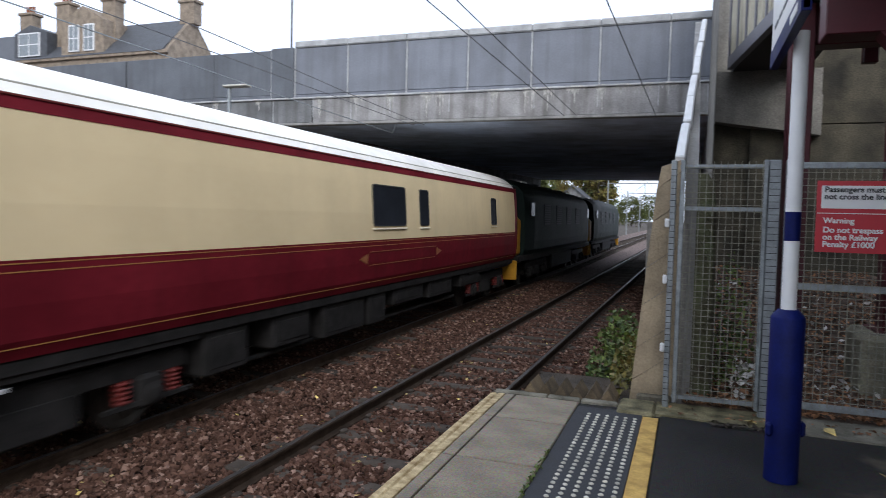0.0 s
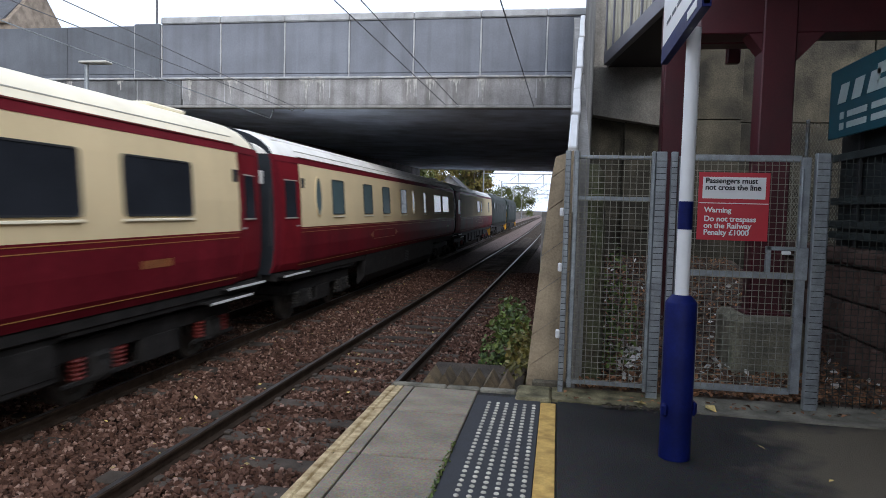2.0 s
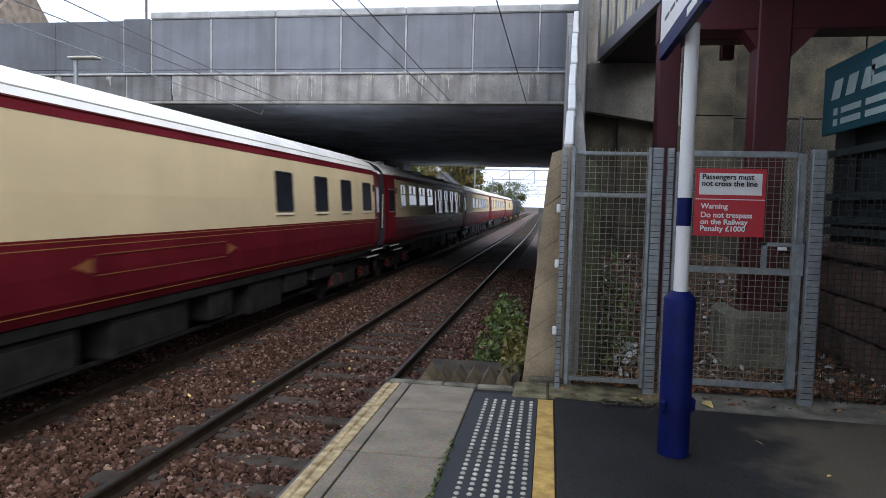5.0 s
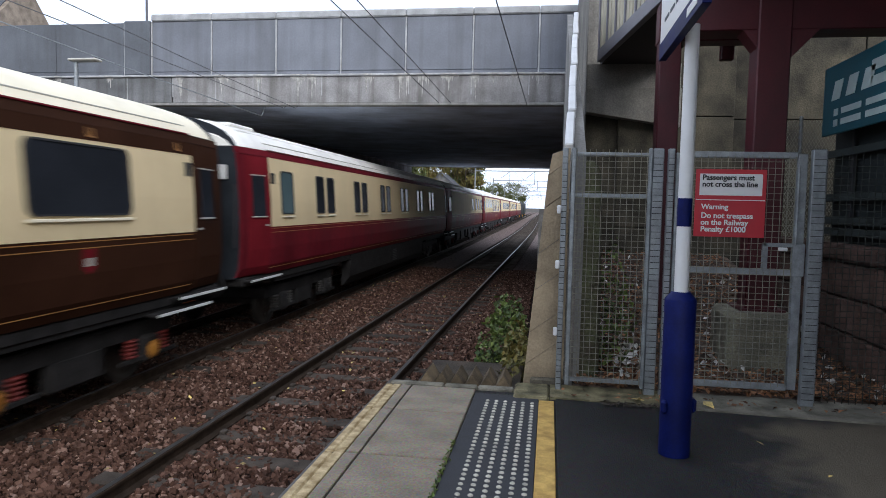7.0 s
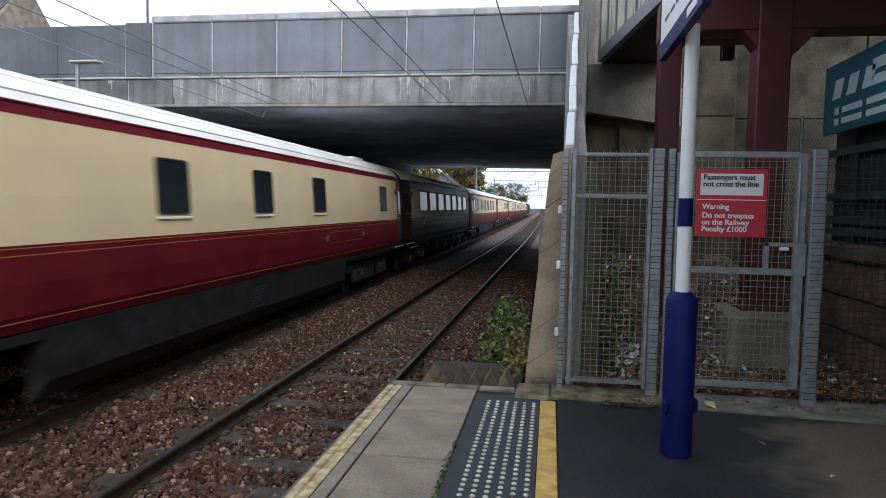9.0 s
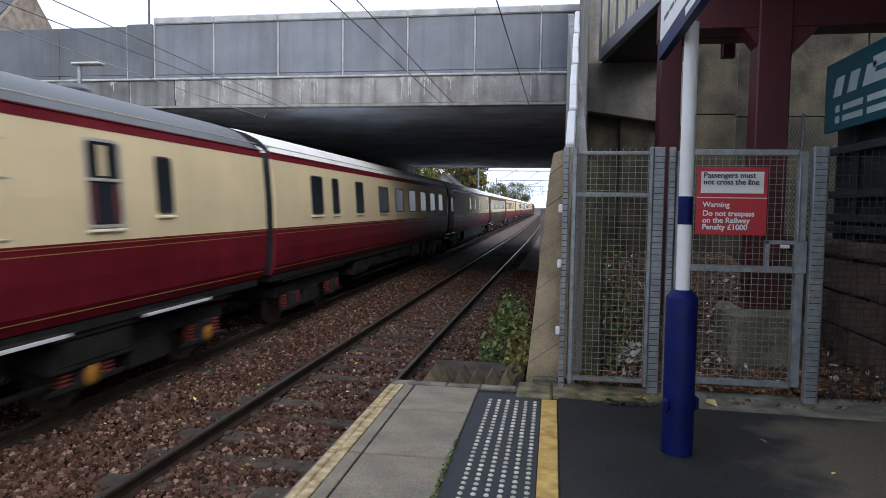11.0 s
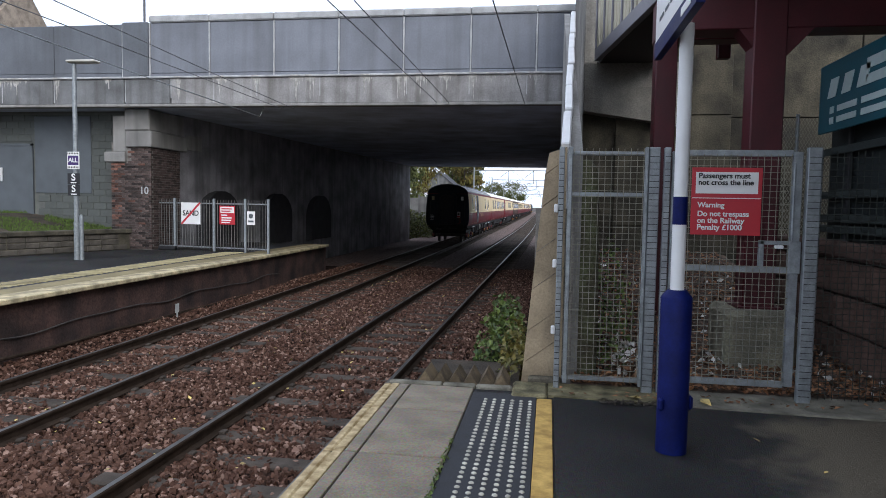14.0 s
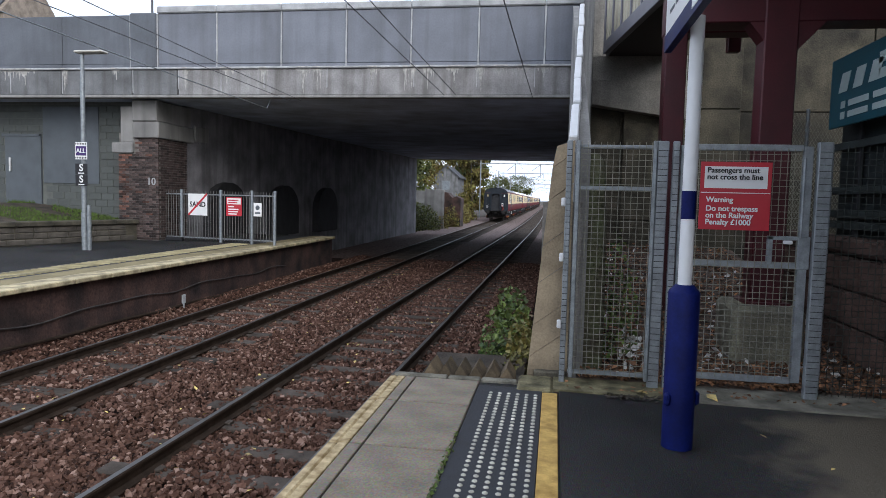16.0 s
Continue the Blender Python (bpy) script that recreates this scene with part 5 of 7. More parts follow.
# sooty brick in a lighter copy, for the light on the pier's side
M["brick_isl"] = mat("sooty_brick_lit_side", (0.07, 0.05, 0.045), 0.9, var=0.4, scale=7, fine=60, island=0.5, bump=0.3)
M["ivy"] = mat("ivy_leaf", (0.055, 0.11, 0.025), 0.55, var=0.35, scale=3, island=0.6, bump=0, tint=(0.13, 0.17, 0.04))
M["ivy_yellow"] = mat("yellowing_leaf", (0.24, 0.17, 0.03), 0.6, var=0.4, scale=5, island=0.5, bump=0, tint=(0.10, 0.11, 0.03))
M["leaf_pale"] = mat("pale_fallen_leaf", (0.42, 0.33, 0.17), 0.75, var=0.4, scale=6, island=0.5, bump=0, tint=(0.5, 0.38, 0.12))
M["moss"] = mat("moss", (0.085, 0.088, 0.028), 0.95, var=0.3, island=0.4, bump=0)


# ---- near side: fence, gate, walls, stair structure ----
def mesh_panel(g, x0, x1, z0, z1, y, step=0.05, r=0.0022):
    """Welded wires between the given edges."""
    x = x0 + step
    while x < x1 - 0.01:
        g.box(x - r, x + r, y - r, y + r, z0, z1)
        x += step
    z = z0 + step
    while z < z1 - 0.01:
        g.box(x0, x1, y - 2.6 * r, y - 0.6 * r, z - r, z + r)
        z += step * 0.98


def slotted_post(parent, x, y, h, w=0.085, d=0.06, name="post"):
    g = G()
    g.box(x - w / 2, x + w / 2, y - d / 2, y + d / 2, 0.0, h, 0.006)
    p = part(name, g, "galv", parent)
    g = G()
    z = 0.06
    while z < h - 0.05:
        g.box(x - w * 0.42, x + w * 0.42, y - d / 2 - 0.003, y - d / 2 + 0.003, z, z + 0.005)
        z += 0.049
    part("clip_strip", g, "dark_steel", p, "row of thin mesh fixing bars", kind="stuff")
    return p


def security_fence():
    f = thing("security_fence", "galvanised steel fence of welded wire mesh at the platform end", "fence")
    y = 5.93
    for x, w in ((0.475, 0.045), (1.203, 0.088)):
        slotted_post(f, x, y, 2.0, w)
    g = G()
    g.box(0.526, 0.56, y - 0.045, y - 0.01, 0.06, 2.0, 0.004)
    part("stile", g, "galv", f)
    g = G()
    g.box(1.128, 1.156, y - 0.045, y - 0.01, 0.06, 2.0, 0.004)
    part("stile", g, "galv", f)
    for z in (0.10, 1.62, 1.95):
        g = G()
        g.box(0.52, 1.14, y - 0.014, y + 0.014, z - 0.016, z + 0.016, 0.004)
        part("rail", g, "galv", f)
    for z in (0.5, 1.05, 1.5):
        g = G()
        g.box(0.42, 0.455, y - 0.07, y - 0.03, z - 0.035, z + 0.035, 0.008)
        part("bracket", g, "white", f, "pale fixing bracket")
    g = G()
    mesh_panel(g, 0.52, 1.14, 0.08, 1.99, y - 0.02)
    part("wire_mesh", g, "wire", f, "welded wire mesh", kind="stuff")
    # return panel to the boundary wall
    slotted_post(f, 2.385, y - 0.04, 2.0, 0.1)
    slotted_post(f, 2.466, y + 0.06, 2.0, 0.035, 0.035, "slim_post")
    g = G()
    mesh_panel(g, 2.48, 3.28, 0.02, 1.98, y + 0.04)
    part("wire_mesh", g, "shaded_wire", f, "welded wire mesh, coloured dark for the shade of the yard", kind="stuff")


def gate():
    t = thing("gate", "closed galvanised steel mesh gate with a lock box", "gate")
    y = 5.93
    slotted_post(t, 1.305, y, 2.0, 0.05, name="hinge_post")
    for nm, b in (("stile", (1.34, 1.38, 0.12, 1.97)), ("stile", (2.245, 2.315, 0.12, 1.97))):
        g = G()
        g.box(b[0], b[1], y - 0.02, y + 0.02, b[2], b[3], 0.005)
        part(nm, g, "galv", t)
    for z in (0.135, 1.047, 1.957):
        g = G()
        g.box(1.38, 2.245, y - 0.018, y + 0.018, z - 0.025, z + 0.025, 0.005)
        part("gate_rail", g, "galv", t)
    g = G()
    g.box(2.02, 2.055, y - 0.03, y + 0.02, 1.05, 1.275, 0.004)
    g.box(2.02, 2.265, y - 0.03, y + 0.02, 1.245, 1.275, 0.004)
    g.box(2.235, 2.325, y - 0.035, y + 0.02, 1.02, 1.275, 0.006)
    lb = part("lock_guard", g, "galv", t, "square steel lock guard")
    g = G()
    g.box(2.13, 2.195, y - 0.045, y - 0.01, 1.215, 1.243, 0.006)
    part("lock", g, "white", lb)
    g = G()
    mesh_panel(g, 1.38, 2.245, 0.14, 1.95, y - 0.022)
    part("wire_mesh", g, "wire", t, "welded wire mesh", kind="stuff")
    g = G()
    g.tube((2.252, y - 0.03, 1.27), (2.252, y - 0.03, 1.88), 0.012, seg=8)
    part("drop_bolt", g, "galv", t, "pale upright bolt")


def warning_sign():
    s = thing("warning_sign", "red and white railway trespass warning sign fixed on the gate", "sign", pose(1.748, 5.872, 1.577, 0, 0, 0))
    g = G()
    g.box(-0.262, 0.262, -0.004, 0.004, -0.264, 0.264, 0.002)
    part("board", g, "red_sign", s)
    g = G()
    g.box(-0.232, 0.232, -0.007, -0.003, 0.06, 0.228, 0.001)
    part("white_field", g, "white_sign", s)
    g = G()
    g.box(-0.256, 0.256, -0.007, -0.003, 0.022, 0.028)
    part("divider", g, "white_sign", s)
    lettering("Passengers must\nnot cross the line", 0.058, "black", pose(-0.214, -0.009, 0.172, 90, 0, 0), s, "LEFT", spacing=0.9)
    lettering("Warning", 0.057, "white_sign", pose(-0.214, -0.009, -0.03, 90, 0, 0), s, "LEFT")
    lettering("Do not trespass\non the Railway\nPenalty £1000", 0.059, "white_sign", pose(-0.214, -0.009, -0.152, 90, 0, 0), s, "LEFT", spacing=0.9)


def sign_post():
    s = thing("sign_post", "white steel post with navy sleeve and station name board", "sign post", pose(1.172, 4.60, 0))
    g = G()
    g.lathe([(0.094, 0.0), (0.094, 0.965), (0.09, 0.975), (0.055, 1.015), (0.041, 1.015)], seg=28)
    sl = part("sleeve", g, "navy", s, "navy painted protective sleeve", smooth=True)
    g = G()
    g.box(0.085, 0.118, -0.03, 0.03, 0.27, 0.36, 0.014)
    g.box(-0.1, -0.06, -0.085, -0.03, 0.27, 0.35, 0.014)
    part("clamp", g, "navy", sl, smooth=True)
    g = G()
    g.tube((0, 0, 0.98), (0, 0, 2.62), 0.042, seg=20)
    part("pole", g, "white", s, "white painted pole", smooth=True)
    g = G()
    g.lathe([(0.0435, 1.415), (0.0435, 1.585)], seg=20)
    part("band", g, "navy", s, "navy painted band", smooth=True)
    g = G()
    g.box(-0.105, -0.065, -0.78, 0.55, 2.53, 3.17, 0.006)
    b = part("name_board", g, "white_sign", s, "white station name board with dark blue lower band")
    g = G()
    g.box(-0.109, -0.063, -0.78, 0.551, 2.522, 2.63, 0.002)
    part("blue_band", g, "navy", b)
    for i, (y, z, w, h) in enumerate(((0.30, 2.75, 0.16, 0.022), (0.10, 2.75, 0.14, 0.022), (-0.12, 2.75, 0.2, 0.022), (-0.42, 2.75, 0.26, 0.022))):
        g = G()
        g.box(-0.108, -0.064, y - w / 2, y + w / 2, z - h / 2, z + h / 2)
        part("lettering_bar", g, "door_grey", b)
    g = G()
    g.box(-0.112, -0.064, -0.66, -0.4, 2.555, 2.60)
    part("lettering_bar", g, "white_sign", b)


def stone_cheek():
    """The tan raking cheek beside the fence, in courses with slanting joints."""
    c = thing("stone_cheek", "tan sandstone cheek wall with slanting joints beside the fence", "stone wall", kind="structure")
    left = lambda z: 0.165 + 0.095 * z
    right = 0.52
    z = -0.35
    k = 0
    while z < 1.95:
        h = (0.30, 0.36, 0.26, 0.34)[k % 4]
        z0, z1 = z + 0.003, z + h - 0.003
        sl = 0.75
        pts = []
        for zz, flip in ((z0, 0), (z1, 1)):
            xl = left(zz)
            row_pts = [(xl, zz - sl * (0.4 - xl)), (right, zz + sl * (right - 0.4))]
            pts += row_pts[::-1] if flip else row_pts
        top = 2.02
        pts = [(x, min(top - 0.35 * (0.52 - x), q)) for x, q in pts]
        g = G()
        dy = (0.0, 0.008, 0.003)[k % 3]
        g.prism(pts, "y", 6.12 + dy, 7.4)
        part("stone", g, "sandstone", c)
        z += h
        k += 1
    g = G()
    g.box(0.27, 0.60, 6.145, 12.9, -1.2, 1.5)
    part("core", g, "mortar", c)
    g = G()
    g.box(0.24, 0.52, 6.07, 6.2, -0.02, 0.05, 0.015)
    part("foot_stone", g, "kerb", c)


def stair_wall():
    w = thing("stair_wall", "concrete stair wall with sloping coping pieces whitened as sky reflection", "wall", kind="structure")
    a, b = Vector((0.505, 6.25, 2.02)), Vector((0.70, 12.3, 4.83))
    g = G()
    g.prism([(6.3, -1.2), (12.9, -1.2), (12.9, 5.0), (12.3, 4.78), (6.3, 1.99)], "x", 0.56, 0.66)
    part("wall_body", g, "concrete", w)
    # coping pieces take plain white in place of the sky's reflection on them
    n = 7
    for i in range(n):
        p0, p1 = a.lerp(b, i / n), a.lerp(b, (i + 0.97) / n)
        p0 = p0 + Vector((0.012 * (i % 2), 0, 0.02 * (i % 2)))
        d = p1 - p0
        m = Matrix.Translation(p0) @ d.to_track_quat("Y", "Z").to_matrix().to_4x4()
        g = G()
        g.box(-0.035, 0.045, 0, d.length, -0.05, 0.05, 0.012, m)
        part("coping_piece", g, "white", w, "coping piece coloured white as if reflecting the sky")
    g = G()
    g.box(0.93, 1.5, 12.9, 18.79, -1.2, 7.4, 0.02)
    part("pier", g, "grimy", w, "tall stained concrete pier")
    g = G()
    g.prism([(0.93, 3.61), (2.5, 3.60), (2.5, 4.02), (0.93, 4.02)], "y", 12.45, 12.9)
    part("beam", g, "grimy", w)
    g = G()
    g.prism([(0.93, 3.19), (2.5, 2.94), (2.5, 3.585), (0.93, 3.59)], "y", 12.35, 12.9)
    part("beam", g, "grimy", w, "spalled concrete beam")
    g = G()
    g.box(0.94, 1.9, 12.7, 12.9, -0.1, 3.2)
    part("back_panel", g, "drab", w)


def back_wall():
    b = thing("wall_back", "mottled brown-grey concrete retaining wall behind the footbridge", "wall", kind="structure")
    g = G()
    g.box(1.5, 12.0, 13.045, 13.6, -0.2, 7.0)
    part("core", g, "groove", b)
    # large cast panels; the ones beside the pier stand proud of the rest
    for x0, x1, y0 in ((1.5, 3.43, 12.6), (3.44, 5.6, 12.98), (5.62, 8.1, 12.98), (8.12, 10.6, 12.98)):
        for z0, z1 in ((-0.1, 1.2), (1.21, 3.14), (3.15, 5.0), (5.01, 7.0)):
            g = G()
            g.box(x0 + 0.003, x1 - 0.003, y0, 13.04, z0 + 0.003, z1 - 0.003, 0.008)
            part("cast_panel", g, "drab", b)


def footbridge():
    f = thing("footbridge", "dark red steel footbridge with cream slatted sides over the platform end", "footbridge", kind="structure")
    # deck nearer than y 7 is unseen, added to shade the platform end
    g = G()
    g.prism([(1.15, 12.6), (1.76, 8.2), (1.80, -3), (9, -3), (9, 9.3), (2.3, 9.3), (2.3, 12.6)], "z", 4.02, 4.3)
    part("deck", g, "underside", f, "dark footbridge deck, carried on out of view for shade")
    # columns of rolled section on the yard floor
    for x, y, w, z0 in ((2.422, 7.42, 0.30, 0.545), (1.735, 9.05, 0.25, -0.05)):
        g = G()
        g.box(x - w / 2, x + w / 2, y - 0.19, y + 0.10, z0, 4.02, 0.012)
        c = part("column", g, "red_steel", f, "dark red steel column")
        g = G()
        g.box(x - w / 2 - 0.06, x + w / 2 + 0.06, y - 0.25, y + 0.25, z0, z0 + 0.03, 0.004)
        part("base_plate", g, "red_steel", c)
    g = G()
    g.box(1.7, 8.9, 7.25, 7.60, 3.25, 4.015, 0.01)
    part("cross_beam", g, "red_steel", f)
    g = G()
    g.box(1.6, 2.7, 8.9, 9.2, 3.55, 4.02, 0.01)
    part("cross_beam", g, "red_steel", f)
    for s in (-1, 1):
        g = G()
        low, wide = (2.98, 0.40) if s > 0 else (3.08, 0.28)
        g.prism([(2.422 + s * 0.15, low), (2.422 + s * 0.15, 3.25), (2.422 + s * wide, 3.25)], "y", 7.26, 7.50)
        part("haunch", g, "red_steel", f)
    g = G()
    g.box(2.46, 2.62, 9.5, 9.62, 3.45, 3.70, 0.01)
    part("bracket", g, "red_steel", f)
    # slatted side
    a, b = Vector((1.13, 12.3, 0)), Vector((1.75, 8.2, 0))
    d = (b - a)
    ln = d.length
    m = Matrix.Translation((a.x, a.y, 4.02)) @ d.to_track_quat("X", "Z").to_matrix().to_4x4()

    def bar(name, x0, x1, z0, z1, t, material, lab=""):
        gg = G()
        gg.box(x0, x1, -t, t, z0, z1, 0.006, m)
        return part(name, gg, material, f, lab)
    bar("bottom_rail", 0, ln, 0.0, 0.20, 0.05, "blue_rail", "grey-blue bottom rail")
    bar("top_rail", 0, ln, 2.0, 2.12, 0.05, "blue_rail")
    n = 22
    for i in range(n):
        x = ln * i / n
        bar("slat", x + 0.03, x + ln / n - 0.02, 0.2, 2.0, 0.02, "cream_slat")
        if i % 3 == 0:
            bar("upright", x - 0.025, x + 0.025, 0.2, 2.0, 0.045, "blue_rail")
    # runs back with the added, unseen length of deck
    gg = G()
    gg.box(1.78, 1.83, -3, 8.2, 4.02, 6.1, 0.01)
    part("side_panel", gg, "cream_slat", f)
    gg = G()
    gg.box(1.775, 1.84, 7.9, 8.15, 3.75, 6.1, 0.01)
    part("corner_post", gg, "blue_rail", f)


def boundary():
    w = thing("boundary_wall", "low wall of weathered reddish stone blocks along the platform back", "wall", kind="structure")
    g = G()
    g.box(3.34, 3.52, -12, 9.6, -0.2, 1.06)
    part("core", g, "mortar", w)
    rng = random.Random(3)
    variants = []
    for k in range(5):
        g = G()
        L = (0.42, 0.5, 0.58, 0.46, 0.54)[k]
        g.box(-0.03, 0.1, 0.006, L - 0.006, 0.006, 0.335, 0.02)
        variants.append((L, g.mesh("stone_block", M["red_stone"])))
    for r in range(3):
        y = 2.0 + 0.2 * r
        while y < 9.4:
            L, me = variants[rng.randrange(5)]
            ob = new("stone_block", me)
            ob.parent = w
            ob.matrix_basis = pose(3.285 + rng.uniform(-0.008, 0.008), y, 0.345 * r)
            y += L
    y = 2.0
    g = G()
    g.box(-0.09, 0.22, 0.004, 0.79, 0.0, 0.16, 0.03)
    me = g.mesh("cope_stone", M["red_stone"])
    while y < 9.4:
        ob = new("cope_stone", me)
        ob.parent = w
        ob.matrix_basis = pose(3.30, y, 1.05)
        y += 0.8
    f = thing("yard_fence", "dark green slatted fence standing on the low stone wall", "fence")
    for i in range(10):
        g = G()
        g.box(3.40, 3.44, -3.0 + 1.2 * i, -2.94 + 1.2 * i, 1.2, 2.42, 0.006)
        part("post", g, "dark_steel", f)
    for z in (1.33, 1.44, 1.69, 2.16):
        g = G()
        g.box(3.37, 3.40, -3, 8.4, z - 0.04, z + 0.04, 0.006)
        part("rail", g, "yard_rail", f)
    g = G()
    g.box(3.455, 3.475, -3, 8.4, 1.2, 2.4)
    part("backing_sheet", g, "yard_sheet", f, "dark green backing sheet")
    s = thing("yard_sign", "teal sign board with pale lettering above the yard fence", "sign")
    g = G()
    g.box(3.24, 3.27, 4.6, 8.22, 2.34, 3.06, 0.006)
    part("board", g, "teal", s)

    def mark(pts):
        gg = G()
        gg.prism(pts, "x", 3.234, 3.242)
        part("lettering_bar", gg, "teal_text", s)

    def bars(y0, y1, z0, z1):
        mark([(y0, z0), (y1, z0), (y1, z1), (y0, z1)])
    # emblem of three slanting blocks, then bars for the words
    for k in range(3):
        y = 8.0 - 0.34 * k
        mark([(y, 2.69), (y - 0.2, 2.69), (y - 0.28, 2.88), (y - 0.08, 2.88)])
    for y0, y1 in ((6.75, 7.12), (5.9, 6.65)):
        bars(y0, y1, 2.83, 2.93)
        bars(y0, y1, 2.69, 2.78)
    for zz in (2.56, 2.45):
        bars(7.82, 7.92, zz - 0.035, zz + 0.035)
        bars(7.3, 7.74, zz - 0.03, zz + 0.03)
        bars(6.6, 7.2, zz - 0.03, zz + 0.03)
    # chain-link panel beyond the fence
    c = thing("chain_link_fence", "rusty chain-link panel on thin posts beyond the yard fence", "fence")
    g = G()
    for k in range(-26, 60):
        for sgn in (-1, 1):
            # slanting wires, cut off at the outer posts
            xa = 2.9 + 0.04 * k
            ends = [(x, 1.2 + (x - xa) / (sgn * 0.5)) for x in (2.9, 4.1)] + [(xa, 1.2), (xa + sgn * 0.75, 2.7)]
            ends = sorted((x, z) for x, z in ends if 2.899 <= x <= 4.101 and 1.199 <= z <= 2.701)
            if len(ends) > 1 and ends[-1][0] - ends[0][0] > 0.03:
                g.tube((ends[0][0], 9.6, ends[0][1]), (ends[-1][0], 9.6, ends[-1][1]), 0.003, seg=4, caps=False)
    part("mesh", g, "wire", c, kind="stuff")
    for x in (2.9, 3.5, 4.1):
        g = G()
        g.tube((x, 9.62, -0.1), (x, 9.62, 2.75), 0.025, seg=8)
        part("post", g, "galv", c)


def yard_z(y):
    """Height of the littered soil behind the fence."""
    return 0.8 * max(0.0, ((y - 6.02) / 7 - 0.2) / 0.8)


def yard_floor():
    g = G()
    rng = random.Random(9)
    n = 26
    v = [(0.6 + 2.8 * i / n, 6.02 + 7 * j / n, 0.0 + 0.035 * noise.noise((i * 0.5, j * 0.5, 1)) + yard_z(6.02 + 7 * j / n)) for j in range(n + 1) for i in range(n + 1)]
    f = [(j * (n + 1) + i, j * (n + 1) + i + 1, (j + 1) * (n + 1) + i + 1, (j + 1) * (n + 1) + i) for j in range(n) for i in range(n)]
    g.add(v, f)
    part("yard_floor", g, "yard_soil", label="littered soil behind the fence", kind="structure")
    p = thing("plinth", "square mossy concrete plinth under the steel column", "plinth")
    g = G()
    g.box(2.08, 2.72, 6.98, 7.78, -0.05, 0.555, 0.05)
    part("block", g, "plinth_concrete", p)
    g = G()
    g.lathe([(0.15, -0.05), (0.15, 0.6), (0.13, 1.5), (0.11, 1.85), (0.05, 1.93)], (0.69, 6.45, 0), seg=10)
    part("old_post", g, "mossy", label="old mossy stone gatepost behind the fence", smooth=True)
    tagged(bpy.data.objects["old_post"], category="post")


def leaf_mesh(name, n, place, size, material, label, seed, up=0.5, category="leaves"):
    """n loose leaves: bent quads set down by place(rng)."""
    rng = random.Random(seed)
    g = G()
    for _ in range(n):
        p = Vector(place(rng))
        s = size * rng.uniform(0.5, 1.2)
        e = Euler((rng.gauss(0, up), rng.gauss(0, up), rng.uniform(0, 6.28)))
        pts = [Vector((-0.5, 0, 0)), Vector((-0.1, -0.32, 0.1)), Vector((0.5, 0, 0.05)), Vector((-0.1, 0.32, 0.1))]
        g.add([p + e.to_matrix() @ (q * s) for q in pts], [(0, 1, 2, 3)])
    return tagged(part(name, g, material), label, category, kind="stuff")


def unseen_yard_wall():
    """A plain wall added out of view to block sky light from the east."""
    w = thing("light_block_east", "plain dark wall added out of view to shade the yard", "wall", kind="structure")
    g = G()
    g.box(12.0, 12.4, -14, 13.6, -0.3, 7.2)
    part("body", g, "drab", w)


security_fence()
gate()
unseen_yard_wall()
warning_sign()
sign_post()
stone_cheek()
stair_wall()
back_wall()
footbridge()
boundary()
yard_floor()


def trespass_guard():
    t = thing("trespass_guard", "row of pointed timber anti-trespass guards at the platform end", "trespass guard")
    g = G()
    for x0, x1 in ((-0.93, -0.47), (-0.463, -0.19), (-0.183, 0.115)):
        g = G()
        g.box(x0, x1, 5.805, 5.885, -0.3, 0.016, 0.012)
        part("edge_beam", g, "pale_kerb", t, "pale concrete edge beam")
    g = G()
    g.box(-0.85, 0.16, 5.885, 6.235, -0.5, -0.142, 0.01)
    part("base_board", g, "plank", t)
    for i in range(6):
        x = -0.63 + 0.13 * i
        g = G()
        g.prism([(x - 0.064, -0.145), (x + 0.064, -0.145), (x + 0.062, 0.0), (x, 0.10), (x - 0.062, 0.0)], "y", 5.89, 6.22)
        part("ridge", g, "plank", t)
    g = G()
    g.prism([(6.24, -0.125), (7.3, -0.125), (7.3, -0.45), (6.24, -0.45)], "x", -0.8, 0.14)
    g.prism([(7.301, -0.125), (9.6, -0.95), (9.6, -1.2), (7.3, -1.2)], "x", -0.75, 0.14)
    part("end_ramp", g, "soil", t)


trespass_guard()


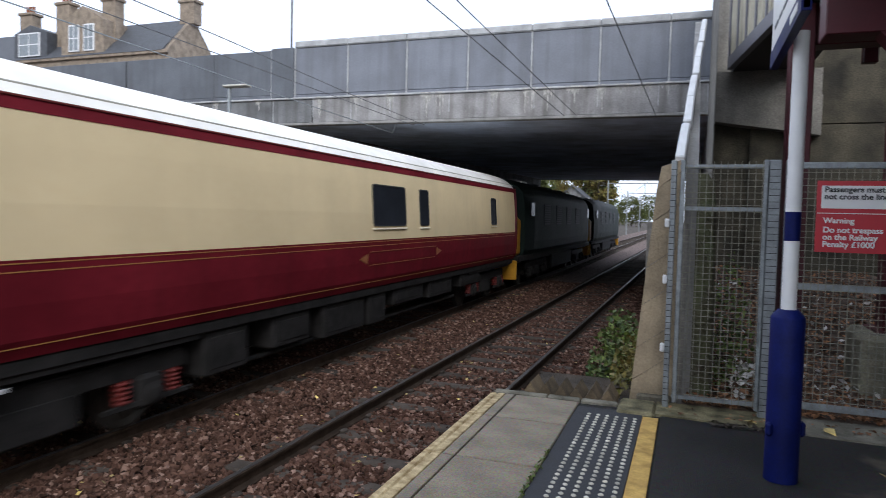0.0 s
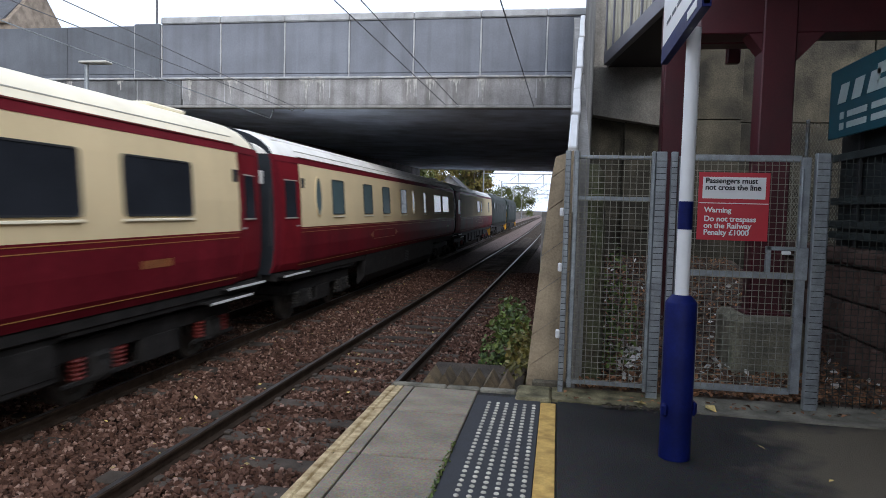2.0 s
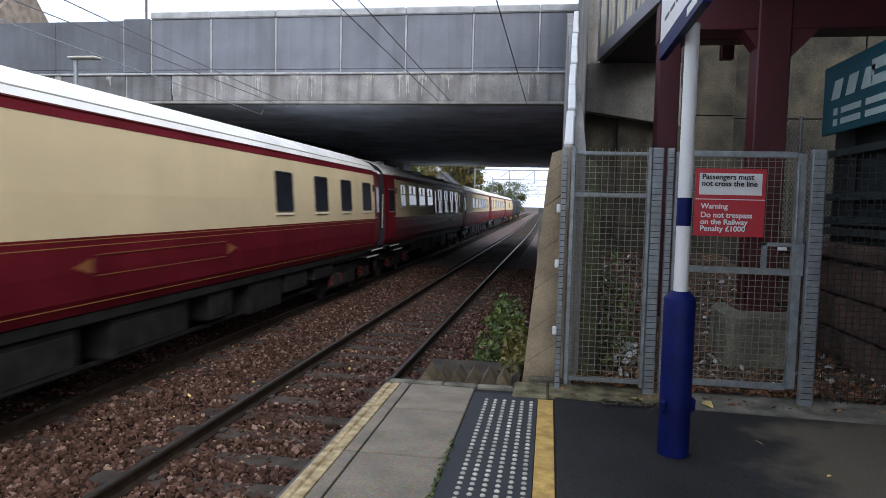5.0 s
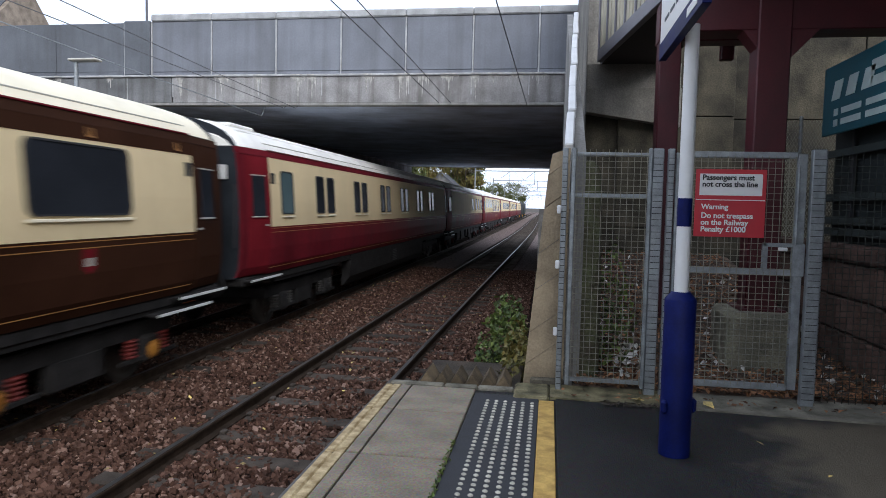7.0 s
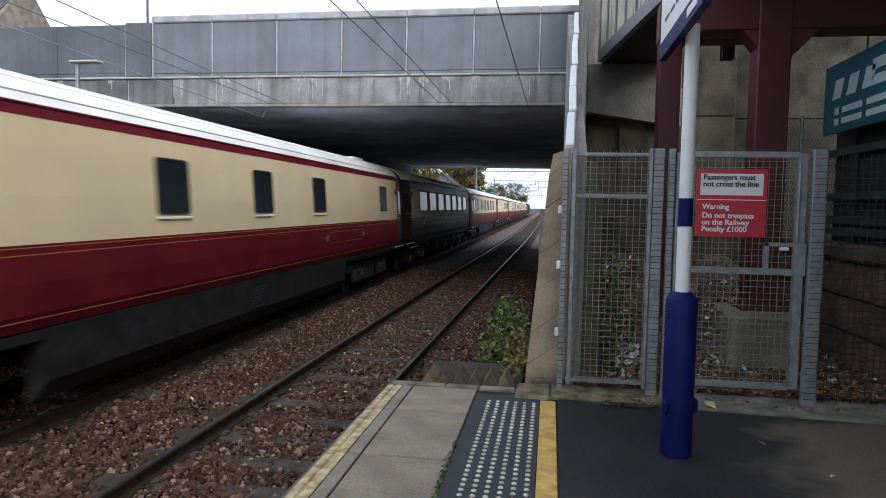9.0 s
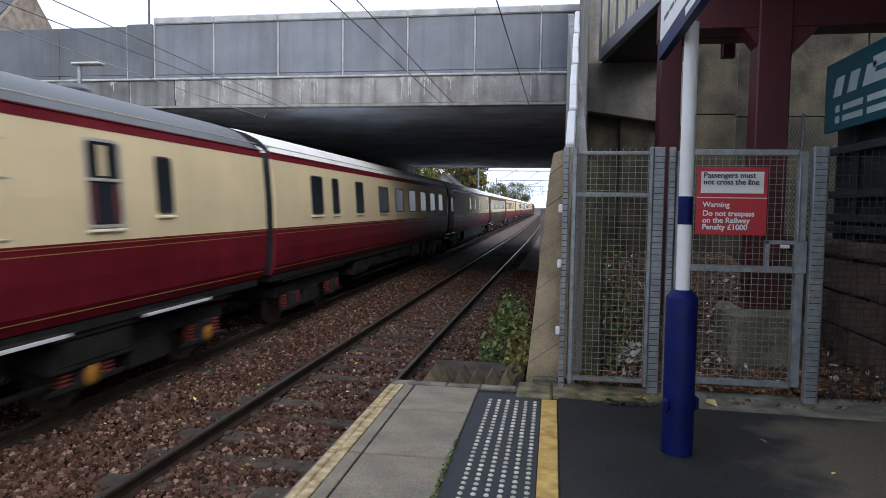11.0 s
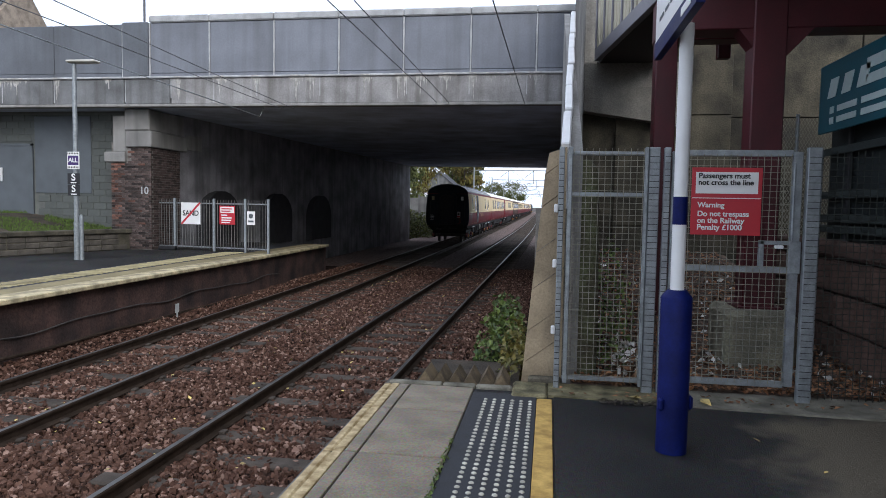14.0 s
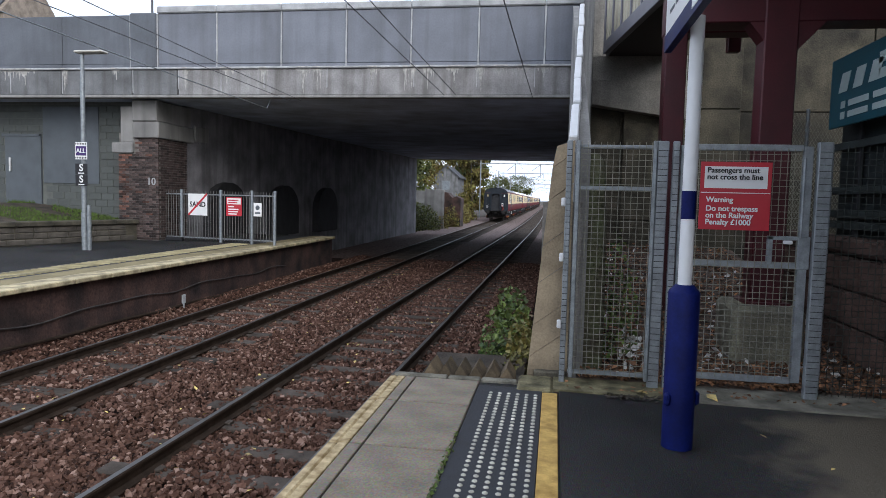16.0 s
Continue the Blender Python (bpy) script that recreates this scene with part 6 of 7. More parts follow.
# ---- opposite side ----
def west_pier():
    p = thing("brick_pier", "tall sooty red brick pier with stepped stone capital", "pier", kind="structure")
    g = G()
    g.box(-12.93, -11.63, 19.32, 21.2, -0.2, 3.28)
    part("core", g, "mortar", p)
    variants, red = [], []
    for k in range(2):
        g = G()
        g.box(0, (0.215, 0.1025)[k], -0.012, 0.05, 0, 0.065, 0.004)
        variants.append(g.mesh("brick", M["brick"]))
        red.append(g.mesh("brick", M["red_brick"]))
    rng = random.Random(4)
    count = 0
    for r in range(43):
        z = 0.02 + 0.075 * r
        x = -12.94
        half = r % 2
        while x < -11.66:
            L = 0.1025 if half else 0.215
            if x + L > -11.61:
                ob = new("brick", variants[0])
                ob.parent = p
                ob.matrix_basis = pose(x, 19.31 + rng.uniform(-0.006, 0.006), z) @ Matrix.Scale((-11.617 - x) / 0.215, 4, (1, 0, 0))
            elif x + L < -11.61 and not (z > 2.62 and x < -12.45) and count < 300:
                ob = new("brick", (red if x < -12.7 + rng.uniform(-0.15, 0.1) and rng.random() < 0.7 or rng.random() < 0.06 else variants)[1 if half else 0])
                ob.parent = p
                ob.matrix_basis = pose(x, 19.31 + rng.uniform(-0.006, 0.006), z)
                count += 1
            x += L + 0.01
            half = 0
    g = G()
    for r in range(43):
        z = 0.02 + 0.075 * r
        y = 19.33 + (0.11 if r % 2 else 0)
        while y < 21.0:
            xx = -11.63
            g.box(xx - 0.04, xx + 0.014, y, y + 0.215, z, z + 0.065)
            y += 0.225
    part("side_bricks", g, "brick_isl", p, kind="stuff")
    for nm, b in (("cap_stone", (-13.12, -12.42, 19.2, 20.6, 2.66, 2.98)), ("cap_stone", (-12.42, -11.55, 19.22, 21.3, 3.12, 3.62)),
                  ("capital_block", (-12.88, -12.42, 19.3, 20.8, 2.98, 4.08)), ("capital_block", (-12.42, -11.6, 19.2, 21.2, 3.62, 4.26))):
        g = G()
        g.box(*b, 0.03)
        part(nm, g, "concrete", p, "weathered stone capital block")
    for i in range(5):
        g = G()
        g.box(-11.6, -11.52 + 0.0, 21.3 + 2.0 * i, 23.25 + 2.0 * i, 3.2, 3.7, 0.02)
        part("bearing_stone", g, "concrete", p)
    lettering("10", 0.30, "pale_rib", pose(-11.84, 19.285, 1.8, 90, 0, 0), p, label="painted white bridge number")


def block_wall():
    b = thing("wall_blockwork", "grey-green painted blockwork wall with a steel door", "wall", kind="structure")
    g = G()
    g.box(-24, -12.9, 20.0, 20.4, 0.0, 4.30)
    part("core", g, "block_joint", b)
    g = G()
    g.box(0.004, 0.436, -0.02, 0.1, 0.004, 0.211, 0.006)
    me = g.mesh("block", M["block"])
    n = 0
    for r in range(17):
        z = 0.55 + 0.215 * r
        if z > 4.1:
            break
        x = -12.95 - (0.22 if r % 2 else 0.0)
        while x > -19.2:
            x -= 0.44
            if not (-17.75 < x < -16.05 and z < 3.05) and n < 290:
                ob = new("block", me)
                ob.parent = b
                ob.matrix_basis = pose(x, 20.0, z)
                n += 1
    d = thing("door_1", "closed grey steel door with a pale pull handle", "door", kind="structure")
    g = G()
    g.box(-17.5, -16.25, 19.95, 20.0, 1.0, 3.2, 0.01)
    leaf = part("leaf", g, "door_grey", d)
    g = G()
    g.box(-16.25, -16.17, 19.93, 20.0, 0.95, 3.28, 0.006)
    g.box(-17.6, -16.17, 19.93, 20.0, 3.2, 3.28, 0.006)
    part("door_frame", g, "door_grey", d)
    g = G()
    g.box(-17.32, -17.27, 19.88, 19.95, 2.05, 2.5, 0.01)
    part("handle", g, "white", leaf)
    g = G()
    g.box(-16.1, -14.1, 19.955, 19.99, 1.7, 4.15, 0.006)
    part("paint_patch", g, "door_grey", b, "repainted grey patch")


def low_wall():
    a, c = Vector((-15.6, 8.0, 0)), Vector((-12.45, 18.9, 0))
    w = thing("retaining_wall", "low weathered stone retaining wall with flat coping", "wall", kind="structure")
    d = (c - a)
    m = Matrix.Translation(a) @ d.to_track_quat("Y", "Z").to_matrix().to_4x4()
    g = G()
    g.box(-0.3, -0.02, 0, d.length + 0.6, -0.1, 0.5, 0.0, m)
    part("core", g, "drab", w)
    rng = random.Random(8)
    g0 = []
    for L in (0.38, 0.5, 0.62):
        g = G()
        g.box(-0.1, 0.0, 0.006, L - 0.006, 0.005, 0.158, 0.02)
        g0.append((L, g.mesh("stone", M["grey_stone"])))
    for r in range(3):
        y = 0.0
        while y < d.length:
            L, me = g0[rng.randrange(3)]
            ob = new("stone", me)
            ob.parent = w
            ob.matrix_basis = m @ pose(0, y, 0.165 * r)
            y += L
    y = 0
    g = G()
    g.box(-0.34, 0.06, 0.004, 0.996, 0.0, 0.13, 0.02)
    me = g.mesh("coping_stone", M["drab"])
    while y < d.length:
        ob = new("coping_stone", me)
        ob.parent = w
        ob.matrix_basis = m @ pose(0, y, 0.5)
        y += 1.0
    g = G()
    n = 20
    v, f = [], []
    for j in range(n + 1):
        for i in range(n + 1):
            k, q = i / n, j / n
            p = a.lerp(Vector((-12.9, 20.0, 0)), q) + Vector((-0.25 - 9 * k, 0.0, 0))
            v.append((p.x, min(p.y + 0.3, 20.0), 0.52 + 0.5 * min(1, k * 3) + 0.05 * noise.noise((i, j, 5))))
    f = [(j * (n + 1) + i, j * (n + 1) + i + 1, (j + 1) * (n + 1) + i + 1, (j + 1) * (n + 1) + i) for j in range(n) for i in range(n)]
    g.add(v, f)
    part("bank", g, "soil", label="earth bank behind the low wall", kind="structure")
    rngb = random.Random(12)
    g = G()
    for _ in range(9000):
        q = rngb.uniform(0.55, 1.0)
        p = a.lerp(Vector((-12.9, 20.0, 0)), q)
        k = rngb.random() ** 1.3
        x, y = p.x - 0.3 - 4.5 * k, min(p.y + 0.3, 19.9)
        z = 0.53 + 0.5 * min(1, (0.05 + 4.5 * k) / 9 * 3)
        if noise.noise((x * 0.7, y * 0.7, 2)) < -0.1:
            continue
        h, b = rngb.uniform(0.04, 0.12), rngb.uniform(-0.06, 0.06)
        t = rngb.uniform(0, 3.14)
        ox, oy = 0.012 * math.cos(t), 0.012 * math.sin(t)
        g.add([(x - ox, y - oy, z), (x + ox, y + oy, z), (x + b, y + b * 0.5, z + h)], [(0, 1, 2)])
    tagged(part("grass", g, "grass"), "rough green grass on the bank", "grass", kind="stuff")


def palisade():
    f = thing("palisade_fence", "grey steel bar fence across the platform under the bridge", "fence")
    a, b = Vector((-11.62, 19.72, 0)), Vector((-7.75, 19.1, 0))
    n = 40
    g = G()
    g.box(-0.007, 0.007, -0.007, 0.007, 0.06, 1.56, 0.001)
    me = g.mesh("bar", M["shaded_bar"])
    for i in range(n + 1):
        ob = new("bar", me)
        ob.parent = f
        p = a.lerp(b, i / n)
        ob.matrix_basis = pose(p.x, p.y, 0)
    d = b - a
    for z in (0.12, 1.45):
        m = Matrix.Translation(a + Vector((0, 0.03, z))) @ d.to_track_quat("X", "Z").to_matrix().to_4x4()
        g = G()
        g.box(0, d.length, -0.012, 0.012, -0.02, 0.02, 0.003, m)
        part("rail", g, "galv", f)
    for k in (0.155, 0.52, 0.80, 1.0):
        p = a.lerp(b, k)
        g = G()
        g.box(p.x - 0.035, p.x + 0.035, p.y - 0.05, p.y + 0.02, 0, 1.6, 0.006)
        part("post", g, "galv", f)
    turn = math.degrees(math.atan2(d.y, d.x))

    def board(name, label, k, z, w, h, material):
        p = a.lerp(b, k)
        s = thing(name, label, "sign", pose(p.x, p.y - 0.06, z, 0, 0, turn))
        g = G()
        g.box(-w / 2, w / 2, -0.006, 0.0, -h / 2, h / 2, 0.002)
        part("board", g, material, s)
        return s
    s = board("sand_sign", "white square sand sign struck through by a red bar", 0.312, 1.14, 0.70, 0.66, "white_sign")
    lettering("SAND", 0.22, "black", pose(0, -0.009, 0.0, 90, 0, 0), s)
    g = G()
    mm = pose(0, -0.011, 0, 0, -44, 0)
    g.box(-0.47, 0.47, -0.002, 0.002, -0.03, 0.03, 0.0, mm)
    part("red_bar", g, "red_sign", s, "diagonal red bar")
    s = board("trespass_sign", "red warning sign with a white upper field on the fence", 0.645, 1.11, 0.55, 0.56, "red_sign")
    g = G()
    g.box(-0.24, 0.24, -0.009, -0.004, 0.07, 0.25, 0.001)
    part("white_field", g, "white_sign", s)
    for z, w in ((0.19, 0.36), (0.12, 0.32)):
        g = G()
        g.box(-0.2, -0.2 + w, -0.012, -0.008, z - 0.018, z + 0.018)
        part("lettering_bar", g, "red_sign", s)
    for z, w in ((0.0, 0.2), (-0.08, 0.36), (-0.15, 0.34), (-0.22, 0.3)):
        g = G()
        g.box(-0.2, -0.2 + w, -0.009, -0.004, z - 0.018, z + 0.018)
        part("lettering_bar", g, "white_sign", s)
    s = board("notice", "small pale notice on the fence", 0.855, 1.04, 0.28, 0.40, "white_sign")
    g = G()
    g.lathe([(0.07, -0.01), (0.07, -0.006)], (0, 0, 0.06), "Y", 16)
    part("symbol", g, "door_grey", s)
    g = G()
    g.box(-0.09, 0.09, -0.009, -0.004, -0.12, -0.07)
    part("lettering_bar", g, "door_grey", s)


def platform_lamp():
    p = thing("platform_lamp", "slim grey platform lamp post with a flat lamp head", "lamp post", pose(-11.2, 15.45, 0))
    g = G()
    g.tube((0, 0, 0), (0, 0, 0.95), 0.072, seg=16)
    part("base_tube", g, "galv", p, smooth=True)
    g = G()
    g.tube((0, 0, 0.95), (0, 0, 4.82), 0.06, 0.05, seg=16)
    part("pole", g, "galv", p, smooth=True)
    g = G()
    g.box(-0.14, 0.62, -0.14, 0.14, 4.83, 4.89, 0.02)
    part("lamp_head", g, "alu", p, "flat pale lamp head")
    g = G()
    g.tube((0.13, 0.0, 0.0), (0.13, 0.0, 1.05), 0.05, seg=12)
    g.lathe([(0.05, 1.05), (0.04, 1.12), (0.0, 1.14)], (0.13, 0, 0), seg=12)
    part("cable_duct", g, "galv", p, "grey cable duct beside the pole", smooth=True)
    s = thing("stop_sign_all", "purple train length sign with dotted border on the lamp post", "sign", pose(-11.2, 15.37, 2.46))
    g = G()
    g.box(-0.165, 0.165, -0.01, 0.0, -0.21, 0.21, 0.003)
    part("board", g, "white_sign", s)
    for z in (-0.17, 0.17):
        for i in range(7):
            g = G()
            g.box(-0.15 + 0.044 * i, -0.128 + 0.044 * i, -0.014, -0.008, z - 0.02, z + 0.02)
            part("border_mark", g, "black", s)
    g = G()
    g.box(-0.14, 0.14, -0.014, -0.008, -0.115, 0.115, 0.001)
    part("purple_field", g, "purple", s)
    lettering("ALL", 0.15, "white_sign", pose(0, -0.018, 0.0, 90, 0, 0), s)
    for z in (2.03, 1.75):
        s = thing("stop_sign", "black train stop sign with a white letter on the lamp post", "sign", pose(-11.2, 15.37, z - 0.02), "stop signs")
        g = G()
        g.box(-0.165, 0.165, -0.01, 0.0, -0.135, 0.135, 0.003)
        part("board", g, "black", s)
        lettering("S", 0.24, "white_sign", pose(0, -0.014, 0.03, 90, 0, 0), s)
        g = G()
        g.box(-0.08, 0.08, -0.014, -0.008, -0.11, -0.085)
        part("lettering_bar", g, "white_sign", s)
    b = thing("grit_box", "low black box at the foot of the fence", "box")
    g = G()
    g.box(-11.5, -10.95, 19.45, 19.62, 0, 0.12, 0.02)
    part("body", g, "black", b)


west_pier()
block_wall()
low_wall()
palisade()
platform_lamp()


# ---- house beyond the bridge ----
def house():
    h = thing("stone_house", "old sandstone house with slate roof, dormers and tall chimneys", "house")
    g = G()
    g.box(-72, -40.2, 45, 51, -1.2, 14.7)
    g.prism([(45.0, 14.7), (51.0, 14.7), (48.0, 18.0)], "x", -40.6, -40.2)
    part("wall", g, "house_stone", h)
    g = G()
    g.prism([(44.7, 14.6), (51.3, 14.6), (48.0, 17.9)], "x", -72, -40.6)
    rf = part("roof", g, "slate", h)
    for x, z in ((-40.5, 20.2), (-47.6, 20.5), (-53.0, 20.6), (-57.5, 20.0)):
        g = G()
        y = 48.0 if x > -41 else 46.5
        g.box(x - 0.75, x + 0.75, y - 0.5, y + 0.5, 17.4 if x > -41 else 15.0, z - 0.9, 0.03)
        g.box(x - 0.9, x + 0.9, y - 0.62, y + 0.62, z - 1.0, z - 0.75, 0.04)
        ch = part("chimney", g, "house_stone", rf)
        for k in (-0.4, 0.0, 0.4):
            p = G()
            p.lathe([(0.14, z - 0.75), (0.12, z - 0.2), (0.15, z - 0.1)], (x + k, y, 0), seg=10)
            part("chimney_pot", p, "terracotta", ch)

    def window(x0, x1, z0, z1, y):
        g = G()
        g.box(x0, x1, y - 0.06, y + 0.05, z0, z1, 0.01)
        w = part("window", g, "white", h, "white-framed sash window")
        mx, mz = (x0 + x1) / 2, (z0 + z1) / 2
        for a, b in ((x0 + 0.12, mx - 0.05), (mx + 0.05, x1 - 0.12)):
            for c, d in ((z0 + 0.12, mz - 0.05), (mz + 0.05, z1 - 0.12)):
                p = G()
                p.box(a, b, y - 0.075, y - 0.055, c, d)
                part("pane", p, "win_glass", w)
    # slated dormer
    g = G()
    g.prism([(-57.6, 14.6), (-53.6, 14.6), (-53.6, 17.0), (-55.6, 17.7), (-57.6, 17.0)], "y", 44.95, 47.5)
    part("dormer", g, "slate", h)
    window(-57.0, -54.4, 14.9, 17.0, 44.9)
    # stone wall-head with two narrow lights
    g = G()
    g.prism([(-51.8, 14.6), (-47.0, 14.6), (-47.0, 17.6), (-49.4, 18.9), (-51.8, 17.6)], "y", 44.9, 47.5)
    part("gablet", g, "house_stone", h)
    window(-50.9, -49.7, 15.0, 17.3, 44.85)
    window(-49.2, -48.0, 15.0, 17.3, 44.85)
    g = G()
    g.box(-72, -40.1, 44.75, 45.0, 14.35, 14.65, 0.04)
    part("eaves_course", g, "house_stone", h)
    t = thing("roof_mast", "thin dark mast standing behind the parapet", "mast")
    g = G()
    g.tube((-12.35, 20.2, 5.1), (-12.35, 20.2, 12.5), 0.035, seg=8)
    part("pole", g, "cable", t)


house()


# ---- overhead line ----
def wire(points, r=0.008, name="overhead_wire", label="thin dark overhead line wire", material="cable"):
    g = G()
    n = 6
    v = [(p[0] + r * math.cos(k * math.pi / 3), p[1], p[2] + r * math.sin(k * math.pi / 3)) for p in points for k in range(n)]
    g.add(v, [(j * n + i, j * n + (i + 1) % n, (j + 1) * n + (i + 1) % n, (j + 1) * n + i) for j in range(len(points) - 1) for i in range(n)])
    tagged(part(name, g, material), label, "wire", group="overhead wires")


def span(a, b, sag=0.0, n=8):
    a, b = Vector(a), Vector(b)
    return [a.lerp(b, i / n) - Vector((0, 0, sag * 4 * (i / n) * (1 - i / n))) for i in range(n + 1)]


for x in (-2.5, -5.95):
    wire(span((x, 48.2, 4.3), (x + bend(110), 110, 4.5)))
    wire(span((x, 48.2, 4.4), (x + bend(110), 110, 5.7), 0.2), 0.009)
    wire(span((x + bend(110), 110, 4.5), (x + bend(320), 320, 4.5)))
    wire(span((x + bend(110), 110, 5.7), (x + bend(320), 320, 5.7), 0.3), 0.009)
# near side: contact and carrier wires of both tracks, and the single wires beside them
wire(span((-2.74, -60, 4.32), (-2.74, 18.75, 4.33)))
wire(span((-2.4, -60, 4.9), (-2.4, 9.5, 4.36)) + span((-2.4, 12.0, 4.35), (-2.4, 18.9, 4.32)), 0.008)
wire(span((-0.328, -30, 2.65), (-0.328, 8.52, 3.899)) + span((-0.328, 12.0, 4.01), (-0.328, 18.8, 4.24)), 0.008)
wire(span((-7.19, -60, 4.6), (-7.19, 13.2, 4.207)) + [Vector((-7.19, 18.74, 4.177)), Vector((-7.19, 19.0, 4.32))], 0.0075)
wire(span((-6.85, -60, 5.8), (-6.85, 9.7, 4.395)) + [Vector((-6.85, 14.0, 4.27)), Vector((-6.85, 18.74, 4.177)), Vector((-6.85, 19.0, 4.32))], 0.0075)
wire(span((-7.88, -40, 4.9), (-7.88, 9.37, 4.124)) + span((-7.88, 12.8, 4.05), (-7.88, 18.78, 3.961)) + [Vector((-7.88, 19.1, 4.32))], 0.010, material="galv", label="pale overhead feeder wire")


def gantry(y):
    t = thing("line_gantry", "galvanised overhead line gantry with slim lattice arms", "gantry", group="overhead line gantries")
    b = bend(y)
    for x in (-9.6, 1.2):
        g = G()
        g.box(x + b - 0.08, x + b + 0.08, y - 0.08, y + 0.08, -1.2, 7.0, 0.01)
        part("mast", g, "galv", t)
    g = G()
    g.box(-9.6 + b, 1.2 + b, y - 0.06, y + 0.06, 6.5, 6.62)
    part("boom", g, "galv", t)
    for x in (-5.95, -2.5):
        g = G()
        g.tube((x + b + 1.2, y, 6.5), (x + b, y, 5.6), 0.04, seg=6)
        g.tube((x + b + 1.2, y, 6.5), (x + b + 1.2, y, 4.7), 0.04, seg=6)
        g.tube((x + b + 1.2, y, 4.9), (x + b - 0.2, y, 4.65), 0.035, seg=6)
        part("arm", g, "galv", t)


for y in (95, 128, 165, 210, 270):
    gantry(y)


def signal():
    s = thing("railway_signal", "railway colour light signal showing green", "signal")
    x, y = -0.05, 120.0
    g = G()
    g.tube((x, y, -1.2), (x, y, 2.2), 0.09, seg=10)
    part("post", g, "galv", s)
    g = G()
    g.box(x - 0.35, x + 0.35, y - 0.1, y + 0.1, 0.4, 2.2, 0.05)
    part("head", g, "black", s)
    g = G()
    g.lathe([(0.22, -0.13), (0.22, -0.10)], (x, y, 0.8), "Y", 16)
    part("lens", g, "signal_green", s, "lit green lens")


signal()


# ---- trees and scrub ----
def tree(x, y, z, h, spread, leaf, seed, n=4200, low=0.22, label="autumn tree with thinning yellow-brown leaves"):
    rng = random.Random(seed)
    t = thing("tree", label, "tree", group="trees beyond the bridge")
    g = G()
    tips = []
    base = Vector((x, y, z))
    p = base
    r = h * 0.022
    for i in range(6):
        q = p + Vector((rng.uniform(-0.15, 0.15), rng.uniform(-0.15, 0.15), 1)) * (h * 0.13)
        g.tube(p, q, r, r * 0.8, seg=7)
        p, r = q, r * 0.8
        for k in range(2):
            a = rng.uniform(0, 6.28)
            e = q + Vector((math.cos(a), math.sin(a), rng.uniform(0.2, 0.9))) * spread * rng.uniform(0.5, 1.0)
            g.tube(q, e, r * 0.55, r * 0.15, seg=5)
            tips.append(e)
    part("trunk", g, "bark", t)
    g = G()
    for c in range(26):
        tip = rng.choice(tips)
        a, u = rng.uniform(0, 6.28), rng.uniform(-1, 1)
        cc = base + Vector((math.cos(a) * spread * rng.random() ** 0.5, math.sin(a) * spread * rng.random() ** 0.5, h * (low + (1 - low) * rng.random())))
        if rng.random() < 0.5:
            cc = tip
        rr = spread * rng.uniform(0.2, 0.42)
        for _ in range(n // 26):
            v = Vector((rng.gauss(0, 1), rng.gauss(0, 1), rng.gauss(0, 0.8)))
            o = cc + v * rr * 0.55
            s = rng.uniform(0.12, 0.30) * (0.6 + h / 12)
            e = Euler((rng.uniform(0, 6.28), rng.uniform(0, 6.28), rng.uniform(0, 6.28))).to_matrix()
            g.add([o + e @ Vector(k) * s for k in ((-0.6, 0, 0), (0, -0.4, 0.1), (0.6, 0, 0), (0, 0.4, 0.1))], [(0, 1, 2, 3)])
    part("crown", g, leaf, t)
    return t


for i, (x, y, h, sp, lf) in enumerate(((-12.6, 59, 7.5, 2.4, "leaf"), (-17.0, 68, 9.5, 3.0, "leaf_aut"), (-16.2, 80, 9.0, 2.4, "leaf_aut"), (-12.0, 104, 11, 2.8, "leaf"), (-10.9, 98, 11.5, 2.0, "leaf_aut"),
                                       (-13.6, 100, 11, 3.0, "leaf_aut"), (-15.5, 114, 13, 3.4, "leaf"), (-21, 72, 13, 4.5, "leaf_aut"), (-24, 95, 15, 5, "leaf"), (-19, 120, 14, 4.5, "leaf_aut"),
                                       (-11.5, 250, 9.5, 4.5, "leaf"), (-14.5, 252, 11, 5, "leaf"), (-18, 255, 11, 5, "leaf"), (-22, 250, 9.5, 5, "leaf"), (-10.6, 84, 4.5, 1.4, "leaf_aut"))):
    tree(x + bend(y), y, -1.2, h, sp, M[lf], 40 + i, label="autumn tree with yellow and brown leaves" if lf == "leaf_aut" else "green leafy tree beside the railway")


def bush(name, cx, cy, cz, rx, ry, rz, n, leaf, label, seed, size):
    def place(r):
        while True:
            v = Vector((r.uniform(-1, 1), r.uniform(-1, 1), r.uniform(-0.2, 1)))
            if 0.25 < v.length < 1 + 0.25 * noise.noise(v * 3 + Vector((seed, 0, 0))):
                return (cx + v.x * rx, cy + v.y * ry, cz + v.z * rz)
    ob = leaf_mesh(name, n, place, size, leaf, label, seed, up=0.8, category="bush")
    ob["kind"] = "stuff"


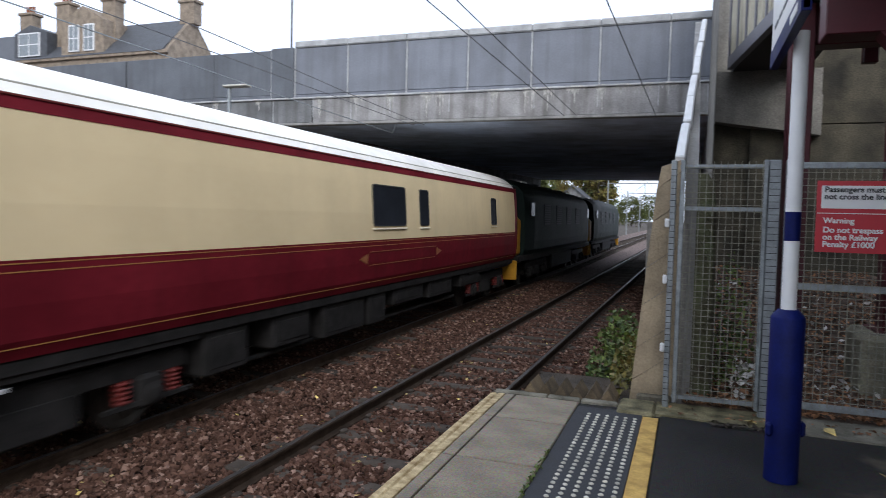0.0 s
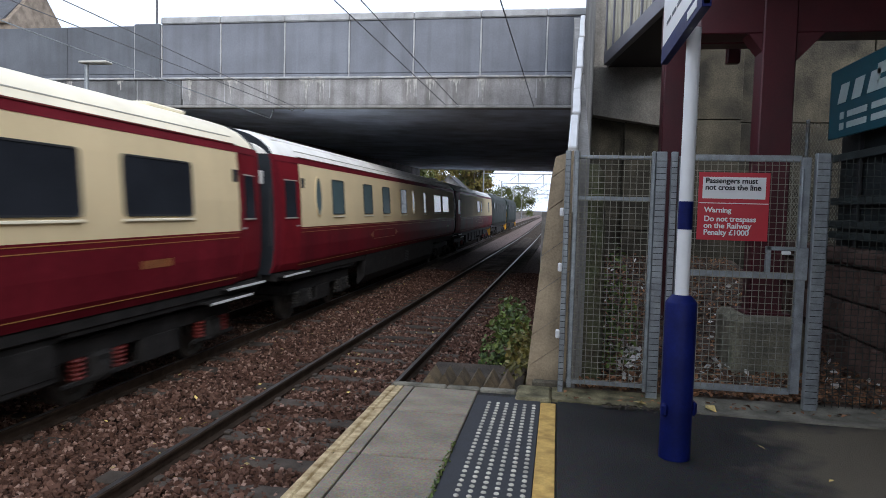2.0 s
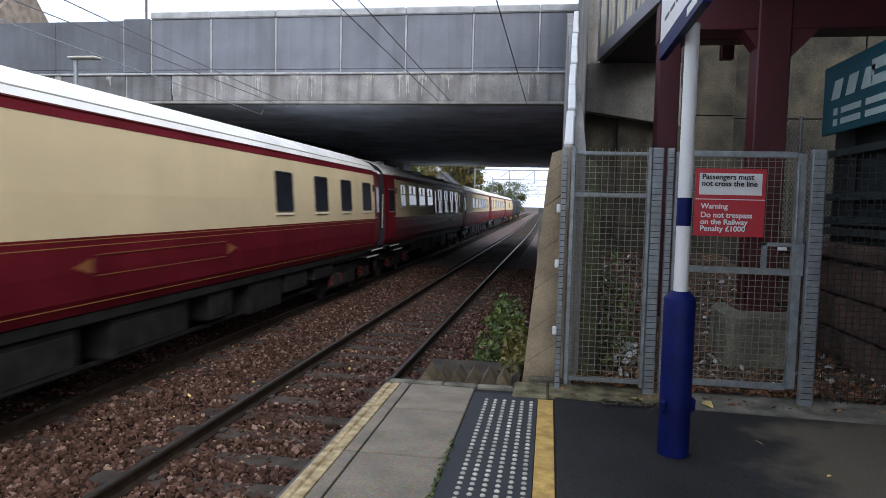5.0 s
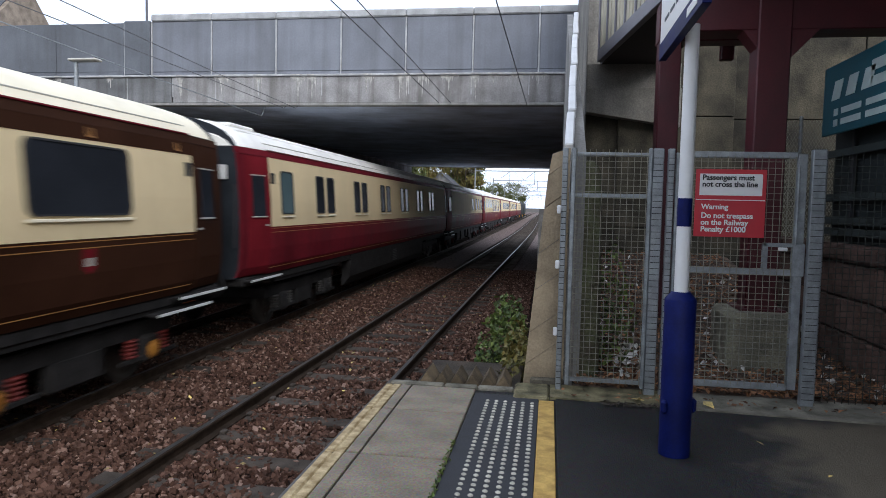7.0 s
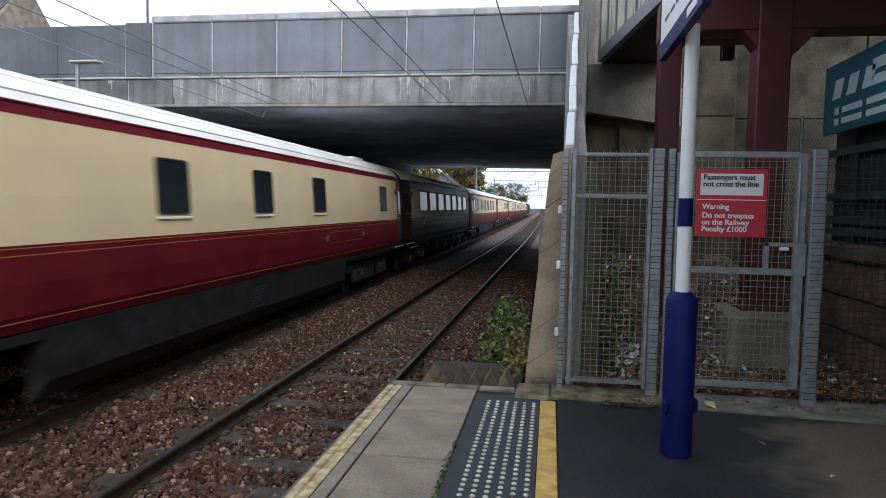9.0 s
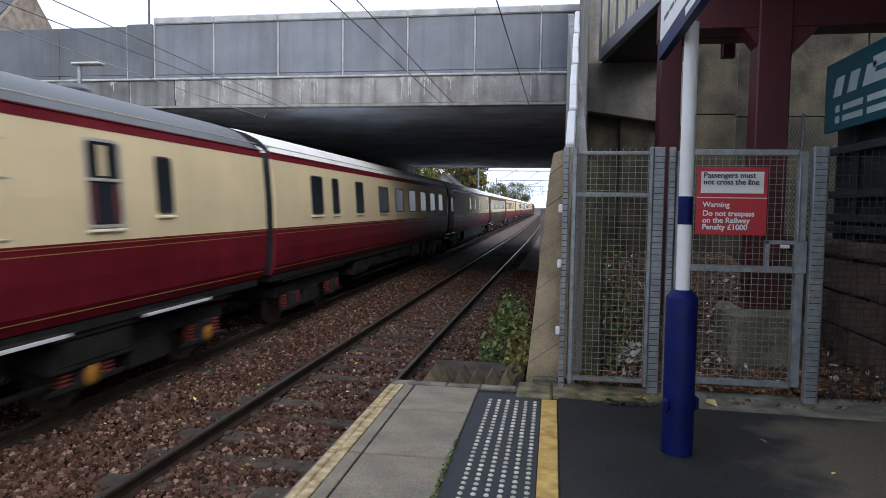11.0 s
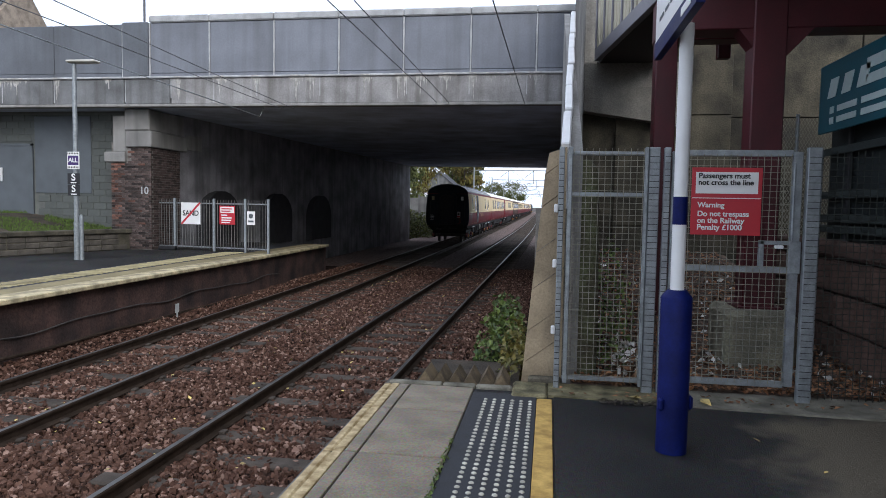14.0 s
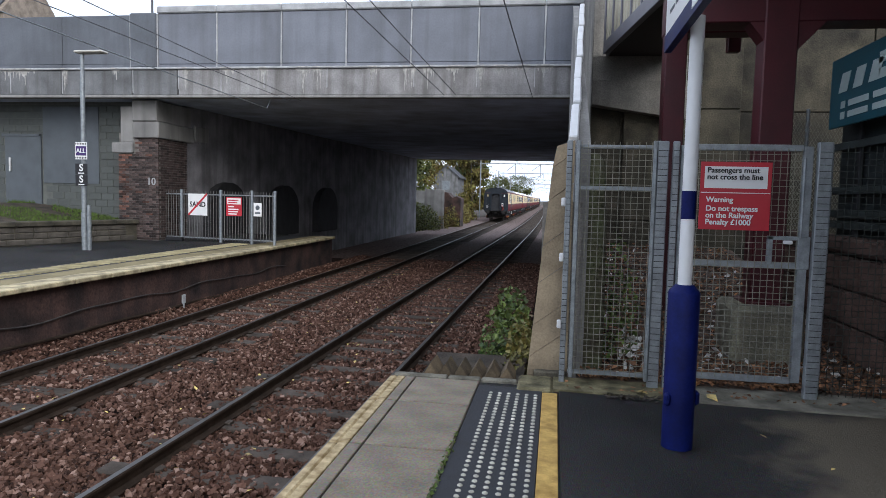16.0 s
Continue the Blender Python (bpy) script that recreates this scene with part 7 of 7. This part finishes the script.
bush("bramble_bush", -10.3, 53.0, -1.1, 1.7, 1.8, 2.3, 3400, "leaf", "low bramble bush beside the track", 21, 0.2)
bush("bramble_bush", -9.9, 56.5, -1.1, 1.5, 1.6, 2.0, 2000, "leaf_aut", "brown and yellow scrub beside the track", 27, 0.2)
bush("bramble_bush", -8.9, 60.4, -1.1, 0.9, 0.5, 2.0, 900, "leaf_aut", "brown creeper on the ruined brick wall", 28, 0.2)
bush("bramble_bush", -9.4, 71, -1.1, 0.9, 4.0, 1.9, 2000, "leaf_aut", "brown and yellow scrub beside the track", 22, 0.24)
bush("bramble_bush", -10.8, 80, -1.1, 1.8, 9.0, 2.2, 2400, "leaf_aut", "brown and yellow scrub beside the track", 23, 0.3)
bush("bramble_bush", 2.2, 80, -1.1, 1.4, 30.0, 1.2, 2400, "leaf", "green scrub beside the far track", 24, 0.3)
bush("ivy_bush", -0.10, 8.2, -0.75, 0.34, 1.1, 1.25, 2600, "ivy", "green ivy and weeds growing beside the platform end", 25, 0.085)
bush("ivy_bush", 0.98, 6.9, 0.0, 0.22, 0.5, 1.25, 900, "ivy", "dark ivy climbing behind the mesh fence", 29, 0.06)
bush("ivy_bush", 0.08, 7.2, -0.5, 0.2, 0.85, 0.85, 1100, "ivy_yellow", "yellowing ivy growing against the stone cheek", 26, 0.075)


def far_fence():
    f = thing("boundary_fence", "grey concrete panel fence beyond the bridge", "fence")
    for i in range(5):
        g = G()
        g.box(-17.0 + 1.65 * i, -15.4 + 1.65 * i, 56, 56.12, -1.2, 2.25 - 0.12 * (i % 2), 0.02)
        part("panel", g, "concrete", f)
        g = G()
        g.box(-17.06 + 1.65 * i, -16.94 + 1.65 * i, 55.95, 56.14, -1.2, 2.4, 0.02)
        part("post", g, "concrete", f)
    h = thing("lineside_house", "pale grey gabled house half hidden by trees beyond the bridge", "house")
    g = G()
    g.prism([(-15.8, -1.2), (-12.6, -1.2), (-12.6, 4.5), (-14.2, 5.8), (-15.8, 4.5)], "y", 90, 96)
    part("wall", g, "darker_fascia", h)
    g = G()
    g.prism([(-16.1, 4.4), (-14.2, 6.0), (-12.3, 4.4), (-12.3, 4.25), (-14.2, 5.8), (-16.1, 4.25)], "y", 89.8, 96.2)
    part("roof", g, "slate", h)
    g = G()
    g.box(-14.7, -13.7, 89.95, 90.05, 2.7, 3.9, 0.01)
    part("window", g, "win_glass", h)
    w = thing("brick_wall_end", "sooty brick wall end beside the scrub", "wall")
    g = G()
    g.prism([(-10.4, -1.2), (-8.1, -1.2), (-8.1, 1.55), (-8.5, 1.75), (-8.9, 1.6), (-9.3, 2.05), (-9.9, 2.15), (-10.4, 1.95)], "y", 61, 63)
    part("body", g, "brick_wall_far", w)


far_fence()


# ---- fallen leaves, litter, weeds ----
leaf_mesh("fallen_leaves", 420, lambda r: (r.uniform(-7.3, -1.1), 3.6 + 22 * r.random() ** 1.5, -1.075 + 0.0), 0.075, "leaf_pale", "fallen pale and yellow leaves on the ballast", 31, 0.35)
def strewn(r, depth, power, lift):
    """A place on the yard soil."""
    y = 6.05 + depth * r.random() ** power
    return (0.62 + 2.65 * r.random(), y, yard_z(y) + 0.02 + lift * r.random())


leaf_mesh("fallen_leaves", 7500, lambda r: strewn(r, 6.6, 1.5, 0.035), 0.062, "litter", "brown fallen leaves behind the fence", 32, 0.4)
leaf_mesh("fallen_leaves", 70, lambda r: (0.5 + 2.6 * r.random(), 5.72 + 0.2 * r.random() ** 2, 0.02), 0.05, "litter", "brown fallen leaves along the kerb", 33, 0.3)
leaf_mesh("fallen_leaves", 5, lambda r: (0.6 + 2.2 * r.random(), 3.9 + 1.7 * r.random(), 0.008), 0.055, "leaf_pale", "a few pale fallen leaves on the asphalt", 34, 0.15)
leaf_mesh("paper_litter", 260, lambda r: strewn(r, 6.0, 1.2, 0.07), 0.085, "paper", "scraps of pale paper litter on the soil", 35, 0.6, "litter")
leaf_mesh("paper_litter", 60, lambda r: (0.98 + 0.22 * r.random(), 6.2 + 0.6 * r.random(), 0.05 + 0.26 * r.random()), 0.085, "paper", "heap of torn pale paper by the fence post", 36, 0.7, "litter")
leaf_mesh("edge_weeds", 260, lambda r: (-0.195 + r.gauss(0, 0.008), 3.0 + 1.5 * r.random() ** 1.4, 0.004 + 0.02 * r.random()), 0.028, "ivy", "small green weeds in the slab joint", 37, 0.8, "weeds")
leaf_mesh("fallen_leaves", 90, lambda r: (0.98 + 0.3 * r.random(), 6.15 + 0.5 * r.random(), 0.04 + 0.2 * r.random() ** 2), 0.08, "litter", "heap of brown leaves among the torn paper", 39, 0.6)
leaf_mesh("fallen_leaves", 4, lambda r: (0.95 + 1.1 * r.random(), 5.66 + 0.06 * r.random(), 0.025), 0.11, "leaf_pale", "large yellow leaves lying on the kerb", 40, 0.25)
leaf_mesh("twig_debris", 160, lambda r: (0.8 + 0.5 * r.random(), 5.5 + 0.1 * r.random() + 0.06 * r.random(), 0.008 + 0.01 * r.random()), 0.035, "bark", "dark rotted twigs and leaf crumbs at the kerb", 41, 0.4, "debris")
leaf_mesh("kerb_moss", 1000, lambda r: (0.5 + 1.9 * r.random() ** 0.8, 5.60 + 0.24 * r.random() ** 0.6, 0.002 + 0.006 * r.random()), 0.03, "moss", "dark green moss along the kerb", 38, 0.3, "moss")


motions()
